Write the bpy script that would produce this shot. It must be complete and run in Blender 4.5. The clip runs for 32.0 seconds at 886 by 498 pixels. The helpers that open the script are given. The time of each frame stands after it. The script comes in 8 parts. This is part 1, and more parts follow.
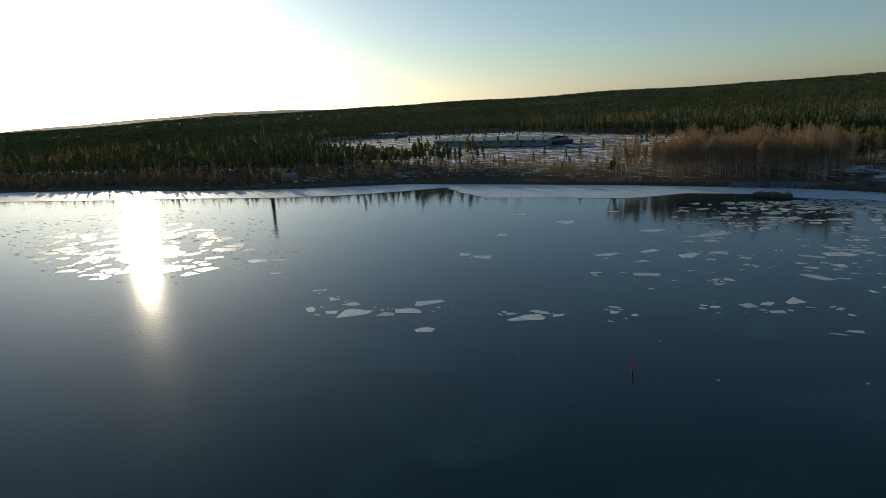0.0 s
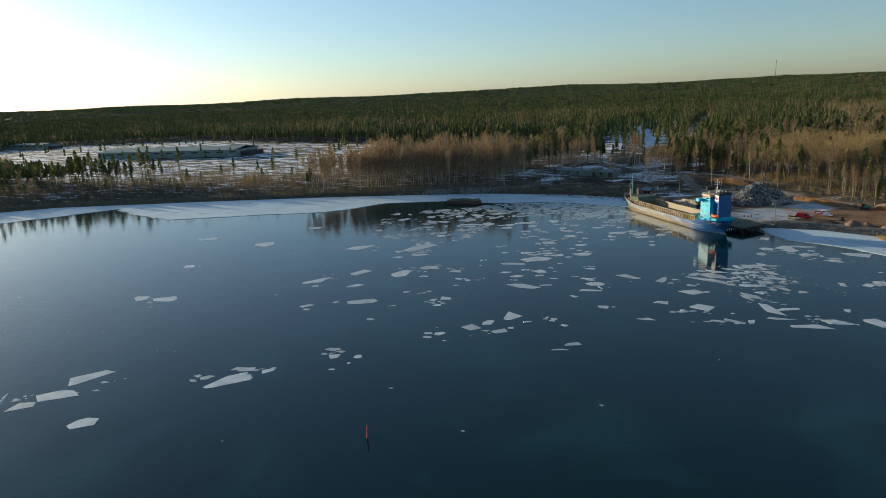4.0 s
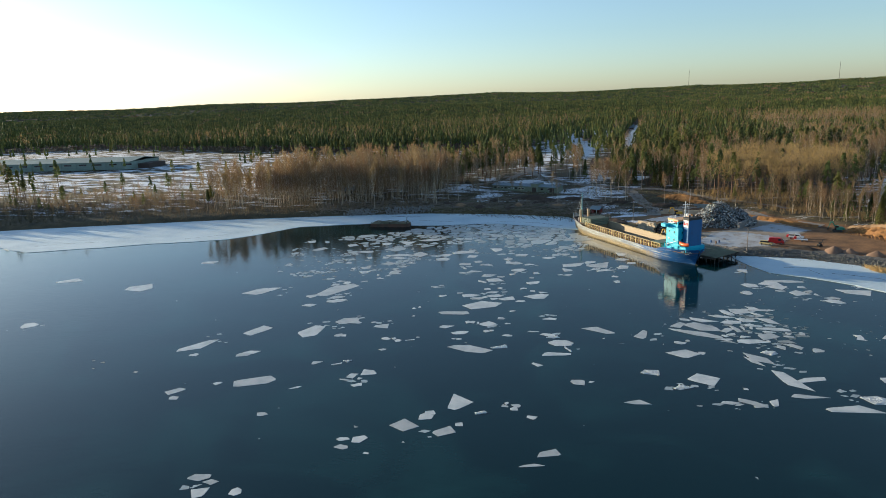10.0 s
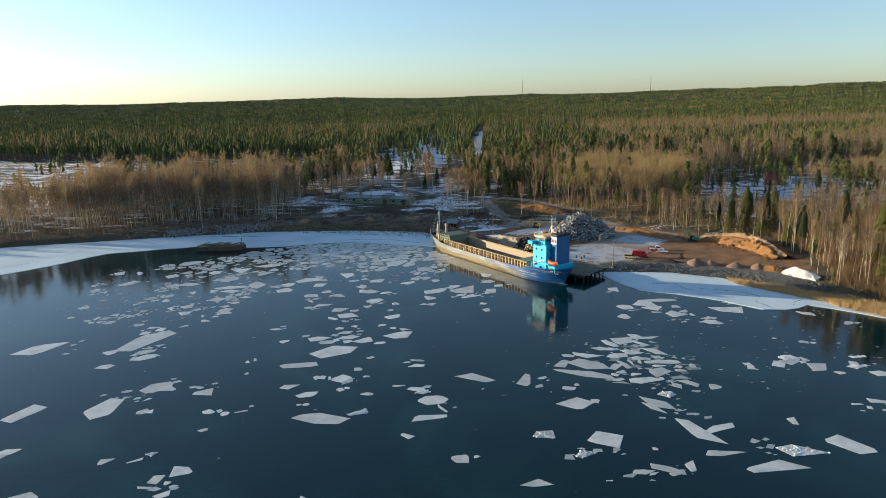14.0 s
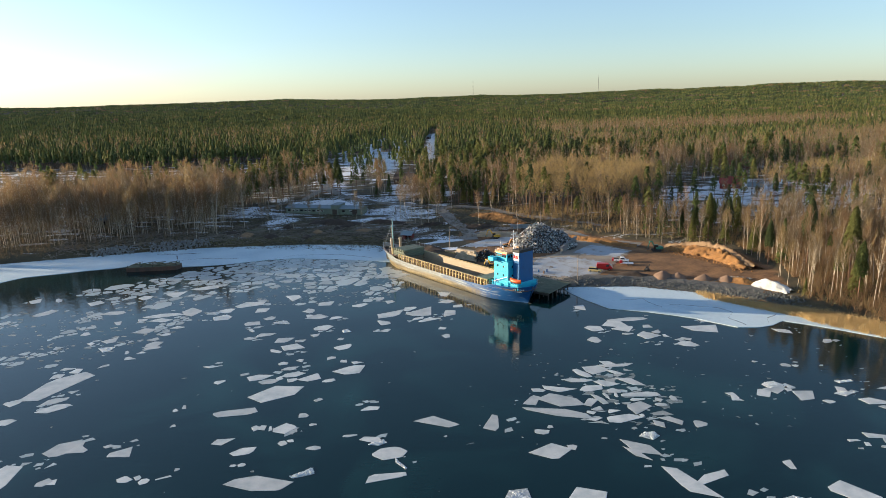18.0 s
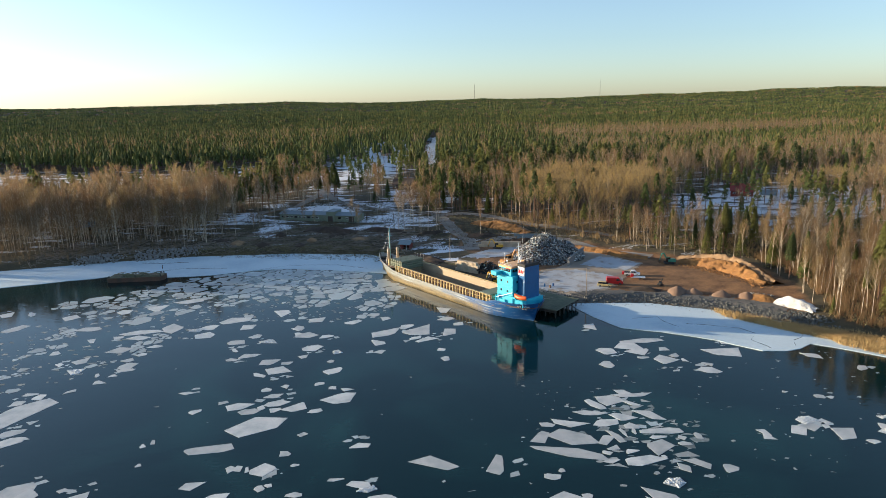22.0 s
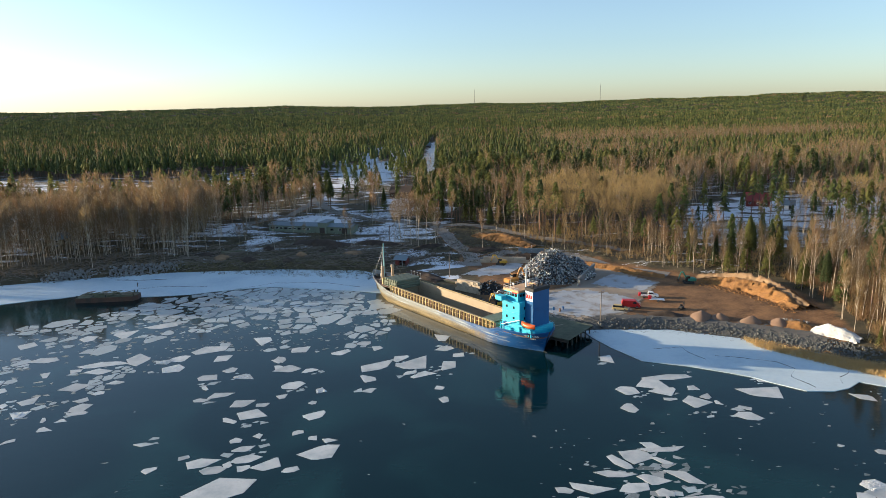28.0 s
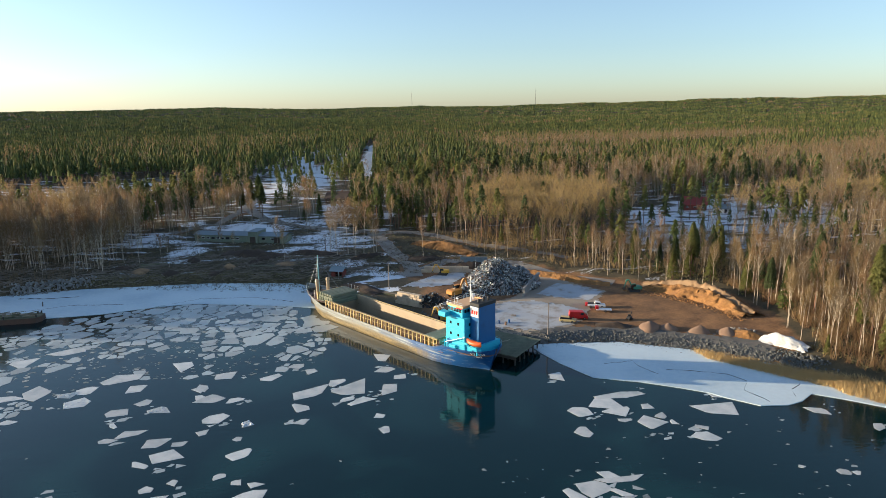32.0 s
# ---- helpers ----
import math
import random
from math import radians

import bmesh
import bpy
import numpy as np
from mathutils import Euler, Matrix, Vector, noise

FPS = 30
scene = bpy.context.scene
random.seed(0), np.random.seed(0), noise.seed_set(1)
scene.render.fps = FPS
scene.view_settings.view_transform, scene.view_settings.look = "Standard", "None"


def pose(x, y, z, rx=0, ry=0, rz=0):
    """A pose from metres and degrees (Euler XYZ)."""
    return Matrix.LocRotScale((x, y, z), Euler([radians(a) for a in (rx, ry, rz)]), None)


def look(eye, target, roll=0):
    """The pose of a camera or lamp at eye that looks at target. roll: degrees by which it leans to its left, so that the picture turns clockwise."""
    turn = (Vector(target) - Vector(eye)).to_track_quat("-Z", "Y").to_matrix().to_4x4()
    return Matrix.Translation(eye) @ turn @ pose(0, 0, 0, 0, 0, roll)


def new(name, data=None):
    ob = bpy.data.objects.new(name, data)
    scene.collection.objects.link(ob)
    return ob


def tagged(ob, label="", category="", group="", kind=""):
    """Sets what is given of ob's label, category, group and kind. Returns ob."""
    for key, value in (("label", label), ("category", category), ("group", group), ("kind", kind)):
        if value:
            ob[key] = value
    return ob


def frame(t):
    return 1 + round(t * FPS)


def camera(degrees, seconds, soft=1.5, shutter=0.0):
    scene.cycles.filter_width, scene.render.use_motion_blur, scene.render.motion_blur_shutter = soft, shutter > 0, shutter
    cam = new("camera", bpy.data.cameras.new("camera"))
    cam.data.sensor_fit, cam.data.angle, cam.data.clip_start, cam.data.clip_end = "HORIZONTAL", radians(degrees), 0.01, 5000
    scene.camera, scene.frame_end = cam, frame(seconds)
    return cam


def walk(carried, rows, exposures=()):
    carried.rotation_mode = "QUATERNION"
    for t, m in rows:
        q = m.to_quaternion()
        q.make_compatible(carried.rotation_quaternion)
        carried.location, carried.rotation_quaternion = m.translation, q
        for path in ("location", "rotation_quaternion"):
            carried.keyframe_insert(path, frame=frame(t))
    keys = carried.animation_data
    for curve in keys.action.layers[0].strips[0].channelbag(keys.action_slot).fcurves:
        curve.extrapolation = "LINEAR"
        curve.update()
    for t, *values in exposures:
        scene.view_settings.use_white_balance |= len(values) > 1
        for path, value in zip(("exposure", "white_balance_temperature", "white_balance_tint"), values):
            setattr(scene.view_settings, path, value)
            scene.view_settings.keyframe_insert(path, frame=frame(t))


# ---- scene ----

# Exposure and white balance of the clip's camera along the way: seconds, stops, kelvin, tint
EXPOSURES = ((0.0, -0.35, 5550, 2), (1.5, -0.10, 5550, 2), (4.0, 0.40, 5550, 3), (9.0, 0.86, 5650, 4), (14.0, 0.96, 5700, 6), (19.0, 1.14, 5850, 9), (32.0, 1.14, 5850, 9))


def aim(x, y, z, yaw, pitch, roll):
    """The camera's pose from its place, heading (to the left of +y), pitch and lean."""
    a, b = radians(yaw), radians(pitch)
    ahead = Vector((-math.sin(a) * math.cos(b), math.cos(a) * math.cos(b), math.sin(b)))
    return look((x, y, z), Vector((x, y, z)) + ahead, roll)


cam = camera(69.0, 32.0, soft=0.8)
FLIGHT = (  # seconds, x, y, z, heading, pitch, lean
    (0, 44.81, -143.23, 56.39, 51.51, -12.53, -3.49),
    (1, 39.62, -138.48, 56.39, 45.83, -12.73, -3.29),
    (1.5, 36.88, -136.03, 56.40, 42.62, -12.86, -3.29),
    (2, 34.14, -133.45, 56.43, 38.29, -12.91, -3.21),
    (2.5, 31.52, -130.69, 56.45, 33.92, -13.02, -3.04),
    (3, 29.17, -127.70, 56.47, 30.20, -13.18, -2.70),
    (3.5, 27.14, -124.52, 56.50, 27.05, -13.22, -2.65),
    (4, 25.35, -121.15, 56.53, 24.56, -13.30, -2.51),
    (4.5, 23.76, -117.76, 56.50, 24.68, -13.10, -2.89),
    (6.5, 17.52, -104.07, 56.33, 24.36, -12.90, -2.53),
    (7, 15.95, -100.54, 56.39, 23.18, -12.93, -2.48),
    (7.5, 14.44, -96.91, 56.52, 21.83, -13.00, -2.36),
    (8, 13.03, -93.14, 56.64, 20.73, -13.04, -2.31),
    (8.5, 11.71, -89.30, 56.67, 19.46, -13.06, -2.21),
    (9, 10.46, -85.40, 56.62, 18.38, -13.06, -2.15),
    (9.5, 9.23, -81.57, 56.53, 17.98, -13.00, -2.19),
    (10, 7.98, -77.77, 56.46, 17.99, -12.96, -2.12),
    (10.5, 6.78, -73.98, 56.38, 17.93, -12.94, -1.99),
    (11, 5.59, -70.16, 56.31, 17.93, -12.87, -1.96),
    (11.5, 4.44, -66.34, 56.27, 17.92, -12.85, -1.87),
    (12, 3.38, -62.53, 56.31, 17.38, -12.83, -1.85),
    (12.5, 2.47, -58.84, 56.39, 14.42, -12.90, -1.72),
    (13, 1.67, -55.18, 56.41, 11.06, -12.85, -1.83),
    (13.5, 0.96, -51.38, 56.11, 7.89, -12.91, -1.41),
    (14, 0.44, -47.91, 55.86, 4.21, -12.87, -1.22),
    (14.5, 0.10, -45.07, 55.86, 3.57, -12.83, -1.20),
    (16.5, -0.66, -36.82, 57.00, 0.09, -12.90, -1.29),
    (17, -0.70, -35.14, 57.19, -0.01, -12.91, -1.36),
    (18, -0.61, -32.18, 57.42, 0.01, -12.88, -1.45),
    (19, -0.42, -29.24, 57.51, 0.03, -12.81, -1.32),
    (20, -0.34, -25.98, 57.41, 0.06, -12.71, -1.32),
    (21, -0.32, -22.53, 57.31, 0.04, -12.64, -1.26),
    (22, -0.32, -19.01, 57.17, 0.05, -12.58, -1.14),
    (23, -0.29, -15.47, 57.19, 0.02, -12.50, -1.22),
    (24, -0.24, -12.35, 57.30, 0.03, -12.48, -1.11),
    (25, -0.15, -9.28, 57.44, 0.04, -12.42, -1.23),
    (25.5, -0.07, -7.74, 57.48, 0.05, -12.39, -1.15),
    (27.5, -0.03, -1.45, 57.37, -0.02, -12.26, -1.08),
    (28, 0.00, 0.00, 57.32, 0.01, -12.22, -1.06),
    (28.5, 0.09, 1.28, 57.39, 0.04, -12.20, -1.07),
    (29, 0.17, 2.50, 57.49, -0.04, -12.17, -1.12),
    (29.5, 0.21, 3.69, 57.55, -0.64, -12.16, -1.12),
    (30, 0.21, 4.91, 57.57, -0.87, -12.17, -1.06),
    (30.5, 0.23, 6.24, 57.55, -1.03, -12.14, -0.98),
    (31, 0.23, 7.68, 57.49, -2.08, -12.08, -1.03),
    (31.5, 0.24, 9.23, 57.42, -3.71, -12.10, -0.91),
    (32, 0.26, 10.85, 57.35, -5.49, -12.05, -0.69),
)
walk(cam, [(t, aim(*row)) for t, *row in FLIGHT], exposures=EXPOSURES)

# ---- world and sun ----
SUN_SIDE, SUN_HEIGHT = 76.8, 9.0  # degrees left of +y, degrees over the horizon
world = bpy.data.worlds.new("sky")
scene.world = world
world.use_nodes = True
_nt = world.node_tree
_sky = _nt.nodes.new("ShaderNodeTexSky")
_sky.sky_type, _sky.sun_disc = "NISHITA", False
_sky.sun_elevation, _sky.sun_rotation = radians(SUN_HEIGHT), radians(-SUN_SIDE)
_sky.air_density, _sky.dust_density, _sky.ozone_density = 0.95, 0.6, 2.3
_soft = _nt.nodes.new("ShaderNodeHueSaturation")
_soft.inputs["Saturation"].default_value = 0.8
_nt.links.new(_sky.outputs[0], _soft.inputs["Color"])
_nt.links.new(_soft.outputs[0], _nt.nodes["Background"].inputs[0])
_nt.nodes["Background"].inputs[1].default_value = 0.115
_lamp = bpy.data.lights.new("sun", "SUN")
_lamp.energy, _lamp.angle, _lamp.color = 5.0, radians(0.6), (1.0, 0.76, 0.47)
_a, _b = radians(SUN_SIDE), radians(SUN_HEIGHT)
SUNWAY = Vector((-math.sin(_a) * math.cos(_b), math.cos(_a) * math.cos(_b), math.sin(_b)))
new("sun", _lamp).matrix_world = look(SUNWAY * 900, (0, 0, 0))

# ---- materials ----
def material(name, color, rough=0.8, metal=0.0, var=0.25, scale=1.0, bump=0.0, second=None, mix=0.5, sharp=0.12, by="island", spec=0.5, fine=None):
    """A surface with grain and stains at two scales. second: a colour that lies in patches over it. by: whether pieces vary by island or by object."""
    m = bpy.data.materials.new(name)
    m.use_nodes = True
    nt, link = m.node_tree, m.node_tree.links.new
    node = nt.nodes.new
    bsdf = nt.nodes["Principled BSDF"]
    bsdf.inputs["Roughness"].default_value, bsdf.inputs["Metallic"].default_value = rough, metal
    bsdf.inputs["Specular IOR Level"].default_value = spec
    coord = node("ShaderNodeTexCoord")
    place = node("ShaderNodeNewGeometry")
    big, small = node("ShaderNodeTexNoise"), node("ShaderNodeTexNoise")
    for tex, s, d in ((big, 0.35 * scale, 5.0), (small, (fine or 4.0 * scale), 3.0)):
        tex.inputs["Scale"].default_value, tex.inputs["Detail"].default_value = s, d
        link(place.outputs["Position"], tex.inputs["Vector"])
    base = node("ShaderNodeMix")
    base.data_type = "RGBA"
    base.inputs[6].default_value, base.inputs[7].default_value = (*color, 1), (*(second or color), 1)
    ramp = node("ShaderNodeMapRange")
    ramp.inputs["From Min"].default_value, ramp.inputs["From Max"].default_value = 1 - mix - sharp, 1 - mix + sharp
    ramp.clamp = True
    blend = node("ShaderNodeMath")
    blend.operation = "MULTIPLY_ADD"
    blend.inputs[1].default_value, blend.inputs[2].default_value = 0.35, 0.0
    link(small.outputs["Fac"], blend.inputs[0])
    add = node("ShaderNodeMath")
    add.operation = "MULTIPLY_ADD"
    add.inputs[1].default_value = 0.65
    link(big.outputs["Fac"], add.inputs[0])
    link(blend.outputs[0], add.inputs[2])
    link(add.outputs[0], ramp.inputs["Value"])
    if second:
        link(ramp.outputs[0], base.inputs[0])
    else:
        base.inputs[0].default_value = 0
    hue = node("ShaderNodeHueSaturation")
    link(base.outputs[2], hue.inputs["Color"])
    value = node("ShaderNodeMath")
    value.operation = "MULTIPLY_ADD"
    value.inputs[1].default_value, value.inputs[2].default_value = 2 * var, 1 - var
    pick = node("ShaderNodeObjectInfo").outputs["Random"] if by == "object" else place.outputs["Random Per Island"]
    mean = node("ShaderNodeMath")
    mean.operation = "MULTIPLY_ADD"
    mean.inputs[1].default_value = 0.45
    rest = node("ShaderNodeMath")
    rest.operation = "MULTIPLY"
    rest.inputs[1].default_value = 0.55
    link(small.outputs["Fac"], rest.inputs[0])
    link(pick, mean.inputs[0])
    link(rest.outputs[0], mean.inputs[2])
    link(mean.outputs[0], value.inputs[0])
    link(value.outputs[0], hue.inputs["Value"])
    link(hue.outputs[0], bsdf.inputs["Base Color"])
    if bump:
        bp = node("ShaderNodeBump")
        bp.inputs["Strength"].default_value, bp.inputs["Distance"].default_value = min(1.0, bump * 4), bump
        link(small.outputs["Fac"], bp.inputs["Height"])
        link(bp.outputs[0], bsdf.inputs["Normal"])
    return m


M_SNOW = material("snow", (0.74, 0.77, 0.80), 0.75, var=0.10, scale=0.3, bump=0.05, second=(0.66, 0.68, 0.70), mix=0.45)
M_FLOE = material("floe ice", (0.53, 0.535, 0.515), 0.36, var=0.40, scale=1.1, bump=0.06, second=(0.34, 0.37, 0.37), mix=0.45, sharp=0.10, fine=2.2, by="object")
M_PLATE = material("pack ice", (0.36, 0.38, 0.375), 0.36, var=0.45, scale=0.9, bump=0.07, second=(0.33, 0.385, 0.395), mix=0.5, fine=2.6)
M_FLOE_BIT = material("small ice", (0.30, 0.32, 0.32), 0.9, var=0.35, scale=0.5, second=(0.20, 0.24, 0.25), mix=0.45)
M_FLOE_THIN = material("thin grey ice", (0.13, 0.16, 0.165), 0.8, var=0.3, scale=0.6, second=(0.30, 0.34, 0.35), mix=0.4)
M_SHEET = material("snowy shore ice", (0.57, 0.67, 0.71), 0.6, var=0.18, scale=0.16, bump=0.04, second=(0.38, 0.49, 0.555), mix=0.42, fine=0.9)
M_RIM = material("rough ice rim", (0.58, 0.60, 0.60), 0.5, var=0.2, scale=2.0, bump=0.05)
M_BIRCH_BARK = material("birch bark", (0.58, 0.49, 0.37), 0.7, var=0.4, scale=3, second=(0.19, 0.13, 0.085), mix=0.42, fine=6)
M_TWIG = [material("birch twigs " + n, c, 0.8, var=0.3) for n, c in (("brown", (0.215, 0.162, 0.098)), ("russet", (0.255, 0.162, 0.085)), ("straw", (0.30, 0.215, 0.102)))]
M_PINE = [material("pine needles " + n, c, 0.8, var=0.6, scale=0.5, bump=0.9, spec=0.15) for n, c in (("green", (0.145, 0.175, 0.060)), ("olive", (0.195, 0.20, 0.066)), ("deep", (0.105, 0.132, 0.056)))]
M_WILLOW = material("willow twigs", (0.40, 0.285, 0.12), 0.8, var=0.25)
for _m in M_PINE + M_TWIG + [M_WILLOW]:  # needles and fine twigs let some of the low sun through
    _t, _n = _m.node_tree, _m.node_tree.nodes
    _thin, _join = _n.new("ShaderNodeBsdfTranslucent"), _n.new("ShaderNodeMixShader")
    _hue = next(n for n in _n if n.bl_idname == "ShaderNodeHueSaturation")
    _join.inputs[0].default_value = 0.5
    _t.links.new(_hue.outputs[0], _thin.inputs["Color"])
    _t.links.new(_n["Principled BSDF"].outputs[0], _join.inputs[1])
    _t.links.new(_thin.outputs[0], _join.inputs[2])
    _t.links.new(_join.outputs[0], _n["Material Output"].inputs[0])
M_PINE_BARK = material("pine bark", (0.22, 0.11, 0.06), 0.85, var=0.3, scale=2, second=(0.13, 0.09, 0.07), mix=0.5)
M_DARK_BARK = material("alder bark", (0.14, 0.11, 0.09), 0.85, var=0.3, scale=2)
M_REED = material("dry reed", (0.50, 0.35, 0.15), 0.8, var=0.3)
M_GRASS = material("dead grass", (0.20, 0.175, 0.08), 0.9, var=0.35)
M_BRUSH = material("brushwood", (0.095, 0.085, 0.05), 0.9, var=0.4)


def ground_material():
    """Forest floor, bare soil, gravel and lying snow, by the ground's own soil and snow fields."""
    m = bpy.data.materials.new("ground")
    m.use_nodes = True
    nt, link, node = m.node_tree, m.node_tree.links.new, m.node_tree.nodes.new
    bsdf = nt.nodes["Principled BSDF"]
    bsdf.inputs["Roughness"].default_value = 0.92
    place = node("ShaderNodeNewGeometry")

    def tex(scale, detail, squeeze=1.0):
        t = node("ShaderNodeTexNoise")
        t.inputs["Scale"].default_value, t.inputs["Detail"].default_value = scale, detail
        mp = node("ShaderNodeMapping")
        mp.inputs["Scale"].default_value = (1.0, squeeze, 1.0)
        link(place.outputs["Position"], mp.inputs["Vector"])
        link(mp.outputs[0], t.inputs["Vector"])
        return t.outputs["Fac"]

    def mixed(a, b, fac):
        x = node("ShaderNodeMix")
        x.data_type = "RGBA"
        for slot, v in ((6, a), (7, b)):
            if isinstance(v, tuple):
                x.inputs[slot].default_value = (*v, 1)
            else:
                link(v, x.inputs[slot])
        link(fac, x.inputs[0])
        return x.outputs[2]

    def span(v, lo, hi):
        r = node("ShaderNodeMapRange")
        r.inputs["From Min"].default_value, r.inputs["From Max"].default_value = lo, hi
        link(v, r.inputs["Value"])
        return r.outputs[0]

    def field(name):
        a = node("ShaderNodeAttribute")
        a.attribute_name = name
        return a.outputs["Fac"]

    def plus(a, b, k):
        p = node("ShaderNodeMath")
        p.operation = "MULTIPLY_ADD"
        link(b, p.inputs[0])
        p.inputs[1].default_value = k
        link(a, p.inputs[2])
        return p.outputs[0]

    grain, clod, patch = tex(1.6, 6), tex(0.22, 5), tex(0.06, 7, 3.2)
    floor = mixed((0.036, 0.032, 0.017), (0.115, 0.088, 0.042), span(plus(clod, grain, 0.5), 0.5, 1.0))
    soil = mixed((0.105, 0.052, 0.021), (0.29, 0.150, 0.060), span(plus(clod, grain, 0.6), 0.55, 1.05))
    base = mixed(floor, soil, span(plus(field("soil"), clod, 0.5), 0.55, 0.85))
    snow = mixed((0.66, 0.70, 0.76), (0.78, 0.80, 0.82), grain)
    cover = span(plus(plus(field("snow"), patch, 1.0), grain, 0.28), 0.98, 1.06)
    out = mixed(base, snow, cover)
    link(out, bsdf.inputs["Base Color"])
    bp = node("ShaderNodeBump")
    bp.inputs["Strength"].default_value, bp.inputs["Distance"].default_value = 0.7, 0.25
    link(plus(clod, grain, 0.6), bp.inputs["Height"])
    link(bp.outputs[0], bsdf.inputs["Normal"])
    return m


def water_material():
    m = bpy.data.materials.new("river water")
    m.use_nodes = True
    nt, link, node = m.node_tree, m.node_tree.links.new, m.node_tree.nodes.new
    bsdf = nt.nodes["Principled BSDF"]
    bsdf.inputs["Base Color"].default_value = (0.010, 0.021, 0.027, 1)
    bsdf.inputs["Roughness"].default_value, bsdf.inputs["IOR"].default_value = 0.065, 1.33
    place = node("ShaderNodeNewGeometry")
    film, skin, clear = node("ShaderNodeTexNoise"), node("ShaderNodeMix"), node("ShaderNodeMapRange")
    film.inputs["Scale"].default_value, film.inputs["Detail"].default_value, film.inputs["Distortion"].default_value = 0.035, 7, 0.8
    clear.inputs["From Min"].default_value, clear.inputs["From Max"].default_value = 0.48, 0.75
    skin.data_type = "RGBA"
    skin.inputs[6].default_value, skin.inputs[7].default_value = (0.002, 0.017, 0.020, 1), (0.009, 0.042, 0.043, 1)
    link(place.outputs["Position"], film.inputs["Vector"])
    link(film.outputs["Fac"], clear.inputs["Value"])
    link(clear.outputs[0], skin.inputs[0])
    link(skin.outputs[2], bsdf.inputs["Base Color"])
    wave = []
    for scale, squeeze, strength, dist in ((0.55, 2.2, 0.15, 0.14), (0.045, 1.5, 0.06, 0.5)):
        mp, t, bp = node("ShaderNodeMapping"), node("ShaderNodeTexNoise"), node("ShaderNodeBump")
        mp.inputs["Scale"].default_value, mp.inputs["Rotation"].default_value = (1, squeeze, 1), (0, 0, 0.3)
        t.inputs["Scale"].default_value, t.inputs["Detail"].default_value = scale, 3
        bp.inputs["Strength"].default_value, bp.inputs["Distance"].default_value = strength, dist
        link(place.outputs["Position"], mp.inputs["Vector"])
        link(mp.outputs[0], t.inputs["Vector"])
        link(t.outputs["Fac"], bp.inputs["Height"])
        if wave:
            link(wave[-1].outputs[0], bp.inputs["Normal"])
        wave.append(bp)
    link(wave[-1].outputs[0], bsdf.inputs["Normal"])
    return m


M_GROUND, M_WATER = ground_material(), water_material()


def hull_material():
    """Worn hull paint: pale scoured grey forward, blue aft, rust and scrapes low down."""
    m = bpy.data.materials.new("hull paint")
    m.use_nodes = True
    nt, link, node = m.node_tree, m.node_tree.links.new, m.node_tree.nodes.new
    bsdf = nt.nodes["Principled BSDF"]
    bsdf.inputs["Roughness"].default_value = 0.5
    coord = node("ShaderNodeTexCoord")
    split = node("ShaderNodeSeparateXYZ")
    link(coord.outputs["Object"], split.inputs[0])

    def tex(scale, vec):
        mp, t = node("ShaderNodeMapping"), node("ShaderNodeTexNoise")
        mp.inputs["Scale"].default_value = vec
        t.inputs["Scale"].default_value, t.inputs["Detail"].default_value = scale, 6
        link(coord.outputs["Object"], mp.inputs["Vector"])
        link(mp.outputs[0], t.inputs["Vector"])
        return t.outputs["Fac"]

    def calc(op, a, b, c=None):
        n = node("ShaderNodeMath")
        n.operation = op
        for k, v in enumerate((a, b) if c is None else (a, b, c)):
            if isinstance(v, float):
                n.inputs[k].default_value = v
            else:
                link(v, n.inputs[k])
        return n.outputs[0]

    def span(v, lo, hi):
        r = node("ShaderNodeMapRange")
        r.inputs["From Min"].default_value, r.inputs["From Max"].default_value = lo, hi
        link(v, r.inputs["Value"])
        return r.outputs[0]

    def mixed(a, b, fac):
        x = node("ShaderNodeMix")
        x.data_type = "RGBA"
        for slot, v in ((6, a), (7, b)):
            if isinstance(v, tuple):
                x.inputs[slot].default_value = (*v, 1)
            else:
                link(v, x.inputs[slot])
        link(fac, x.inputs[0])
        return x.outputs[2]

    streak, scrape, spot = tex(0.8, (1, 1, 0.25)), tex(0.5, (0.3, 1, 2.0)), tex(3.0, (1, 1, 1))
    worn = span(calc("ADD", calc("MULTIPLY", split.outputs["X"], -0.022), scrape), 0.12, 0.62)
    paint = mixed((0.012, 0.088, 0.27), (0.24, 0.255, 0.245), worn)
    scuff = tex(0.9, (0.12, 1, 2.6))
    paint = mixed(paint, (0.36, 0.42, 0.45), calc("MULTIPLY", span(scuff, 0.56, 0.66), span(split.outputs["X"], 34.0, 8.0)))
    fore = span(calc("ADD", split.outputs["X"], calc("MULTIPLY", streak, 14.0)), 27.0, 14.0)
    low = span(calc("ADD", split.outputs["Z"], calc("MULTIPLY", scuff, 1.6)), 2.9, 2.2)
    dirty = mixed((0.26, 0.195, 0.085), (0.085, 0.070, 0.038), span(calc("ADD", calc("MULTIPLY", scrape, 0.7), calc("MULTIPLY", spot, 0.4)), 0.42, 0.68))
    paint = mixed(paint, dirty, calc("MULTIPLY", low, fore))
    rust = span(calc("ADD", calc("MULTIPLY", streak, 0.7), calc("MULTIPLY", spot, 0.4)), 0.68, 0.76)
    link(mixed(paint, (0.16, 0.075, 0.04), calc("MULTIPLY", rust, fore)), bsdf.inputs["Base Color"])
    bp = node("ShaderNodeBump")
    bp.inputs["Strength"].default_value, bp.inputs["Distance"].default_value = 0.4, 0.05
    link(scrape, bp.inputs["Height"])
    link(bp.outputs[0], bsdf.inputs["Normal"])
    return m


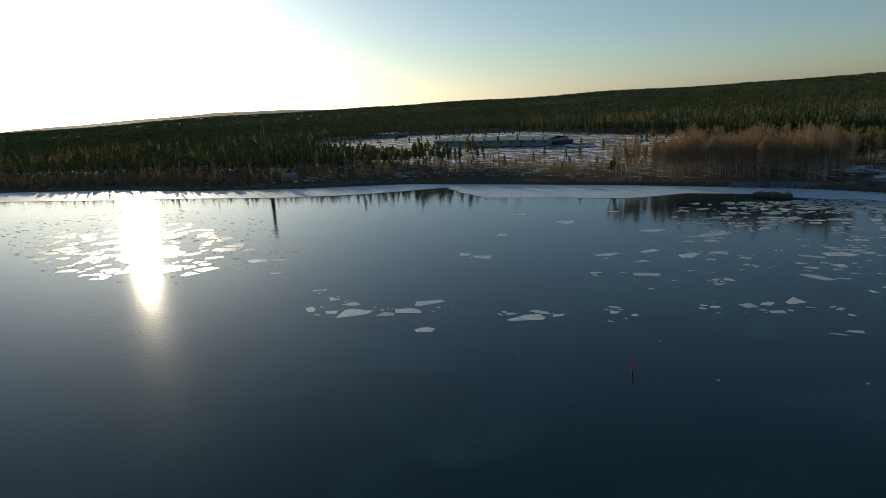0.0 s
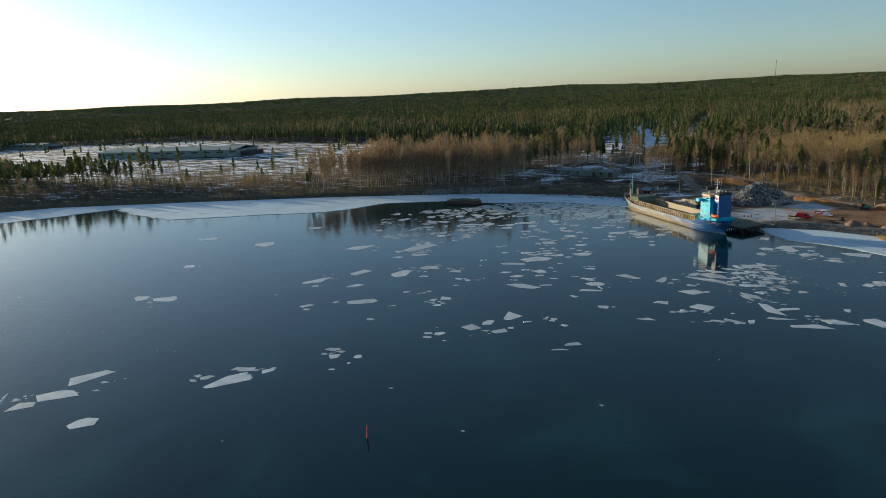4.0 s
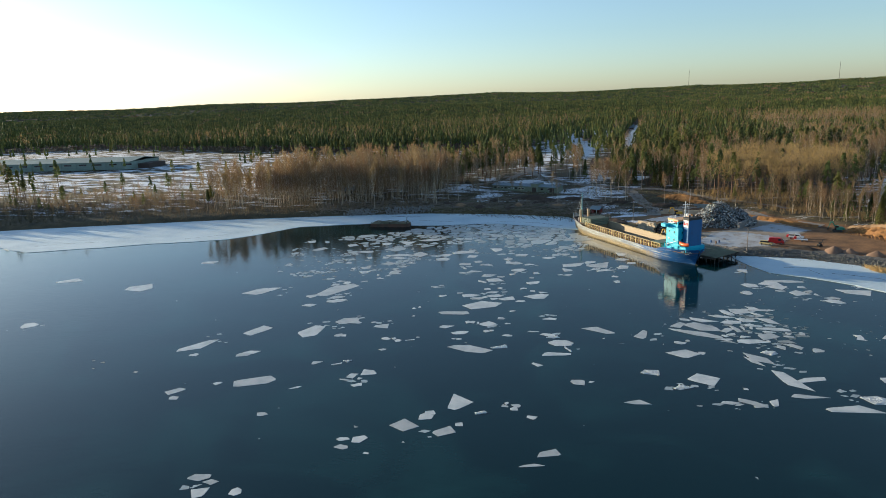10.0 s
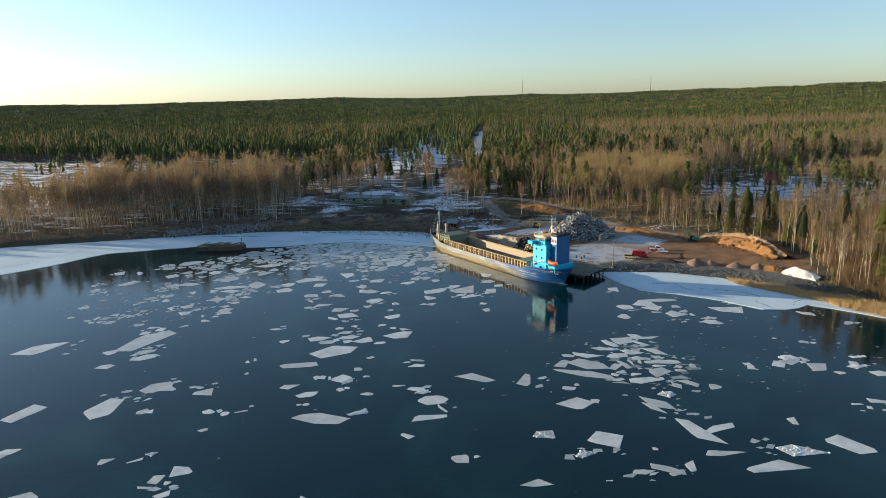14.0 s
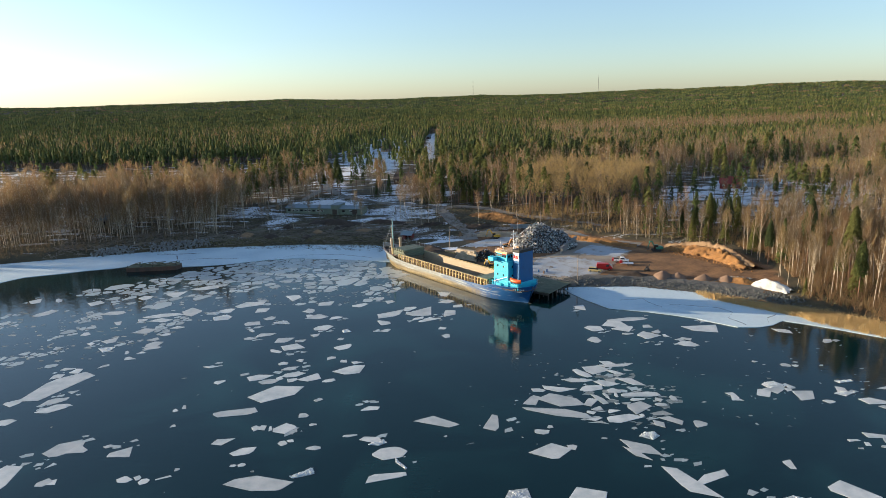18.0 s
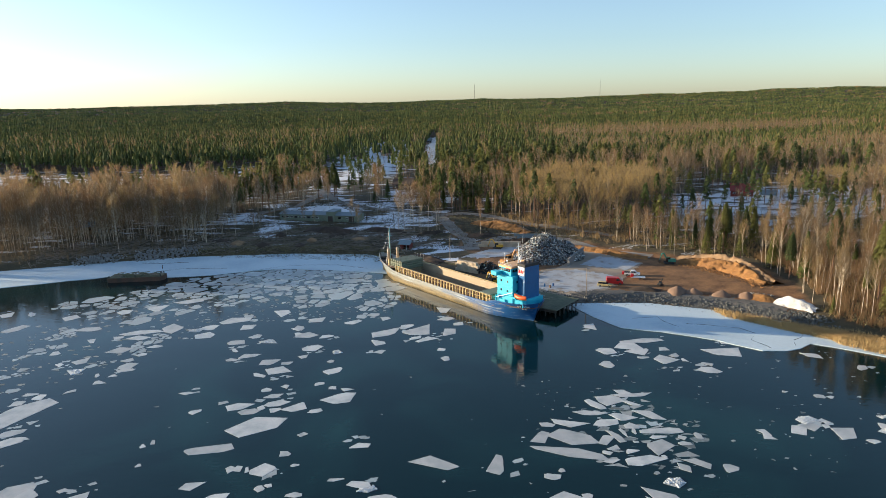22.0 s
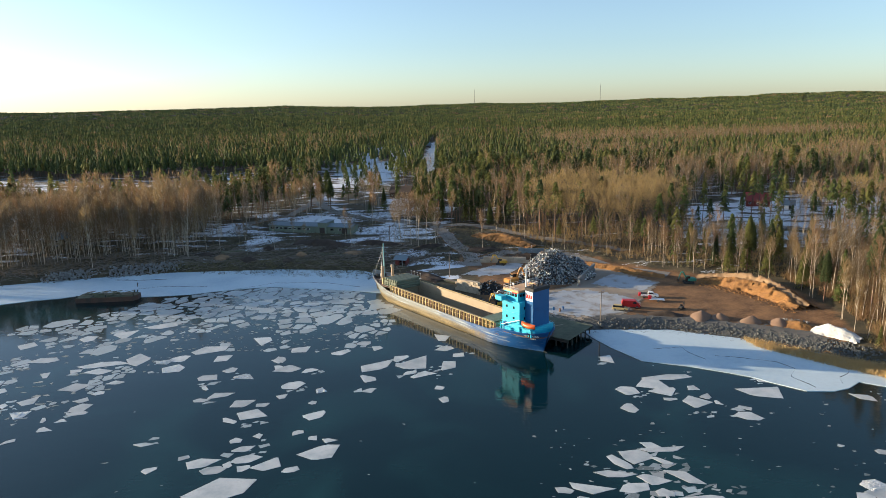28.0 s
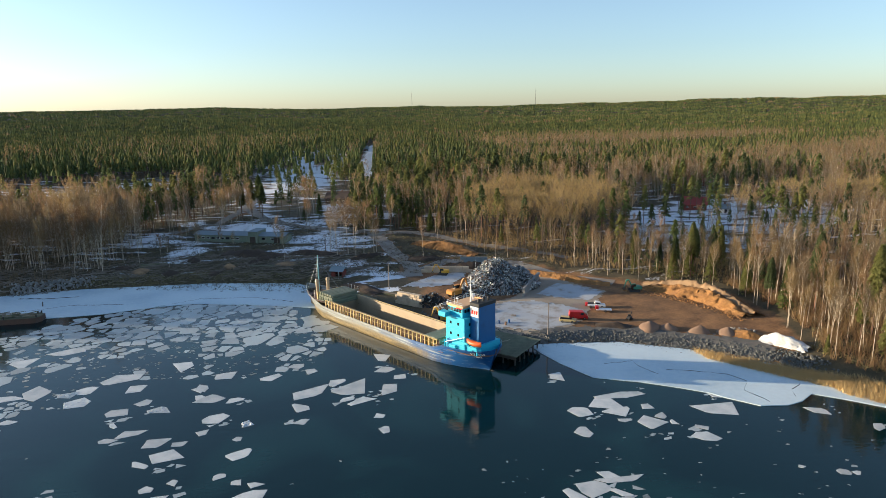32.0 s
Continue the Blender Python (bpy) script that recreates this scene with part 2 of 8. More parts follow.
M_HULL = hull_material()
M_DECK = material("deck paint", (0.18, 0.10, 0.075), 0.7, var=0.25, scale=1.5, second=(0.28, 0.26, 0.23), mix=0.4, by="object")
M_OCHRE = material("ochre steel", (0.54, 0.41, 0.18), 0.55, var=0.2, scale=2, second=(0.30, 0.17, 0.09), mix=0.28, by="object")
M_HOLD = material("hold steel", (0.37, 0.29, 0.19), 0.6, var=0.15, scale=0.8, second=(0.30, 0.23, 0.16), mix=0.4)
M_HOLDFLOOR = material("hold floor", (0.04, 0.036, 0.033), 0.8, var=0.3, scale=1, second=(0.07, 0.04, 0.03), mix=0.4)
M_HATCH = material("hatch cover paint", (0.145, 0.17, 0.115), 0.6, var=0.15, scale=1.2, second=(0.22, 0.215, 0.16), mix=0.4, by="object")
M_CYAN = material("bright blue paint", (0.055, 0.50, 0.68), 0.4, var=0.08, scale=1.5, second=(0.035, 0.36, 0.54), mix=0.35, by="object")
M_NAVY = material("dark blue paint", (0.012, 0.115, 0.30), 0.4, var=0.1, scale=1.5, second=(0.015, 0.085, 0.22), mix=0.35, by="object")
M_TEAL = material("pale teal paint", (0.30, 0.55, 0.55), 0.5, var=0.12, scale=2, by="object")
M_WHITE = material("white paint", (0.78, 0.78, 0.76), 0.45, var=0.08, scale=2, second=(0.62, 0.60, 0.56), mix=0.35, by="object")
M_ORANGE = material("orange hull", (0.72, 0.13, 0.03), 0.4, var=0.1, scale=3, by="object")
M_BUFF = material("buff paint", (0.66, 0.40, 0.20), 0.5, var=0.1, scale=2, by="object")
M_CRACK = material("wet crack", (0.03, 0.05, 0.065), 0.2, var=0.2, scale=2)
M_BUOY = material("faded red paint", (0.75, 0.07, 0.03), 0.5, var=0.05, scale=2, by="object")
M_RED = material("red paint", (0.52, 0.015, 0.015), 0.3, var=0.06, scale=2, by="object")
M_YELLOW = material("machine yellow", (0.62, 0.35, 0.03), 0.45, var=0.15, scale=3, second=(0.30, 0.17, 0.05), mix=0.3, by="object")
M_HANDLER = material("faded orange machine paint", (0.50, 0.21, 0.03), 0.5, var=0.15, scale=3, second=(0.22, 0.11, 0.04), mix=0.35, by="object")
M_GREEN = material("machine green", (0.05, 0.24, 0.17), 0.45, var=0.12, scale=3, by="object")
M_BLACK = material("black rubber", (0.02, 0.02, 0.02), 0.8, var=0.2, scale=3, by="object")
M_SOOT = material("sooty steel", (0.03, 0.03, 0.03), 0.7, var=0.2, scale=3, by="object")
M_STEEL = material("grey steel", (0.28, 0.29, 0.30), 0.45, 0.6, var=0.15, scale=3, by="object")
M_TIMBER = material("weathered timber", (0.14, 0.145, 0.09), 0.85, var=0.25, scale=2, second=(0.085, 0.10, 0.06), mix=0.45, by="object", bump=0.02)
M_PILE = material("wet pile wood", (0.055, 0.045, 0.035), 0.7, var=0.3, scale=3, by="object")
M_CONCRETE = material("pale concrete", (0.52, 0.42, 0.30), 0.85, var=0.2, scale=1.5, second=(0.40, 0.32, 0.23), mix=0.4, by="object", bump=0.02)
M_STONE = material("dark quarry stone", (0.085, 0.088, 0.082), 0.75, var=0.55, scale=1.5, second=(0.17, 0.155, 0.125), mix=0.35, by="object", bump=0.05)
M_STONE_BIT = material("quarry stone rubble", (0.085, 0.088, 0.082), 0.75, var=0.55, scale=1.5, second=(0.17, 0.155, 0.125), mix=0.35, bump=0.05)
M_PALE_STONE = material("pale rubble", (0.23, 0.225, 0.21), 0.8, var=0.5, scale=1.5, bump=0.05)
M_GRAVEL = material("grey gravel", (0.105, 0.10, 0.09), 0.95, var=0.35, scale=1.5, second=(0.17, 0.15, 0.125), mix=0.42, bump=0.06)
M_SAND = material("brown sand", (0.21, 0.135, 0.09), 0.95, var=0.2, scale=1.2, second=(0.16, 0.10, 0.07), mix=0.4, bump=0.05)
M_CLAY = material("orange clay", (0.30, 0.148, 0.045), 0.95, var=0.35, scale=0.9, second=(0.14, 0.068, 0.026), mix=0.45, bump=0.3, fine=1.8)
M_TURNED = material("turned pale earth", (0.31, 0.20, 0.105), 0.95, var=0.35, scale=0.9, second=(0.17, 0.10, 0.055), mix=0.45, bump=0.1, fine=1.5)
M_DARKSOIL = material("dark soil", (0.05, 0.035, 0.025), 0.95, var=0.3, scale=1, second=(0.11, 0.075, 0.05), mix=0.4, bump=0.1)
M_PAVE = material("worn yard paving", (0.32, 0.265, 0.20), 0.9, var=0.15, scale=0.5, second=(0.22, 0.175, 0.13), mix=0.42, bump=0.02)
M_ROAD = material("wet gravel road", (0.27, 0.25, 0.22), 0.75, var=0.2, scale=0.6, second=(0.17, 0.14, 0.11), mix=0.45, bump=0.03)
M_SLUSH = material("driven old snow", (0.43, 0.45, 0.47), 0.7, var=0.2, scale=0.75, second=(0.25, 0.215, 0.17), mix=0.42, sharp=0.09, bump=0.04, fine=0.9)
M_DIRTYSNOW = material("dirty snow heap", (0.58, 0.57, 0.55), 0.75, var=0.2, scale=1.6, second=(0.36, 0.32, 0.28), mix=0.36, bump=0.2, fine=2.2)
M_SCRAP = [material("scrap " + n, c, r, k, var=0.4, scale=3) for n, c, r, k in (("tin", (0.36, 0.37, 0.36), 0.5, 0.3), ("rusty", (0.22, 0.13, 0.08), 0.7, 0.2), ("white", (0.70, 0.70, 0.68), 0.6, 0.0), ("blue", (0.16, 0.22, 0.27), 0.6, 0.0), ("dark", (0.05, 0.05, 0.05), 0.6, 0.2))]
M_SIDING = material("green-grey boarding", (0.20, 0.235, 0.175), 0.8, var=0.12, scale=1.5, second=(0.25, 0.27, 0.21), mix=0.4, by="object")
M_TINROOF = material("grey-blue tin roof", (0.18, 0.225, 0.25), 0.6, 0.0, var=0.12, scale=1.0, second=(0.22, 0.26, 0.28), mix=0.4, by="object")
M_REDBOARD = material("falu red boards", (0.17, 0.035, 0.025), 0.8, var=0.15, scale=2, by="object")
M_REDROOF = material("red tin roof", (0.26, 0.045, 0.035), 0.5, var=0.15, scale=1, by="object")
M_DARKHOUSE = material("dark house boards", (0.07, 0.05, 0.04), 0.8, var=0.2, scale=2, by="object")
M_TANHOUSE = material("tan boards", (0.34, 0.27, 0.18), 0.8, var=0.15, scale=2, by="object")
M_HALL = material("green corrugated hall", (0.20, 0.25, 0.215), 0.6, var=0.1, scale=0.6, second=(0.24, 0.29, 0.25), mix=0.4, by="object")
M_BRICK = material("old chimney brick", (0.16, 0.075, 0.05), 0.85, var=0.15, scale=1)
M_PLANKWOOD = material("grey dead wood", (0.23, 0.19, 0.15), 0.85, var=0.4, scale=2)


def glass():
    m = bpy.data.materials.new("dark window glass")
    m.use_nodes = True
    b = m.node_tree.nodes["Principled BSDF"]
    b.inputs["Base Color"].default_value, b.inputs["Roughness"].default_value, b.inputs["Specular IOR Level"].default_value = (0.015, 0.02, 0.025, 1), 0.06, 0.7
    return m


M_GLASS = glass()


# ---- builders ----
class Shape:
    """Collects faces for one mesh."""

    def __init__(self):
        self.v, self.f, self.slot, self.now = [], [], [], 0

    def add(self, verts, faces):
        k = len(self.v)
        self.v += [tuple(p) for p in verts]
        self.f += [tuple(k + i for i in face) for face in faces]
        self.slot += [self.now] * len(faces)
        return self

    def box(self, x, y, z, sx, sy, sz, rz=0.0, taper=1.0, m=None):
        """A box on its base centre, turned by rz degrees; taper narrows its top."""
        c, s = math.cos(radians(rz)), math.sin(radians(rz))
        pts = []
        for k, (h, w) in enumerate(((0, 1.0), (sz, taper))):
            for a, b in ((-1, -1), (1, -1), (1, 1), (-1, 1)):
                px, py = a * sx / 2 * w, b * sy / 2 * w
                pts.append((x + c * px - s * py, y + s * px + c * py, z + h))
        return self.add(pts if m is None else [m @ Vector(p) for p in pts], BOX_FACES)

    def slab(self, ring, z0, z1):
        """An upright prism over a ring of (x, y), counter-clockwise."""
        n = len(ring)
        return self.add([(x, y, z0) for x, y in ring] + [(x, y, z1) for x, y in ring],
                        [tuple(range(n, 2 * n)), tuple(range(n - 1, -1, -1))] + [(i, (i + 1) % n, n + (i + 1) % n, n + i) for i in range(n)])

    def rod(self, a, b, ra, rb=None, n=6):
        """A tapered round bar from a to b."""
        a, b, rb = Vector(a), Vector(b), ra if rb is None else rb
        q = (b - a).to_track_quat("Z", "Y")
        ring = [(math.cos(2 * math.pi * i / n), math.sin(2 * math.pi * i / n)) for i in range(n)]
        pts = [a + q @ Vector((x * ra, y * ra, 0)) for x, y in ring] + [b + q @ Vector((x * rb, y * rb, 0)) for x, y in ring]
        return self.add(pts, [(i, (i + 1) % n, n + (i + 1) % n, n + i) for i in range(n)] + [tuple(range(n - 1, -1, -1)), tuple(range(n, 2 * n))])

    def mesh(self, name, *mats, smooth=False):
        me = bpy.data.meshes.new(name)
        me.from_pydata(self.v, [], self.f)
        for m in mats:
            me.materials.append(m)
        if len(mats) > 1:
            me.polygons.foreach_set("material_index", self.slot)
        if smooth:
            me.polygons.foreach_set("use_smooth", [True] * len(me.polygons))
        me.update()
        return me


BOX_FACES = ((3, 2, 1, 0), (4, 5, 6, 7), (0, 1, 5, 4), (1, 2, 6, 5), (2, 3, 7, 6), (3, 0, 4, 7))


def part(name, shape, mats, parent=None, label="", smooth=False, bevel=0.0):
    """Links a shape (or a mesh) as one object, under a thing or part where one is given."""
    if isinstance(shape, Shape):
        shape = shape.mesh(name, *(mats if isinstance(mats, (list, tuple)) else (mats,)), smooth=smooth)
    ob = new(name, shape)
    ob.parent = parent
    if bevel:
        bm = bmesh.new()
        bm.from_mesh(shape)
        bmesh.ops.bevel(bm, geom=bm.edges[:], offset=bevel, segments=1, affect="EDGES", clamp_overlap=True)
        bm.to_mesh(shape)
        bm.free()
    if label:
        ob["label"] = label
    return ob


def thing(name, at, turn=0.0, label="", category="", group="", kind=""):
    ob = new(name)
    ob.matrix_world = at if isinstance(at, Matrix) else pose(*at, 0, 0, turn)
    return tagged(ob, label, category, group, kind)


def joined(name, verts, faces, slots, mats):
    """One mesh out of arrays of triangles."""
    me = bpy.data.meshes.new(name)
    me.vertices.add(len(verts))
    me.vertices.foreach_set("co", np.ascontiguousarray(verts, np.float32).ravel())
    me.loops.add(3 * len(faces))
    me.loops.foreach_set("vertex_index", np.ascontiguousarray(faces, np.int32).ravel())
    me.polygons.add(len(faces))
    me.polygons.foreach_set("loop_start", np.arange(0, 3 * len(faces), 3, dtype=np.int32))
    me.polygons.foreach_set("material_index", np.ascontiguousarray(slots, np.int32))
    for m in mats:
        me.materials.append(m)
    me.update(calc_edges=True)
    me.shade_flat()
    return me


# ---- the lie of the land ----
SHORE = np.array([(-2600, -1150), (-1300, -480), (-697, -87), (-586, -12), (-494, 27), (-414, 80), (-352, 138), (-270, 174), (-197, 203), (-130, 224),
                  (-100, 231), (-60, 233), (-30, 229), (-20, 220), (-13, 204), (0, 186), (20, 164), (30, 164), (40, 160.5), (58, 159.5), (75, 151.5), (89, 140), (100, 128),
                  (118, 112), (160, 92), (260, 60), (500, -60), (1500, -700), (2600, -1300)], float)
YARD = np.array([(-13, 204), (20, 164), (40, 160), (58, 159), (75, 151), (90, 140), (99, 148), (104, 166), (103, 186), (95, 198), (79, 205), (62, 219), (40, 228), (22, 236), (4, 236), (-12, 226)], float)
CLEARING = np.array([(-100, 231), (-22, 216), (8, 226), (30, 232), (62, 222), (70, 214), (40, 250), (22, 285), (-2, 300), (-30, 335), (-62, 345), (-98, 320)], float)
FIELD = np.array([(-120, 380), (-150, 350), (-200, 310), (-235, 271), (-278, 244), (-334, 228), (-420, 215), (-640, 225), (-900, 360), (-900, 520), (-680, 600), (-595, 560), (-441, 522), (-320, 497),
                  (-250, 475), (-166, 520), (-110, 495), (-92, 430)], float)
VILLAGE = np.array([(-102, 560), (-84, 440), (-24, 430), (-24, 560), (-29, 660), (-34, 890), (-90, 870), (-108, 700)], float)
LANE = np.array([(-7, 425), (-11, 540), (-12, 740), (-9, 1010)], float)
PINEWOOD = np.array([(-2, 522), (30, 500), (64, 508), (122, 560), (118, 960), (2, 960)], float)
ASPENS = np.array([(35, 245), (60, 235), (92, 246), (104, 270), (100, 318), (62, 335), (38, 300)], float)
SNOWY = np.array([(88, 242), (120, 228), (152, 228), (195, 262), (240, 300), (245, 360), (150, 356), (112, 318), (95, 275)], float)
GARDENS = np.array([(105, 250), (150, 256), (165, 300), (240, 320), (240, 352), (150, 350), (110, 300)], float)


def inside(poly, x, y):
    hit = np.zeros(np.shape(x), bool)
    for (ax, ay), (bx, by) in zip(poly, np.roll(poly, -1, 0)):
        cross = ((ay > y) != (by > y)) & (x < (bx - ax) * (y - ay) / (by - ay + 1e-9) + ax)
        hit ^= cross
    return hit


def from_line(line, x, y):
    best = np.full(np.shape(x), 1e9)
    for (ax, ay), (bx, by) in zip(line[:-1], line[1:]):
        dx, dy = bx - ax, by - ay
        k = np.clip(((x - ax) * dx + (y - ay) * dy) / (dx * dx + dy * dy), 0, 1)
        best = np.minimum(best, np.hypot(x - ax - k * dx, y - ay - k * dy))
    return best


LAND = np.vstack([SHORE, [(6000, -1300), (6000, 7000), (-7000, 7000), (-7000, -1150)]])


def shore_distance(x, y):
    """Metres from the water's edge, positive on land."""
    return from_line(SHORE, x, y) * np.where(inside(LAND, x, y), 1.0, -1.0)


def rolling(x, y):
    """Low waves of the land, about -1 to 1."""
    return (np.sin(x / 173.0 + 0.7) * np.cos(y / 211.0) + 0.6 * np.sin((x + 1.4 * y) / 331.0 + 1.1) + 0.4 * np.sin((1.7 * x - y) / 97.0)) / 2.0


def edge_of(poly, x, y, soft):
    """1 well inside the ring, 0 well outside it."""
    d = from_line(np.vstack([poly, poly[:1]]), x, y) * np.where(inside(poly, x, y), 1, -1)
    return np.clip(d / soft + 0.5, 0, 1)


def height(x, y):
    x, y = np.asarray(x, float), np.asarray(y, float)
    d = shore_distance(x, y)
    z = np.where(d < 0, np.maximum(-3.0, d * 0.35), 0)
    z = z + np.clip(d / 5.0, 0, 1) * 1.9 + np.clip((d - 5) / 60, 0, 1) * 2.6 + np.clip((d - 60) / 260, 0, 1) * 4.5
    far = np.clip(d - 420, 0, 3300)
    right = np.clip((x / (np.abs(y) + 300) + 0.1), 0, 1) + 1.15 * np.clip(-x / (np.abs(y) + 900) - 1.0, 0, 1.2)
    z = z + far * (far / 4000) ** 1.2 * (0.0222 + 0.0125 * right)
    reach = np.hypot(x, y)
    ridges = np.sin(reach / 265.0 + 0.9 * np.sin(x / 620.0) + 0.5) * np.clip((reach - 900) / 1500, 0, 1) * 6.0
    z = z + np.clip((d - 60) / 600, 0, 1) * rolling(x, y) * (1.6 + np.clip(d - 600, 0, 3000) * 0.0030) + ridges
    z = z + np.clip((d - 6) / 30, 0, 1) * 0.35 * np.sin(x * 0.31 + 2 * np.sin(y * 0.11)) * np.sin(y * 0.27)
    yard = edge_of(YARD, x, y, 9.0)
    z = np.where(d > 0, z * (1 - yard) + yard * np.minimum(z, 0.6 + np.clip(d / 4.5, 0, 1) * 2.2), z)
    return z


HX, HY = np.arange(-540, 300, 1.5), np.arange(40, 500, 1.5)
HZ = height(*np.meshgrid(HX, HY, indexing="ij"))


def height1(x, y):
    """The ground's height at one place, read off a grid near the river."""
    i, j = (x - HX[0]) / 1.5, (y - HY[0]) / 1.5
    if not (0 <= i < len(HX) - 1 and 0 <= j < len(HY) - 1):
        return float(height(np.array([x]), np.array([y]))[0])
    a, b = int(i), int(j)
    u, v = i - a, j - b
    return float((HZ[a, b] * (1 - u) + HZ[a + 1, b] * u) * (1 - v) + (HZ[a, b + 1] * (1 - u) + HZ[a + 1, b + 1] * u) * v)


ROADS = [  # centre lines and widths of the gravel tracks
    (np.array([(11, 222), (10, 239), (5, 256), (1, 276), (-4, 296), (-20, 305), (-40, 317), (-56, 335), (-69, 362), (-75, 390), (-74, 410), (-84, 470)], float), 5.5),
    (np.array([(-4, 296), (16, 292), (40, 262), (70, 232)], float), 5.0),
    (np.array([(6, 225), (24, 240), (44, 232), (60, 214), (76, 203)], float), 5.0),
    (np.array([(-95, 308), (-79, 328), (-76, 356), (-75, 388)], float), 4.5),
]


def on_road(x, y, extra=0.0):
    hit = np.zeros(np.shape(x), bool)
    for line, width in ROADS:
        hit |= from_line(line, x, y) < width / 2 + extra
    return hit


def ground():
    def steps(lo, hi, dense_lo, dense_hi, fine, grow):
        xs = list(np.arange(dense_lo, dense_hi + fine, fine))
        for sign, stop in ((-1, lo), (1, hi)):
            p, step = xs[0] if sign < 0 else xs[-1], fine
            while (p > stop) if sign < 0 else (p < stop):
                step *= grow
                p += sign * step
                xs.insert(0, p) if sign < 0 else xs.append(p)
        return np.array(xs)

    gx, gy = steps(-4700, 4700, -470, 230, 3.0, 1.07), steps(-2500, 4700, 60, 420, 3.0, 1.07)
    x, y = np.meshgrid(gx, gy)
    z = height(x, y)
    n, k = len(gx), len(gy)
    i = np.arange((k - 1) * (n - 1))
    a = i // (n - 1) * n + i % (n - 1)
    faces = np.concatenate([np.stack([a, a + 1, a + n + 1], 1), np.stack([a, a + n + 1, a + n], 1)])
    me = joined("ground", np.stack([x.ravel(), y.ravel(), z.ravel()], 1), faces, np.zeros(len(faces)), [M_GROUND])
    d = shore_distance(x, y)
    snow = np.full(x.shape, 0.29)
    snow = np.maximum(snow, 0.355 * edge_of(FIELD, x, y, 30))
    snow = np.maximum(snow, 0.52 * edge_of(VILLAGE, x, y, 40))
    snow = np.maximum(snow, 0.44 * edge_of(SNOWY, x, y, 20))
    snow = np.maximum(snow, 0.27 * edge_of(CLEARING, x, y, 14))
    snow = np.maximum(snow, 0.62 - 0.3 * np.clip(from_line(LANE, x, y) / 4 - 0.6, 0, 2))
    for cx, cy, r, s in ((-33, 326, 8, 0.56), (-22, 368, 10, 0.58), (2, 340, 7, 0.58), (2, 412, 9, 0.58), (-88, 440, 22, 0.50), (-28, 286, 9, 0.55), (-10, 272, 6, 0.5), (-78, 272, 7, 0.5), (-90, 330, 9, 0.5), (100, 372, 12, 0.55), (-62, 316, 16, 0.52), (-96, 294, 12, 0.50), (-24, 277, 13, 0.50), (-6, 231, 7, 0.60), (3, 221, 6, 0.5), (-20, 306, 8, 0.46), (-22, 345, 12, 0.52), (12, 296, 7, 0.44), (-12, 246, 5, 0.4)):
        snow = np.maximum(snow, s - 0.3 * np.clip(np.hypot(x - cx, y - cy) / r - 0.6, 0, 2))
    snow = np.where((x > 5) & (x < 110) & (y > 205) & (edge_of(SNOWY, x, y, 20) < 0.5), snow - 0.07, snow)
    snow = np.where((d > 320) & (edge_of(FIELD, x, y, 60) < 0.1) & (edge_of(VILLAGE, x, y, 60) < 0.1) & (edge_of(SNOWY, x, y, 60) < 0.1), snow - 0.10, snow)
    snow = np.where((x > -110) & (x < 20) & (y > 326) & (y < 440), snow - 0.06, snow)
    lane = from_line(ROADS[0][0][4:], x, y)
    snow = np.maximum(snow, 0.36 - 0.2 * np.clip(lane / 12 - 0.6, 0, 2))
    snow = np.where((d < 22) & (x < 30), snow - 0.12, snow)
    snow = np.where(d < 5, snow - 0.2, snow)
    snow = np.where(edge_of(YARD, x, y, 6) > 0.4, 0.12, snow)
    soil = np.maximum(edge_of(YARD, x, y, 8), 0.08 * edge_of(CLEARING, x, y, 20))
    soil = np.maximum(soil * np.clip((x - 6) / 14, 0.1, 1), np.where(on_road(x, y, 1.5), 0.6, 0))
    for cx, cy, r in ((0, 226, 4.5), (-9, 213, 3.5), (2, 208, 2.5), (-14, 245, 5), (34, 169.5, 3.5), (28, 169, 3.0)):
        snow = np.maximum(snow, 0.56 - 0.3 * np.clip(np.hypot((x - cx) / 1.4, y - cy) / r - 0.5, 0, 2))
    snow = np.where((x > 93) & (y < 208) & (x < 200), np.minimum(snow, 0.10), snow)
    for name, data in (("snow", snow), ("soil", soil)):
        me.attributes.new(name, "FLOAT", "POINT").data.foreach_set("value", data.ravel().astype(np.float32))
    me.polygons.foreach_set("use_smooth", [True] * len(me.polygons))
    tagged(new("ground", me), "brown thawing forest ground with patches of old snow", "ground", kind="structure")


ground()

_s = Shape()
_s.add([(-4700, -2500, 0), (4700, -2500, 0), (4700, 1000, 0), (-4700, 1000, 0)], [(0, 1, 2, 3)])
tagged(part("water", _s, M_WATER), "dark still river water mirroring the sky", "water", kind="structure")


# ---- shore ice and drifting floes ----
def ragged(path, step, jitter, rng):
    """A polyline cut into short steps that wander."""
    out = []
    for (ax, ay), (bx, by) in zip(path[:-1], path[1:]):
        n = max(1, int(math.hypot(bx - ax, by - ay) / step))
        for i in range(n):
            k = i / n
            out.append((ax + (bx - ax) * k + rng.uniform(-jitter, jitter), ay + (by - ay) * k + rng.uniform(-jitter, jitter)))
    return out + [path[-1]]


def ice_sheet(name, outer, inner, label):
    rng = random.Random(5)
    s = Shape()
    s.slab(ragged(outer, 6.0, 0.8, rng) + inner, -0.15, 0.16)
    ob = part(name, s, M_SHEET)
    tagged(ob, label, "ice sheet", kind="structure")
    return ob


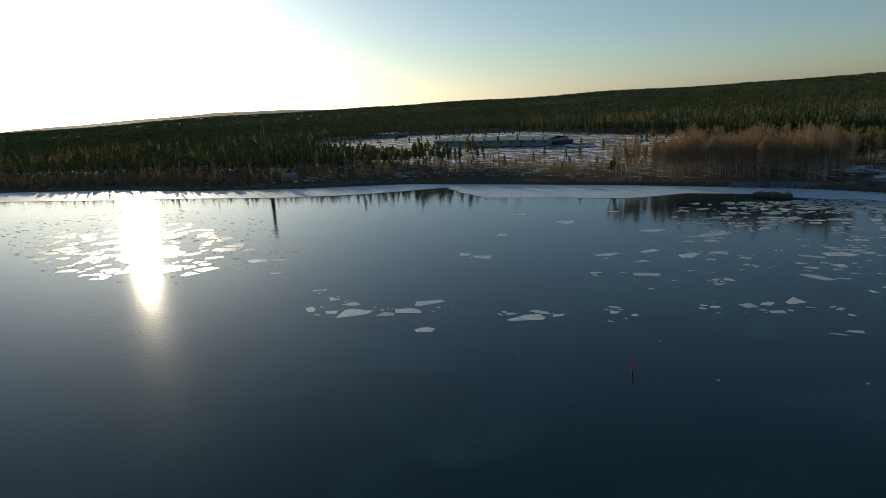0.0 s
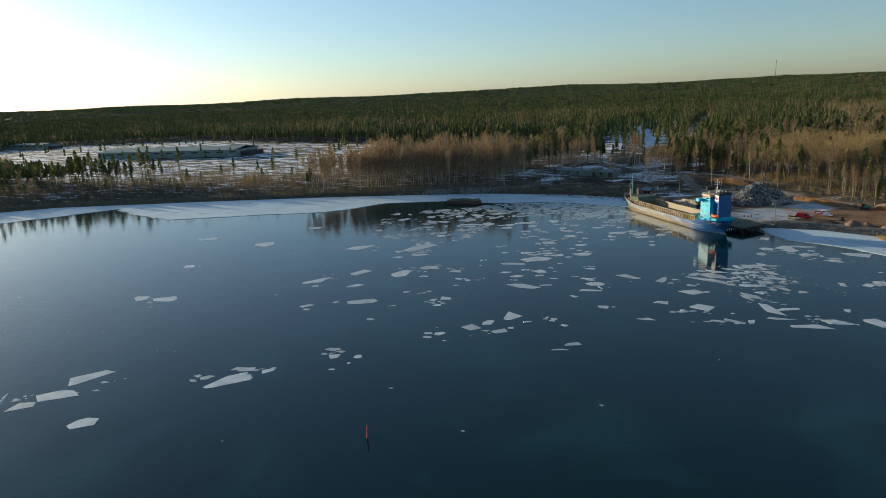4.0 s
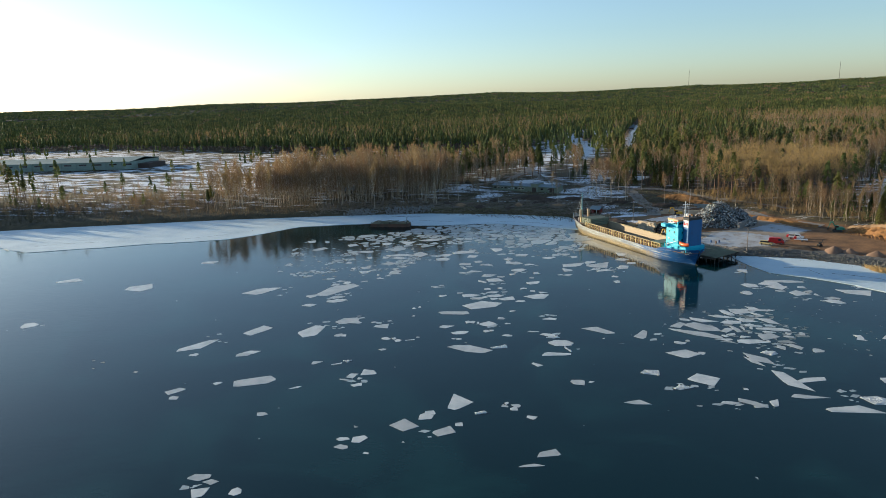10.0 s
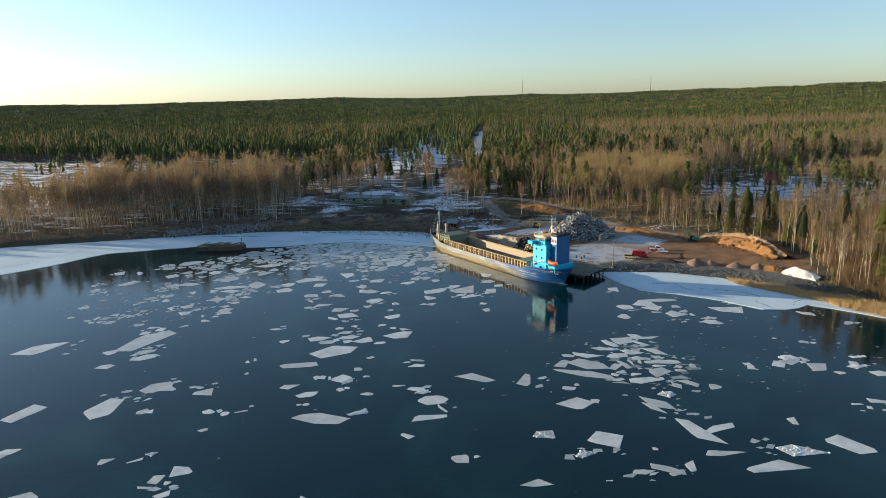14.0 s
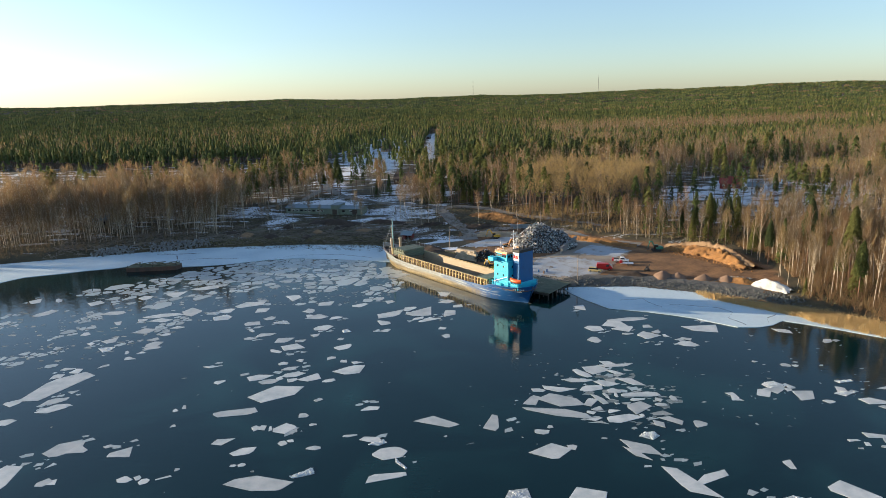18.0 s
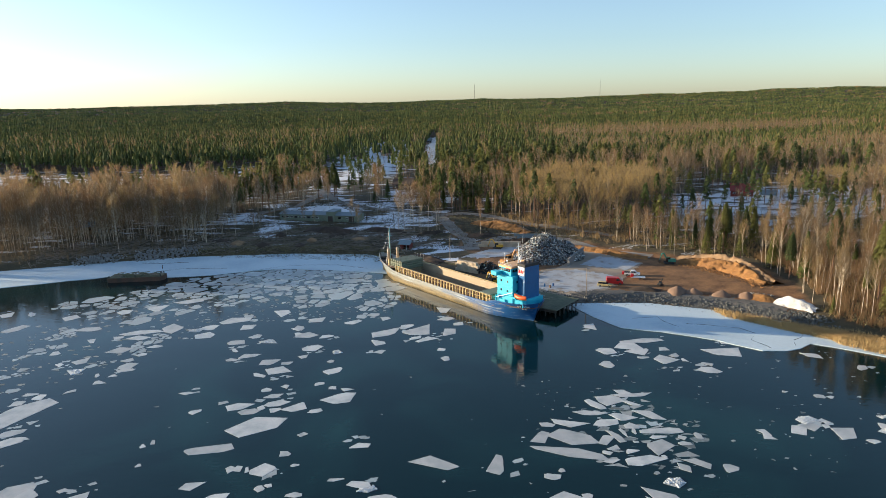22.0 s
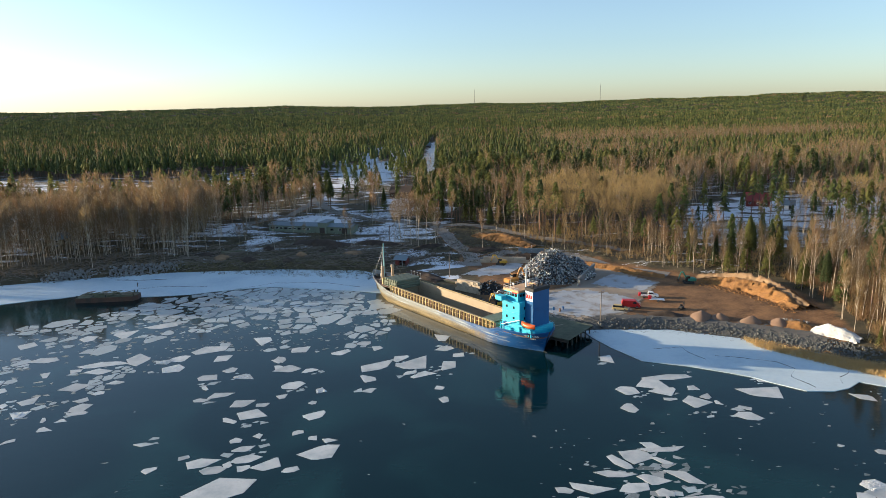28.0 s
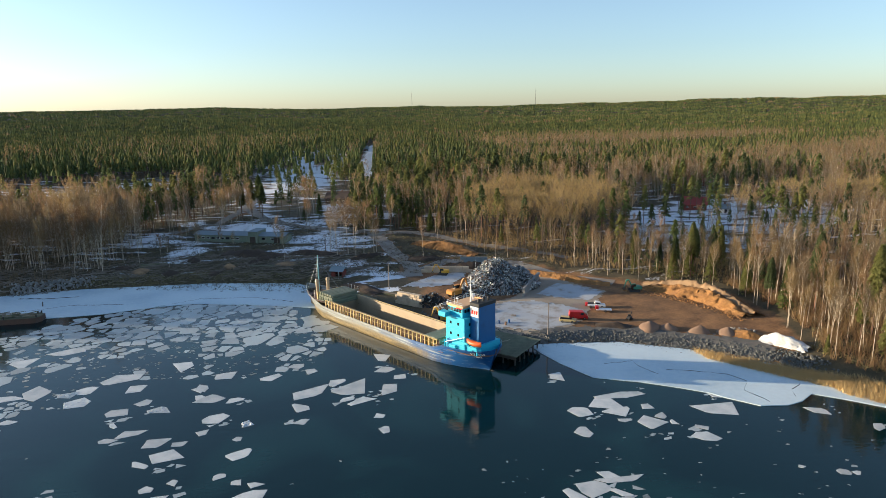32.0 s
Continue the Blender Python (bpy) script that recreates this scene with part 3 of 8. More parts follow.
ice_sheet("shore_ice_west", [(-900, -300), (-697, -160), (-522, -43), (-445, 9), (-406, 33), (-369, 56), (-340, 84), (-320, 115), (-304, 146), (-300, 139), (-281, 132), (-262, 126), (-242, 122), (-216, 135),
          (-192, 148), (-170, 158), (-160, 172), (-150, 190), (-118, 202), (-97, 199), (-75, 204), (-60, 209), (-42, 206), (-24, 201), (-14, 197)],
          [(-8, 204), (-16, 224), (-30, 233), (-60, 237), (-100, 235), (-130, 228), (-197, 207), (-270, 178), (-352, 142), (-416, 84), (-496, 31), (-588, -8), (-697, -80), (-900, -200)],
          "snow-dusted sheet of ice along the wooded bank")
ice_sheet("shore_ice_east", [(36, 159), (37, 154), (40, 147), (46, 139), (54, 135), (61, 132), (66, 129), (68, 126), (74, 122), (79, 120.5), (82, 123), (86, 126), (91, 123), (98, 117), (112, 106)],
          [(120, 113), (101, 130), (90, 142), (76, 153), (58, 161), (42, 162)], "pale blue sheet of ice below the stone bank")

_rng = random.Random(11)
FLOES, CRUSHED = [], []


def floe_mesh(length, width, rng, corners=None):
    """A flat broken slab of ice with straight chipped edges."""
    n = corners or rng.choice((4, 4, 4, 5, 5, 6))
    turn = rng.uniform(0, 6.28)
    ring = []
    for i in range(n):
        a = turn + 2 * math.pi * (i + rng.uniform(-0.42, 0.42)) / n
        k = rng.uniform(0.92, 1.26)
        ring.append((math.cos(a) * length / 2 * k, math.sin(a) * width / 2 * k))
    return slab_mesh(chipped(ring, rng), rng)


def chipped(ring, rng):
    """Breaks the corners off a ring."""
    out, n = [], len(ring)
    for i, (x, y) in enumerate(ring):
        (px, py), (qx, qy) = ring[i - 1], ring[(i + 1) % n]
        if rng.random() < 0.68:
            out.append((x, y))
            continue
        a, b = rng.uniform(0.04, 0.24), rng.uniform(0.04, 0.24)
        out += [(x + (px - x) * a, y + (py - y) * a), (x + (qx - x) * b, y + (qy - y) * b)]
    return out


def slab_mesh(ring, rng):
    lo, hi = -0.14, rng.uniform(0.03, 0.055)
    s = Shape()
    inset = [(x * 0.97, y * 0.97) for x, y in ring]
    m = len(ring)
    s.add([(x, y, lo) for x, y in ring] + [(x, y, hi - 0.01) for x, y in ring] + [(x, y, hi) for x, y in inset],
          [tuple(range(2 * m, 3 * m)), tuple(range(m - 1, -1, -1))]
          + [(i, (i + 1) % m, m + (i + 1) % m, m + i) for i in range(m)] + [(m + i, m + (i + 1) % m, 2 * m + (i + 1) % m, 2 * m + i) for i in range(m)])
    return s.mesh("ice_floe", M_FLOE)


def floe(x, y, length, width, turn, corners=None, crushed=False):
    ob = new("ice_floe", floe_mesh(length, width, _rng, corners))
    ob.matrix_world = pose(x, y, 0, 0, 0, turn)
    size = "large" if length > 8 else "small" if length < 4 else "flat"
    tagged(ob, size + " grey-white ice floe drifting on dark water", "ice floe", "floes on the river")
    FLOES.append((x, y, max(length, width) / 2))
    if crushed:
        CRUSHED.append(ob)


floe(-83.8, 95.8, 14.2, 7.9, 64)
floe(-67.8, 69.9, 6.7, 5.0, 39)
floe(-64.6, 70.0, 5.3, 3.1, 42)
floe(-60.1, 70.5, 2.1, 1.3, 38)
floe(-56.1, 68.2, 4.7, 3.8, 9)
floe(-73.3, 60.9, 8.2, 7.0, 65)
floe(-64.9, 59.6, 2.3, 2.3, 43)
floe(-63.6, 59.5, 2.1, 1.8, 50)
floe(-52.2, 60.0, 2.4, 1.8, 5)
floe(-50.4, 60.4, 1.3, 1.5, 29)
floe(-48.9, 59.2, 1.8, 1.6, 31)
floe(-46.1, 60.2, 2.6, 1.4, 8)
floe(-50.5, 52.9, 2.0, 1.3, 34)
floe(-44.9, 62.4, 0.9, 1.0, 20)
floe(-88.7, 88.7, 3.5, 3.2, 44)
floe(-79.0, 85.3, 6.2, 3.0, 25)
floe(-80.4, 89.0, 5.1, 2.5, 35)
floe(-77.7, 86.8, 4.8, 1.7, 9)
floe(-84.9, 80.1, 3.7, 3.4, 35)
floe(-35.6, 90.1, 10.2, 6.8, 19)
floe(-41.7, 81.9, 7.8, 3.6, 11)
floe(-53.6, 83.7, 1.2, 1.9, 22)
floe(-52.3, 84.9, 1.3, 1.9, 20)
floe(-35.7, 75.4, 2.1, 2.2, 28)
floe(-34.4, 75.7, 1.8, 2.0, 45)
floe(-33.0, 75.4, 1.1, 1.8, -2)
floe(-30.5, 75.3, 4.2, 3.8, 36)
floe(-28.0, 80.0, 2.5, 1.9, 8)
floe(-25.4, 76.5, 1.3, 1.2, 7)
floe(-40.3, 71.1, 4.2, 2.3, 32)
floe(-35.6, 67.7, 4.4, 2.4, 29)
floe(-29.5, 70.0, 1.8, 1.7, 10)
floe(-28.2, 70.8, 1.3, 1.1, 6)
floe(-23.8, 68.2, 2.5, 1.3, -7)
floe(-36.0, 63.2, 1.2, 0.7, 5)
floe(-34.6, 63.4, 1.3, 1.1, 13)
floe(-30.1, 57.8, 13.0, 3.5, -6)
floe(-23.9, 60.5, 4.6, 2.4, 19, crushed=True)
floe(-10.8, 65.8, 5.5, 3.8, 13)
floe(-8.5, 62.6, 3.9, 1.0, -57)
floe(-10.7, 59.1, 6.8, 3.6, 20)
floe(-13.7, 52.2, 2.5, 1.8, -9)
floe(-14.0, 70.7, 3.7, 2.0, -2)
floe(-12.7, 69.2, 3.4, 1.6, 18, crushed=True)
floe(-15.3, 82.2, 3.9, 2.4, 19)
floe(-41.7, 98.3, 5.8, 2.9, 21)
floe(-38.6, 96.0, 4.6, 2.2, 4)
floe(-30.2, 97.6, 5.6, 3.7, 22)
floe(-2.1, 76.4, 8.7, 4.0, 6)
floe(16.5, 65.1, 6.8, 4.8, 2)
floe(20.4, 66.4, 1.6, 1.7, 17)
floe(7.9, 75.4, 4.7, 5.4, -2)
floe(16.0, 71.9, 2.9, 1.9, 5)
floe(17.8, 73.5, 1.5, 1.0, 14)
floe(9.7, 53.0, 4.5, 3.6, -2, crushed=True)
floe(20.3, 52.5, 6.3, 5.7, -18)
floe(15.3, 48.9, 1.3, 0.7, 4)
floe(27.2, 49.3, 1.1, 0.9, -16)
floe(37.3, 48.3, 9.2, 1.9, 1)
floe(31.3, 65.9, 7.2, 3.2, -40)
floe(30.4, 64.1, 6.8, 1.8, -39)
floe(35.5, 55.8, 10.7, 4.3, -50)
floe(39.4, 56.2, 7.2, 2.2, 28)
floe(34.6, 69.6, 3.3, 2.9, -2, crushed=True)
floe(53.6, 59.5, 2.3, 3.0, -24)
floe(50.4, 49.3, 7.9, 3.9, 0, crushed=True)
floe(59.1, 51.9, 8.5, 6.0, -20)
floe(72.1, 80.5, 2.5, 1.5, -3)
floe(72.3, 67.7, 4.0, 2.2, -14)
floe(67.8, 66.1, 2.2, 1.3, -12)
floe(69.4, 64.9, 1.4, 1.3, -18)
floe(67.5, 63.7, 0.9, 0.9, -2)
floe(73.7, 65.5, 2.3, 2.4, -61)
floe(72.2, 63.7, 2.5, 1.4, -7)
floe(77.2, 83.7, 4.0, 2.3, 8)
floe(80.9, 79.9, 6.8, 2.7, -13)
floe(86.0, 85.6, 2.9, 1.3, 2)
floe(81.4, 77.6, 3.2, 1.5, -11)
floe(79.9, 89.1, 3.5, 2.0, 5, crushed=True)
floe(62.0, 84.8, 4.3, 3.1, 0)
floe(65.3, 88.3, 3.7, 3.6, 5, crushed=True)
floe(68.1, 87.8, 1.9, 2.1, -38)
floe(69.1, 83.8, 4.7, 5.7, -36)
floe(55.4, 84.1, 3.0, 2.4, -40)
floe(-83.9, 22.4, 4.4, 2.7, 40)
floe(-81.8, 19.6, 2.1, 2.2, 33)
floe(-71.0, 30.1, 9.3, 4.4, 29)
floe(-87.8, 57.8, 7.4, 6.8, 63)
floe(-95.8, 45.7, 9.3, 3.9, 57)
floe(-81.4, 43.1, 4.3, 2.6, 38)
floe(-80.4, 44.6, 4.1, 2.0, 20)
floe(-93.1, 40.2, 2.4, 2.1, 29)
floe(-77.5, 27.6, 2.0, 1.4, 39)
floe(-60.0, 29.5, 2.6, 0.9, 38)
floe(-62.1, 42.7, 3.0, 1.7, 52)
floe(-57.0, 42.9, 2.5, 1.3, 37)
floe(-55.4, 44.8, 2.0, 1.4, 19)
floe(-48.8, 40.1, 6.2, 3.0, 0)
floe(-50.8, 37.9, 2.8, 2.3, 62)
floe(-48.1, 33.9, 2.8, 1.8, 37)
floe(-51.5, 35.6, 2.6, 1.0, 0)
floe(-48.8, 36.8, 1.3, 1.2, 23)
floe(-25.6, 31.3, 5.4, 6.0, 16)
floe(-29.3, 25.7, 2.5, 1.7, 21)
floe(-20.0, 28.0, 2.4, 1.1, 28, crushed=True)
floe(-14.5, 32.3, 2.0, 1.3, -19)
floe(-16.4, 32.8, 0.8, 1.2, 7)
floe(-10.8, 28.4, 1.8, 1.7, 16)
floe(-4.2, 45.2, 3.0, 2.9, 21)
floe(-1.7, 45.9, 1.2, 0.9, 7)
floe(6.5, 38.9, 5.6, 2.0, -3)
floe(15.7, 47.4, 3.5, 2.1, 19, crushed=True)
floe(23.7, 42.5, 3.5, 1.3, 7)
floe(27.4, 43.5, 5.8, 1.7, -23)
floe(25.2, 42.0, 2.5, 0.7, 22)
floe(28.3, 42.1, 2.7, 1.1, 21)
floe(31.5, 44.4, 1.7, 3.5, -3)
floe(45.0, 44.4, 10.3, 3.4, 11)
floe(18.3, 39.9, 1.1, 0.6, 16)
floe(-49.2, 96.3, 2.7, 2.0, 12)
floe(-44.9, 99.9, 2.1, 2.1, 26)
floe(-35.3, 102.8, 4.7, 2.2, 16)
floe(-33.9, 99.5, 4.6, 2.6, 22)
floe(-37.9, 105.6, 2.3, 2.0, 11)
floe(-34.2, 107.1, 1.7, 2.3, 16)
floe(-36.6, 97.6, 1.7, 2.4, -2)
floe(-33.8, 96.5, 2.4, 2.1, -2)
floe(-37.7, 115.6, 5.4, 5.6, 32)
floe(-41.3, 113.3, 2.2, 3.5, 54)
floe(-41.1, 120.9, 5.4, 4.2, 4)
floe(-46.8, 125.1, 6.0, 2.6, 29)
floe(-36.8, 120.0, 2.9, 2.4, 41)
floe(-50.1, 122.5, 3.5, 1.8, 2)
floe(-52.4, 133.7, 4.9, 4.0, 1)
floe(-51.3, 128.4, 1.3, 2.3, 30)
floe(-62.9, 139.6, 5.2, 6.4, 20)
floe(-73.4, 145.6, 4.9, 8.3, 44)
floe(-80.3, 142.8, 10.5, 3.8, 11)
floe(-79.6, 138.8, 7.0, 4.0, 7)
floe(-85.2, 139.5, 3.1, 3.5, 4)
floe(-58.0, 151.1, 8.7, 5.7, 38)
floe(-53.6, 145.3, 5.1, 4.3, 41)
floe(-66.6, 144.0, 3.7, 4.1, 3)
floe(-63.6, 145.9, 4.7, 4.4, 19)
floe(-85.1, 164.1, 6.1, 7.0, 6)
floe(-78.6, 170.7, 8.8, 5.1, 15)
floe(-46.8, 157.4, 5.1, 6.4, 20)
floe(-39.1, 144.0, 2.9, 4.1, 14)
floe(-38.3, 138.8, 3.9, 3.6, 36)
floe(-96.5, 146.2, 7.9, 3.7, 0)
floe(-117.6, 147.7, 6.3, 5.0, 42)
floe(-127.0, 160.3, 4.9, 4.8, 54)
floe(-93.7, 161.1, 5.0, 4.7, 14)
floe(-106.5, 156.3, 5.1, 5.1, 13)
floe(-120.6, 160.4, 1.7, 5.1, 34)
floe(-84.2, 118.1, 3.5, 5.1, 44)
floe(-85.9, 123.5, 4.7, 4.0, 32)
floe(-90.2, 121.5, 1.9, 3.2, 28)
floe(-95.4, 128.7, 2.8, 2.6, 20)
floe(-90.8, 137.1, 3.3, 3.6, 10)
floe(-77.9, 115.0, 1.5, 2.1, 22)
floe(-75.4, 111.0, 3.3, 2.3, 17)
floe(-74.2, 114.5, 2.5, 1.7, 26)
floe(-79.9, 130.3, 6.2, 4.3, 25)
floe(-75.3, 123.6, 3.1, 3.1, 23)
floe(-73.4, 119.9, 4.1, 3.7, 25)
floe(-73.2, 117.6, 4.5, 2.1, 13)
floe(-72.4, 132.2, 4.4, 2.6, 17)
floe(-73.4, 127.0, 2.7, 2.0, 28)
floe(-86.8, 105.6, 3.3, 1.8, 6)
floe(-84.1, 104.2, 3.0, 2.8, 41)
floe(-87.0, 101.5, 2.9, 2.5, 29)
floe(-79.2, 106.6, 3.0, 1.6, 44)
floe(-54.2, 104.7, 3.7, 1.4, 5)
floe(-51.5, 77.3, 1.0, 1.1, 17)
floe(-49.0, 138.1, 3.7, 3.0, 23)
floe(-44.1, 134.2, 5.6, 3.7, 5)
floe(-21.6, 101.2, 8.2, 5.0, 23)
floe(-25.7, 95.8, 2.9, 1.9, 21)
floe(-21.1, 105.1, 3.0, 1.6, -2)
floe(-23.9, 106.1, 2.3, 1.7, 11)
floe(-27.3, 108.2, 2.2, 1.7, 27)
floe(-25.4, 114.9, 4.9, 3.1, 36)
floe(-26.5, 126.1, 2.8, 2.8, 27)
floe(-26.9, 120.5, 1.8, 1.7, -2)
floe(-33.7, 123.9, 3.0, 2.2, 41)
floe(-32.8, 129.0, 4.9, 3.7, 24)
floe(-35.8, 138.4, 7.0, 3.8, 21)
floe(-35.1, 150.3, 6.1, 4.7, 47)
floe(-25.1, 147.7, 5.2, 3.5, 28)
floe(-39.2, 143.3, 4.1, 3.5, 28)
floe(-30.7, 137.1, 3.7, 2.5, 23)
floe(-15.9, 139.7, 9.7, 5.5, 41)
floe(-16.9, 131.8, 3.2, 4.8, 34)
floe(-16.0, 125.9, 3.4, 2.2, 9)
floe(-10.5, 143.7, 4.8, 3.4, 44)
floe(-6.8, 140.5, 9.1, 8.0, 24)
floe(-4.8, 133.4, 5.8, 3.6, 25)
floe(-7.9, 134.6, 3.6, 1.9, 39)
floe(0.4, 138.5, 7.2, 4.6, 46)
floe(-0.1, 149.3, 4.5, 3.2, 15)
floe(-1.1, 157.1, 4.6, 5.1, 9)
floe(-1.4, 126.5, 2.1, 2.1, 17)
floe(-0.2, 120.8, 2.7, 2.7, 11)
floe(3.4, 144.9, 3.8, 2.6, 17)
floe(-20.4, 153.7, 3.8, 3.3, 28)
floe(-16.7, 150.3, 3.3, 3.2, 22)
floe(-26.3, 86.6, 2.0, 1.6, 21)
floe(-18.0, 72.1, 2.8, 1.0, 7)
floe(15.6, 84.2, 4.3, 4.6, 19)
floe(17.8, 88.5, 3.0, 1.7, -2)
floe(22.5, 89.3, 7.4, 3.5, -10)
floe(21.5, 83.7, 9.3, 5.1, -19)
floe(20.3, 78.9, 12.3, 2.9, -20)
floe(28.4, 96.3, 4.9, 2.2, -53)
floe(26.9, 92.8, 6.0, 2.1, -6)
floe(31.6, 98.0, 4.9, 4.5, -23)
floe(35.3, 101.2, 3.8, 2.3, -45)
floe(36.8, 100.3, 7.8, 2.0, 3)
floe(35.4, 96.4, 3.6, 1.4, -35)
floe(36.9, 92.2, 6.8, 2.9, -44)
floe(32.7, 90.6, 6.7, 3.0, -34)
floe(28.9, 88.9, 5.8, 2.7, 12)
floe(32.9, 87.5, 2.9, 2.6, -18)
floe(29.2, 83.8, 4.8, 1.5, -67)
floe(27.0, 82.8, 4.0, 3.4, 17)
floe(30.9, 85.1, 3.4, 0.8, -76)
floe(32.9, 85.5, 1.0, 2.4, -2)
floe(38.0, 85.5, 7.8, 2.0, 0)
floe(40.6, 83.3, 1.4, 2.4, -27)
floe(43.5, 83.6, 1.5, 2.4, 12)
floe(40.2, 81.1, 2.5, 1.4, -10)
floe(35.5, 79.9, 4.9, 6.1, -12)
floe(31.9, 76.0, 7.3, 2.8, 11)
floe(30.7, 78.8, 2.9, 1.4, 4)
floe(28.0, 80.1, 2.7, 1.6, 17)
floe(26.4, 78.6, 1.8, 1.5, -13)
floe(26.6, 75.9, 2.9, 1.3, 8)
floe(35.4, 77.1, 1.1, 1.0, -2)
floe(36.5, 83.4, 3.1, 1.3, 8)
floe(32.0, 81.9, 1.2, 1.0, -2)
floe(40.2, 74.8, 5.6, 2.0, -38)
floe(44.5, 73.2, 2.8, 2.7, -8)
floe(37.5, 73.6, 3.5, 1.8, -51)
floe(55.4, 82.6, 2.9, 2.1, -34)
floe(64.4, 86.1, 3.3, 3.2, -24)
floe(67.1, 86.0, 1.6, 1.8, -42)
floe(77.3, 85.5, 2.0, 2.9, -2)
floe(73.0, 97.8, 2.2, 1.8, -2)
floe(74.8, 97.4, 1.4, 1.4, -22)
floe(67.3, 100.2, 1.3, 0.9, 9)
floe(80.3, 97.2, 1.4, 0.7, 17)
floe(83.2, 118.4, 4.8, 2.6, -42)
floe(89.5, 110.9, 2.0, 3.5, -41)
floe(43.7, 126.2, 6.8, 6.1, -12)
floe(44.5, 122.4, 7.3, 4.1, 19)
floe(48.1, 129.7, 10.1, 3.0, 3)
floe(37.7, 123.3, 4.5, 4.2, -26)
floe(35.6, 115.7, 3.0, 3.9, -2)
floe(44.8, 119.2, 2.9, 1.7, -2)
floe(49.6, 117.5, 6.9, 4.8, -48)
floe(52.0, 120.2, 2.7, 2.9, -17)
floe(51.1, 124.1, 2.9, 2.5, -3)
floe(53.7, 117.3, 1.8, 2.1, -13)
floe(64.5, 122.4, 9.3, 6.9, 1)
floe(56.9, 111.4, 4.6, 3.1, -6)
floe(57.5, 114.6, 2.7, 2.2, -2)
floe(67.3, 127.3, 3.3, 2.3, -3)
floe(38.1, 140.6, 4.0, 4.3, 2)
floe(-69.6, -24.8, 11.5, 4.8, 48)
floe(-75.4, -25.4, 3.5, 2.3, 38)
floe(-71.9, -19.4, 3.7, 2.0, 51)
floe(-69.8, -19.3, 3.7, 2.0, 32)
floe(-64.9, -18.5, 2.8, 2.3, 34)
floe(-64.5, -16.8, 1.3, 1.2, 48)
floe(-58.0, -3.3, 4.1, 2.0, 24)
floe(-55.6, -6.6, 2.9, 3.0, 40)
floe(-55.3, -3.9, 2.5, 1.7, 25)
floe(-50.1, -5.2, 2.2, 1.9, 37)
floe(-50.0, -9.0, 0.8, 0.9, 16)
floe(-51.7, -13.2, 1.4, 0.9, 31)
floe(-139.3, 13.7, 5.2, 5.8, 50)
floe(-130.5, 15.3, 9.4, 5.3, 33)
floe(-60.2, 17.8, 2.4, 1.6, 0)
floe(-40.3, 10.6, 2.8, 1.6, 5)
floe(-41.0, 13.0, 2.5, 1.3, 27)
floe(-38.4, 13.7, 2.8, 2.3, 25)
floe(-35.2, 9.8, 1.1, 0.9, 15)
floe(-32.3, 20.2, 5.5, 4.3, 20)
floe(-24.7, 19.9, 4.0, 3.5, 30)
floe(-22.8, 22.8, 1.8, 1.5, 32)
floe(-29.5, 24.1, 3.1, 2.7, 36)
floe(-5.8, 16.7, 4.5, 2.7, 39)
floe(-8.1, 12.7, 3.9, 1.0, 22)
floe(-16.6, 31.6, 1.5, 1.2, -21)
floe(-14.5, 30.8, 1.5, 1.6, -7)
floe(-154.0, 48.4, 4.8, 4.7, 58)
floe(-150.3, 86.0, 8.3, 7.9, 33)
floe(-107.5, 90.5, 11.6, 6.9, 42)
floe(-148.9, 120.5, 6.8, 4.4, 27)
floe(-182.0, 89.0, 9.3, 4.9, 27)
floe(-110.5, -54.3, 10.2, 8.3, 77)
floe(-107.8, -48.9, 8.3, 0.7, 130)
floe(-101.7, -48.9, 6.0, 3.7, 62)
floe(-99.6, -42.8, 8.6, 5.3, 29)
floe(-101.2, -34.7, 10.2, 5.0, 64)
floe(-116.0, -58.4, 4.7, 3.3, 41)
floe(-82.9, -49.2, 5.6, 3.5, 44)
floe(-122.8, -61.1, 2.9, 4.6, 65)
floe(-126.5, -51.2, 4.2, 2.7, 42)
floe(-117.9, -50.3, 6.5, 4.1, 44)
floe(-139.1, -48.8, 4.2, 3.2, 58)
floe(-173.9, -48.7, 5.8, 3.1, 47)
floe(-199.4, -44.7, 8.7, 5.4, 44)
floe(-192.2, -38.1, 6.3, 4.6, 48)
floe(-220.8, -54.1, 9.8, 6.0, 48)

_free = lambda x, y, r: all((x - a) ** 2 + (y - b) ** 2 > (0.76 * (r + c)) ** 2 for a, b, c in FLOES)
PACK = np.array([(-122, 168), (-98, 152), (-60, 150), (-16, 150), (-14, 172), (-20, 203), (-55, 210), (-87, 199), (-96, 186)], float)
MOSAIC = np.array([(-92, 194), (-60, 208), (-22, 204), (-16, 180), (-34, 166), (-70, 168), (-96, 180)], float)
DRIFT = np.array([(-128, 150), (-124, 118), (-98, 104), (-80, 114), (-62, 150)], float)
GLARE = np.array([(-420, -20), (-300, 0), (-180, -25), (-189, -80), (-238, -112), (-332, -118), (-447, -110)], float)
EAST = np.array([(10, 60), (60, 70), (95, 90), (80, 118), (45, 122), (15, 105)], float)
SHIP_AT, SHIP_AFT = np.array((6.17, 168.61)), np.array((0.6152, -0.7883))


def open_water(x, y):
    q = np.array((x, y)) - SHIP_AT
    along, across = q @ SHIP_AFT, q @ np.array((0.7883, 0.6152))
    return not (-50 < along < 34 and -7.5 < across < 24)


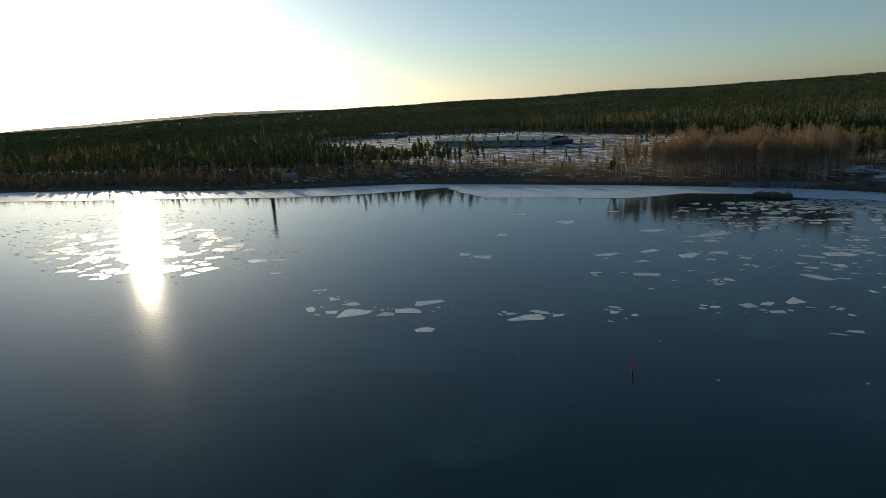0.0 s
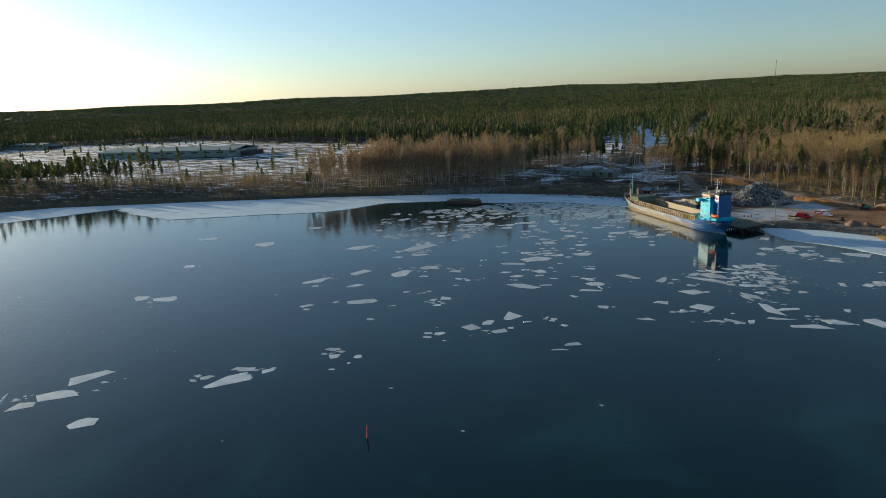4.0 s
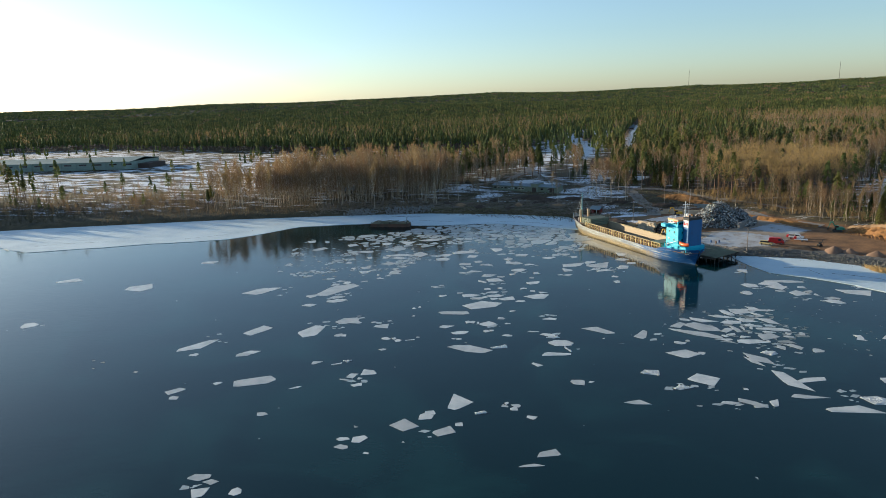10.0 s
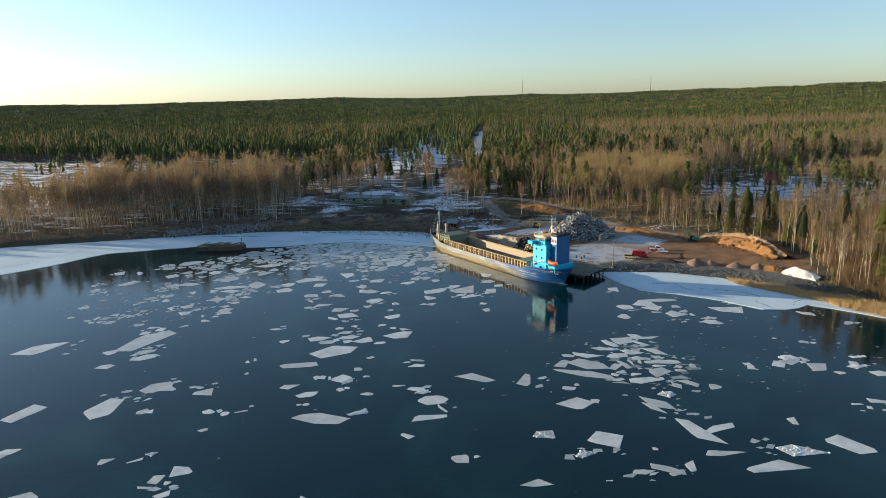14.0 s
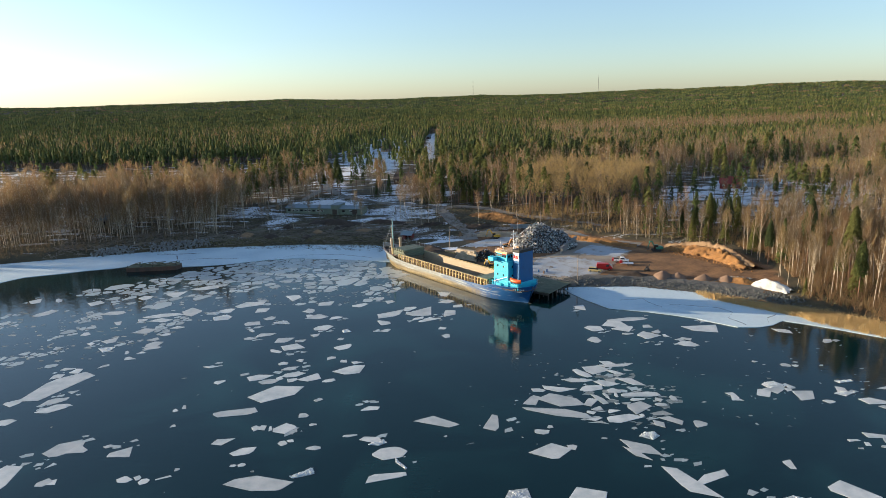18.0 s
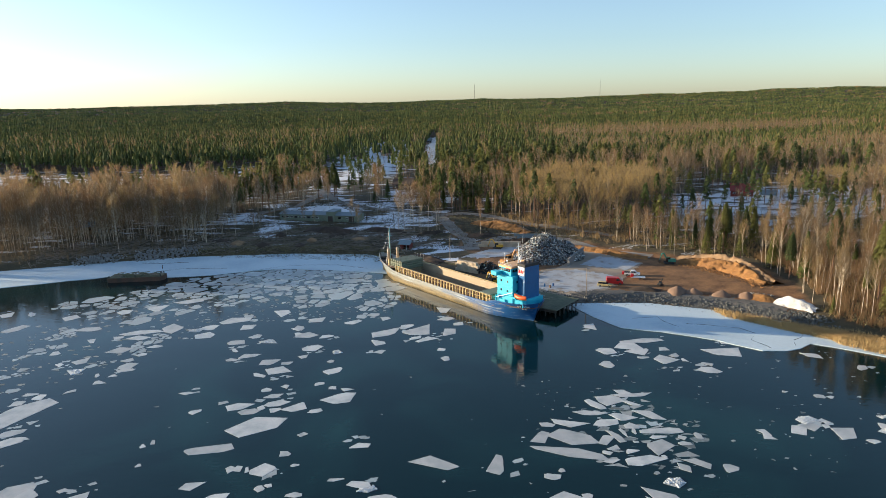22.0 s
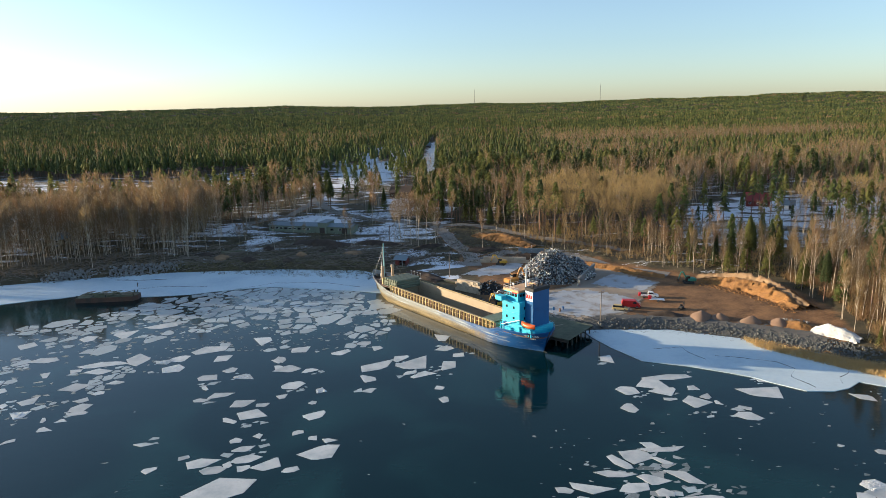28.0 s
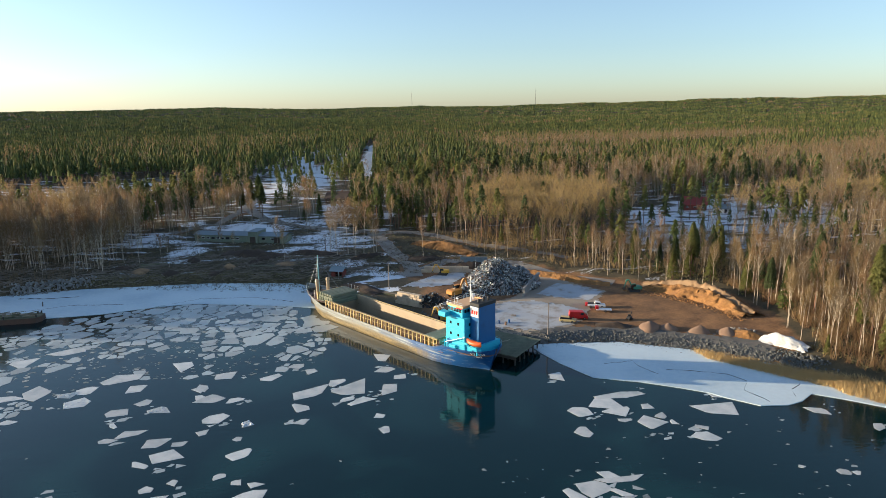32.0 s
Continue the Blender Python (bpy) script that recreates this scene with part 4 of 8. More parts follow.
def fill(poly, count, lo, hi, most):
    """Floes strewn over a stretch of the river until no more fit."""
    (x0, y0), (x1, y1) = poly.min(0), poly.max(0)
    made = 0
    for _ in range(count):
        x, y = _rng.uniform(x0, x1), _rng.uniform(y0, y1)
        size = lo + (hi - lo) * _rng.random() ** 2.2
        if made < most and inside(poly, np.array([x]), np.array([y]))[0] and open_water(x, y) and _free(x, y, size / 2 * 0.8):
            floe(x, y, size, size * _rng.uniform(0.5, 0.85), _rng.uniform(-40, 60))
            made += 1




def cells(poly, gap, big, seed):
    """A field of ice broken into plates that almost touch: each plate is what lies nearest to its own seed."""
    rng = random.Random(seed)
    (x0, y0), (x1, y1) = poly.min(0) - gap, poly.max(0) + gap
    pts = []
    for _ in range(int((x1 - x0) * (y1 - y0) / gap ** 2 * 7)):
        p = (rng.uniform(x0, x1), rng.uniform(y0, y1), gap * min(big, max(0.3, math.exp(rng.gauss(-0.25, 0.5)))))
        if all((p[0] - q[0]) ** 2 + ((p[1] - q[1]) * 1.0 - (p[0] - q[0]) * 0.5) ** 2 > (0.5 * (p[2] + q[2])) ** 2 for q in pts):
            pts.append(p)
    arr = np.array(pts)
    for i, (x, y, r) in enumerate(pts):
        ring = [(x - 9, y - 9), (x + 9, y - 9), (x + 9, y + 9), (x - 9, y + 9)]
        d = np.hypot(arr[:, 0] - x, arr[:, 1] - y)
        for j in np.argsort(d)[1:22]:
            qx, qy, qr = pts[j]
            k = r / (r + qr)
            mx, my, nx, ny = x + (qx - x) * k, y + (qy - y) * k, qx - x, qy - y
            side = [(px - mx) * nx + (py - my) * ny for px, py in ring]
            cut = []
            for a in range(len(ring)):
                b = (a + 1) % len(ring)
                if side[a] <= 0:
                    cut.append(ring[a])
                if (side[a] < 0) != (side[b] < 0) and side[a] != side[b]:
                    t = side[a] / (side[a] - side[b])
                    cut.append((ring[a][0] + (ring[b][0] - ring[a][0]) * t, ring[a][1] + (ring[b][1] - ring[a][1]) * t))
            ring = cut
            if len(ring) < 3:
                break
        if len(ring) >= 3 and inside(poly, np.array([x]), np.array([y]))[0]:
            yield x, y, r, ring


def pack(poly, gap, big, seed, thick, most):
    """Plates of one stretch: the large ones as floes of their own, the small ones joined. thick: how much of the water they cover, from 0 to 1."""
    rng = random.Random(seed + 50)
    made = 0
    for x, y, r, ring in cells(poly, gap, big, seed):
        cluster = noise.noise((x * 0.085, y * 0.085, seed)) + 0.5 * noise.noise((x * 0.2, y * 0.2, seed + 5))
        near = from_line(ICE_EDGE, x, y)
        if cluster + 0.5 > thick + 0.8 * float(np.clip(1 - near / 34, 0, 1)):
            continue
        if rng.random() < 0.20 or not open_water(x, y) or not all((x - a) ** 2 + (y - b) ** 2 > (c * 0.8 + r * 0.35) ** 2 for a, b, c in BIG):
            continue
        k, tw = rng.uniform(0.58, 0.97), rng.uniform(-0.22, 0.22)
        x, y = x + rng.uniform(-0.12, 0.12) * gap, y + rng.uniform(-0.12, 0.12) * gap
        ring = [((px - x) * k, (py - y) * k) for px, py in ring]
        ring = chipped([(px * math.cos(tw) - py * math.sin(tw), px * math.sin(tw) + py * math.cos(tw)) for px, py in ring], rng)
        if r > gap * 0.8 and made < most:
            ob = new("ice_floe", slab_mesh(ring, rng))
            ob.matrix_world = pose(x, y, 0)
            tagged(ob, ("large" if r > gap * 1.2 else "flat") + " grey-white ice floe among close pack ice", "ice floe", "floes on the river")
            made += 1
        else:
            top, m = rng.uniform(0.02, 0.045), len(ring)
            PLATES.add([(x + px, y + py, -0.08) for px, py in ring] + [(x + px, y + py, top) for px, py in ring],
                       [tuple(range(m, 2 * m))] + [(i, (i + 1) % m, m + (i + 1) % m, m + i) for i in range(m)])
    print("plates", made, len(PLATES.f))


ICE_EDGE = np.array([(-118, 202), (-97, 199), (-75, 204), (-60, 209), (-42, 206), (-24, 201), (-14, 197)], float)
PLATES, BIG = Shape(), list(FLOES)
pack(MOSAIC, 4.8, 2.4, 1, 0.66, 0)
pack(PACK, 3.3, 2.5, 2, 0.50, 0)
pack(DRIFT, 2.2, 1.6, 3, 0.28, 0)
pack(np.array([(-330, -30), (-215, -32), (-190, -80), (-238, -108), (-320, -112), (-380, -90)], float), 5.5, 2.0, 4, 0.55, 0)
_cr = random.Random(21)
for _x, _y, _r in BIG:  # splinters that drift beside the larger floes
    if _cr.random() < 0.45 or _r < 1.6:
        continue
    _way, _n = _cr.uniform(0, 6.28), _cr.randint(2, 5)
    for _ in range(_n):
        _a, _far, _size = _way + _cr.uniform(-0.9, 0.9), _r * _cr.uniform(1.0, 1.8), _cr.uniform(0.25, 1.0) ** 1.5 * 1.25
        _cx, _cy, _t, _c = _x + _far * math.cos(_a), _y + _far * math.sin(_a), _cr.uniform(0, 6.28), _cr.choice((3, 4, 4, 4, 5))
        _k = _cr.uniform(0.45, 0.9)
        _u, _v = math.cos(0.3), math.sin(0.3)
        _ring = [(math.cos(_t + 6.28 * (i + _cr.uniform(-0.25, 0.25)) / _c) * _size, math.sin(_t + 6.28 * (i + _cr.uniform(-0.25, 0.25)) / _c) * _size * _k) for i in range(_c)]
        _top = _cr.uniform(0.008, 0.026)
        if open_water(_cx, _cy):
            PLATES.add([(_cx + p * _u - q * _v, _cy + p * _v + q * _u, -0.08) for p, q in _ring] + [(_cx + p * _u - q * _v, _cy + p * _v + q * _u, _top) for p, q in _ring],
                       [tuple(range(_c, 2 * _c))] + [(i, (i + 1) % _c, _c + (i + 1) % _c, _c + i) for i in range(_c)])
tagged(part("pack_ice", PLATES, M_PLATE), "broken grey-white plates of pack ice lying close", "ice", kind="stuff")
fill(GLARE, 160, 3.0, 9.0, 10)


def crumbs():
    """The small broken bits between the floes, and skins of new grey ice."""
    rng = np.random.default_rng(4)
    verts, faces, slots = [], [], []
    regions = ((PACK, 1000, 0.3, 1.5), (MOSAIC, 500, 0.4, 1.6), (DRIFT, 200, 0.4, 1.8), (GLARE, 900, 0.6, 4.0), (EAST, 130, 0.3, 1.2), (np.array([(20, 76), (36, 72), (46, 84), (40, 102), (26, 100)], float), 70, 0.9, 3.4),
               (np.array([(-260, -70), (-40, -70), (70, 30), (60, 100), (-120, 130)], float), 90, 0.3, 1.2))
    for poly, count, lo, hi in regions:
        (x0, y0), (x1, y1) = poly.min(0), poly.max(0)
        p = np.stack([rng.uniform(x0, x1, count * 3), rng.uniform(y0, y1, count * 3)], 1)
        p = p[inside(poly, p[:, 0], p[:, 1])][:count]
        for x, y in p:
            if not open_water(x, y):
                continue
            r, n = (lo + (hi - lo) * rng.random() ** 2) / 2, int(rng.integers(4, 7))
            a = np.sort(rng.uniform(0, 6.28, n))
            ring = np.stack([x + np.cos(a) * r * 1.3, y + np.sin(a) * r * 0.8], 1)
            k, top = len(verts), 0.006 + 0.008 * rng.random()
            verts += [(*q, -0.05) for q in ring] + [(*q, top) for q in ring]
            tone = int(rng.random() < 0.5)
            for i in range(n):
                j = (i + 1) % n
                faces += [(k + i, k + j, k + n + j), (k + i, k + n + j, k + n + i)]
                slots += [tone] * 2
            faces += [(k + n, k + n + i, k + n + i + 1) for i in range(1, n - 1)]
            slots += [tone] * (n - 2)
    ob = new("ice_crumbs", joined("ice_crumbs", verts, faces, slots, [M_FLOE_BIT, M_FLOE_THIN]))
    tagged(ob, "small broken bits of ice and grey slush between floes", "ice", kind="stuff")


crumbs()
# some floes carry heaps of crushed ice
_cr = random.Random(33)
for _ob in CRUSHED + [o for o in bpy.data.objects if o.name.startswith("ice_floe") and o not in CRUSHED and _cr.random() < 0.03]:
    _ring = [v.co for v in _ob.data.vertices if v.co.z > 0.02]
    _s = Shape()
    for _ in range(150 if _ob in CRUSHED else 46):
        _p, _k = _cr.choice(_ring), _cr.random() ** 0.55 * 0.97
        _q = _cr.choice(_ring)
        _u = _cr.random() ** 2
        _h, _w = _cr.uniform(0.03, 0.16), _cr.uniform(0.12, 0.42)
        _s.box((_p.x * (1 - _u) + _q.x * _u) * _k, (_p.y * (1 - _u) + _q.y * _u) * _k, 0.03, _w, _w * _cr.uniform(0.5, 1.0), _h, _cr.uniform(0, 180), 0.55)
    tagged(part("crushed_ice", _s, M_RIM, _ob), "crumbs of crushed white ice", kind="stuff")


# ---- the cargo ship: x runs aft, y to starboard, z up from the waterline ----
SHIP = thing("cargo_ship", (6.17, 168.61, 0), -52.03, "worn blue and grey coastal cargo ship with open empty hold", "ship", kind="")
LINES = (  # station, half beam at the deck, half beam at the waterline, deck edge height
    (-47.3, 0.15, 0.1, 6.2), (-45.5, 1.6, 0.25, 5.9), (-43, 3.0, 1.3, 5.5), (-40, 4.2, 2.7, 5.0), (-36, 5.1, 4.2, 4.5), (-31.5, 5.45, 5.2, 3.6), (-26, 5.5, 5.45, 3.3),
    (-10, 5.5, 5.5, 3.2), (6, 5.5, 5.5, 3.2), (15, 5.5, 5.45, 3.45), (18.5, 5.5, 4.9, 4.6), (23, 5.3, 3.3, 4.9), (26.5, 4.7, 1.5, 5.1), (28.8, 3.5, 0.6, 5.25), (30.0, 1.8, 0.3, 5.35), (30.4, 0.3, 0.15, 5.4))


def hull():
    s, n = Shape(), 9
    for x, deck, water, top in LINES:
        rake = 0.0 if x > -30 else (-30 - x) * 0.10
        for i in range(n):
            k = i / (n - 1)
            z = -1.2 + (top + 1.2) * k
            w = max(0.0, water + (deck - water) * max(0.0, z / top) ** 1.4) if z > 0 else water * (1 + z * 0.25)
            aft = (1 - max(z, 0) / top) * (rake if x < 0 else -max(0.0, x - 24) * 0.30)
            s.v.append((x + aft, -w, z))
        for i in range(n):
            s.v.append((s.v[-n][0], -s.v[-n][1], s.v[-n][2]))
    m = 2 * n
    for j in range(len(LINES) - 1):
        a, b = j * m, (j + 1) * m
        for i in range(n - 1):
            s.f.append((a + i, b + i, b + i + 1, a + i + 1))
            s.f.append((a + n + i + 1, b + n + i + 1, b + n + i, a + n + i))
    s.slot = [0] * len(s.f)
    part("hull", s, M_HULL, SHIP, "scoured grey paint turning blue aft, streaked with rust", smooth=True)
    # rubbing strakes along the side, and the bulwark's capping rail
    for name, dz, r, mat in (("rubbing_strake", -0.75, 0.11, M_HULL), ("capping_rail", 0.03, 0.09, M_HULL)):
        for side in (-1, 1):
            r_ = Shape()
            for (xa, da, _, ta), (xb, db, _, tb) in zip(LINES[:-1], LINES[1:]):
                if name == "rubbing_strake" and not -32 < xa < 20:
                    continue
                r_.rod((xa, side * da, ta + dz), (xb, side * db, tb + dz), r, r, 5)
            part(name, r_, mat, SHIP)


hull()


def ship_box(name, x0, x1, y0, y1, z0, z1, mat, label="", bevel=0.04, parent=None):
    s = Shape().box((x0 + x1) / 2, (y0 + y1) / 2, z0, x1 - x0, y1 - y0, z1 - z0)
    return part(name, s, mat, parent or SHIP, label, bevel=bevel)


def deck_plate(name, z, lo, hi, mat, gap=None):
    """A deck that follows the hull between two stations."""
    rows = [(x, d - 0.12) for x, d, _, _ in LINES if lo <= x <= hi]
    s = Shape()
    if gap is None:
        s.slab([(x, -d) for x, d in rows] + [(x, d) for x, d in reversed(rows)], z - 0.1, z)
    else:
        for side in (-1, 1):
            ring = [(x, side * d) for x, d in rows] + [(x, side * gap) for x, d in reversed(rows)]
            s.slab(ring if side < 0 else ring[::-1], z - 0.1, z)
    part(name, s, mat, SHIP)


deck_plate("forecastle_deck", 4.55, -45.5, -31.5, M_DECK)
deck_plate("main_deck", 2.95, -31.5, 18.5, M_DECK, gap=4.4)
deck_plate("poop_deck", 4.2, 15, 30.0, M_DECK)
# the hold
HOLD0, HOLD1, COAM = -28.5, 16.5, 5.35
ship_box("hold_floor", HOLD0, HOLD1, -4.4, 4.4, -0.6, -0.3, M_HOLDFLOOR, "dark scraped hold floor")
ship_box("hold_wall", HOLD0, HOLD1, 4.4, 4.62, -0.6, COAM, M_HOLD, "buff-painted steel hold side")
ship_box("hold_wall", HOLD0, HOLD1, -4.62, -4.4, -0.6, COAM, M_HOLD)
ship_box("hold_bulkhead", HOLD0 - 0.2, HOLD0, -4.62, 4.62, -0.6, COAM, M_HOLD)
ship_box("hold_bulkhead", HOLD1, HOLD1 + 0.2, -4.62, 4.62, -0.6, COAM, M_HOLD)
for _side in (-1, 1):
    ship_box("coaming_rail", HOLD0 - 1.5, HOLD1, _side * 5.05 - 0.16, _side * 5.05 + 0.16, COAM - 0.08, COAM + 0.06, M_OCHRE, "ochre top rail")
    ship_box("coaming_rail", HOLD0 - 1.5, HOLD1, _side * 5.1 - 0.07, _side * 5.1 + 0.07, 4.25, 4.37, M_OCHRE)
    ship_box("coaming_plate", HOLD0, HOLD1, _side * 4.68 - 0.05, _side * 4.68 + 0.05, 2.95, COAM - 0.1, M_DECK, "dark red coaming plate")
_stay = Shape()
_stay.box(0, 0, 0, 0.14, 0.5, 2.35, taper=0.85)
_stay.box(0, -0.2, 0, 0.22, 0.08, 2.3)
_stay = _stay.mesh("coaming_stay", M_OCHRE)
for _i in range(31):
    for _side in (-1, 1):
        _o = part("coaming_stay", _stay, None, SHIP)
        _o.matrix_local = pose(HOLD0 - 1.2 + _i * 1.5, _side * 5.08, 2.95, 0, 0, 0 if _side < 0 else 180)
# forward: stowed hatch covers, mast, vents, windlass
for _i in range(4):
    _s = Shape().box(-31.2 + 0.15 * _i, 0, 4.1 + 0.74 * _i, 7.2 - 0.3 * _i, 8.8 - 0.25 * (_i % 2), 0.62)
    _cover = part("hatch_cover", _s, M_HATCH, SHIP, "stacked olive hatch cover", bevel=0.03)
    for _k in range(5):
        part("rib", Shape().box(-33.6 + 1.25 * _k + 0.15 * _i, 0, 4.04 + 0.74 * _i, 0.14, 8.98, 0.74), M_HATCH, _cover)
ship_box("stack_frame", -35.2, -34.7, -4.6, 4.6, 3.6, 6.6, M_OCHRE)
for _i in range(7):
    ship_box("stack_post", -35.35, -35.2, -4.5 + 1.45 * _i, -4.25 + 1.45 * _i, 3.6, 6.4, M_OCHRE, bevel=0)
part("foremast", Shape().rod((-41, 0, 4.5), (-41, 0, 16), 0.24, 0.13, 10).rod((-41, -1.1, 13.2), (-41, 1.1, 13.2), 0.06).rod((-41, -0.4, 14.8), (-41, 0.4, 14.8), 0.05), M_TEAL, SHIP, "pale teal foremast")
for _p in ((-46.0, 0, 6.2), (-36.5, -4.7, 4.8), (-36.5, 4.7, 4.8), (-44, -2, 5.6)):
    part("stay_wire", Shape().rod((-41, 0, 14.6), _p, 0.035, 0.035, 4), M_STEEL, SHIP)
for _x, _y in ((-38.9, -1.9), (-38.6, 1.6)):
    part("ventilator", Shape().rod((_x, _y, 4.5), (_x, _y, 8.5), 0.48, 0.44, 12).rod((_x, _y, 8.5), (_x, _y, 9.2), 0.66, 0.50, 12).rod((_x, _y, 9.2), (_x, _y, 9.35), 0.5, 0.2, 12), M_HOLD, SHIP, "buff mushroom ventilator", smooth=False)
part("windlass", Shape().rod((-43, -1.4, 5.2), (-43, 1.4, 5.2), 0.45, 0.45, 10).box(-43, 0, 4.5, 1.2, 0.5, 1.0).rod((-43, -1.7, 5.2), (-43, -1.4, 5.2), 0.6, 0.6, 10).rod((-43, 1.4, 5.2), (-43, 1.7, 5.2), 0.6, 0.6, 10), M_SOOT, SHIP)
for _x, _y in ((-44.5, -1.4), (-44.5, 1.4), (-39, -3.8), (-39, 3.8), (26.8, -3.9), (26.8, 3.9)):
    part("bollard", Shape().rod((_x, _y, 4.2), (_x, _y, 5.2), 0.16, 0.18, 8).rod((_x + 0.7, _y, 4.2), (_x + 0.7, _y, 5.2), 0.16, 0.18, 8), M_SOOT, SHIP)
for _k in range(4):
    part("lamp_post", Shape().rod((-31 + 1.6 * _k, 3.6, 7.0), (-31 + 1.6 * _k, 3.6, 8.3), 0.06, 0.05, 5).box(-31 + 1.6 * _k, 3.6, 8.2, 0.3, 0.2, 0.2), M_STEEL, SHIP)
# aft hatch crane carriage with ribbed sides
_s = Shape().box(14.2, 0, 5.45, 4.6, 9.9, 0.18)
part("gantry_top", _s, M_HATCH, SHIP, "grey-olive gantry top", bevel=0.03)
ship_box("gantry_body", 12.1, 16.3, -4.7, 4.7, 3.0, 5.45, M_OCHRE)
for _i in range(8):
    ship_box("gantry_rib", 12.05 + 0.55 * _i, 12.25 + 0.55 * _i, -4.92, -4.68, 3.0, 5.45, M_OCHRE, bevel=0)
# deckhouse
ship_box("poop_house", 20.5, 28.0, -3.9, 3.9, 4.2, 6.3, M_CYAN, "bright blue poop house", bevel=0.06)
HOUSE = ship_box("deckhouse", 18.6, 24.6, -4.3, 4.3, 4.2, 12.0, M_CYAN, "bright blue four-storey deckhouse", bevel=0.06)
for _z in (6.55, 9.2):
    ship_box("deck_ledge", 18.45, 24.75, -4.45, 4.45, _z - 0.05, _z + 0.05, M_CYAN, parent=HOUSE, bevel=0)
for _z in (7.6, 10.2):
    for _x in (20.2, 22.6):
        part("window", Shape().box(_x, -4.32, _z, 0.55, 0.06, 0.62), M_GLASS, HOUSE)
    for _y in (-2.6, 0.0, 2.6):
        part("window", Shape().box(18.58, _y, _z, 0.06, 0.6, 0.62), M_GLASS, HOUSE)
        part("window", Shape().box(24.62, _y, _z, 0.06, 0.6, 0.62), M_GLASS, HOUSE)
_s = Shape().slab([(19.0, -4.33), (20.5, -4.33), (20.5, -4.28), (19.0, -4.28)], 4.3, 6.0)
_s.add([(19.75 + 0.75 * math.cos(a * math.pi / 8), -4.335, 6.0 + 0.7 * math.sin(a * math.pi / 8)) for a in range(9)], [tuple(range(8, -1, -1))])
part("door", _s, M_NAVY, HOUSE, "dark arched doorway")
BRIDGE = ship_box("bridge", 18.9, 23.6, -3.9, 3.9, 12.0, 14.35, M_CYAN, "bright blue wheelhouse", bevel=0.05)
ship_box("bridge_deck", 18.0, 24.6, -4.5, 4.5, 11.95, 12.12, M_CYAN, parent=BRIDGE, bevel=0)
for _side in (-1, 1):
    _w = ship_box("bridge_wing", 18.0, 20.2, min(_side * 4.4, _side * 6.1), max(_side * 4.4, _side * 6.1), 12.0, 13.1, M_CYAN, bevel=0.03)
    for _k in range(5):
        part("window", Shape().box(19.35 + 0.88 * _k, _side * 3.92, 13.15, 0.7, 0.06, 0.8), M_GLASS, BRIDGE)
    ship_box("bridge_fascia", 18.7, 23.8, _side * 3.95 - 0.06, _side * 3.95 + 0.06, 14.2, 14.75, M_BUFF, "buff roof fascia", bevel=0, parent=BRIDGE)
for _k in range(8):
    part("window", Shape().box(18.88, -3.4 + 0.97 * _k, 13.1, 0.06, 0.75, 0.85), M_GLASS, BRIDGE)
    if _k < 7:
        part("window", Shape().box(23.62, -3.0 + 0.97 * _k, 13.1, 0.06, 0.7, 0.7), M_GLASS, BRIDGE)
ship_box("bridge_fascia", 23.7, 23.85, -3.95, 3.95, 14.2, 14.75, M_BUFF, bevel=0, parent=BRIDGE)
ship_box("bridge_roof", 18.6, 23.9, -4.1, 4.1, 14.35, 14.5, M_BUFF, "buff wheelhouse roof", parent=BRIDGE, bevel=0)
ship_box("red_board", 21.6, 23.4, -4.0, -3.93, 13.95, 14.3, M_RED, parent=BRIDGE, bevel=0)
part("radar_mast", Shape().rod((22.4, 0, 14.4), (22.4, 0, 20.6), 0.22, 0.09, 8).rod((22.4, -1.3, 18.6), (22.4, 1.3, 18.6), 0.06).rod((21.8, 0, 17.4), (23.0, 0, 17.4), 0.06).box(22.4, 0, 19.4, 0.2, 1.8, 0.18).rod((22.4, 0.9, 18.6), (22.4, 0.9, 19.8), 0.04), M_WHITE, SHIP, "white radar mast")
part("whip_aerial", Shape().rod((20.4, 3.0, 14.4), (20.6, 3.6, 24.5), 0.04, 0.02, 4), M_WHITE, SHIP)
part("whip_aerial", Shape().rod((20.2, -3.0, 14.4), (20.1, -3.1, 18.0), 0.04, 0.02, 4), M_WHITE, SHIP)
part("searchlight", Shape().rod((19.6, -1.5, 14.5), (19.6, -1.5, 15.2), 0.08).rod((19.3, -1.5, 15.3), (19.8, -1.5, 15.3), 0.26, 0.2, 8), M_WHITE, SHIP)
part("satellite_dome", Shape().rod((21.0, 2.2, 14.5), (21.0, 2.2, 15.3), 0.12).rod((21.0, 2.2, 15.3), (21.0, 2.2, 15.8), 0.5, 0.5, 10).rod((21.0, 2.2, 15.8), (21.0, 2.2, 16.1), 0.5, 0.2, 10), M_WHITE, SHIP)
for _a, _b in (((18.7, -4.0), (23.8, -4.0)), ((18.7, 4.0), (23.8, 4.0)), ((18.7, -4.0), (18.7, 4.0))):
    _s = Shape()
    for _k in range(6):
        _q = _k / 5
        _s.rod((_a[0] + (_b[0] - _a[0]) * _q, _a[1] + (_b[1] - _a[1]) * _q, 14.5), (_a[0] + (_b[0] - _a[0]) * _q, _a[1] + (_b[1] - _a[1]) * _q, 15.4), 0.03, 0.03, 4)
    for _z in (14.95, 15.4):
        _s.rod((*_a, _z), (*_b, _z), 0.03, 0.03, 4)
    part("guard_rail", _s, M_WHITE, SHIP)
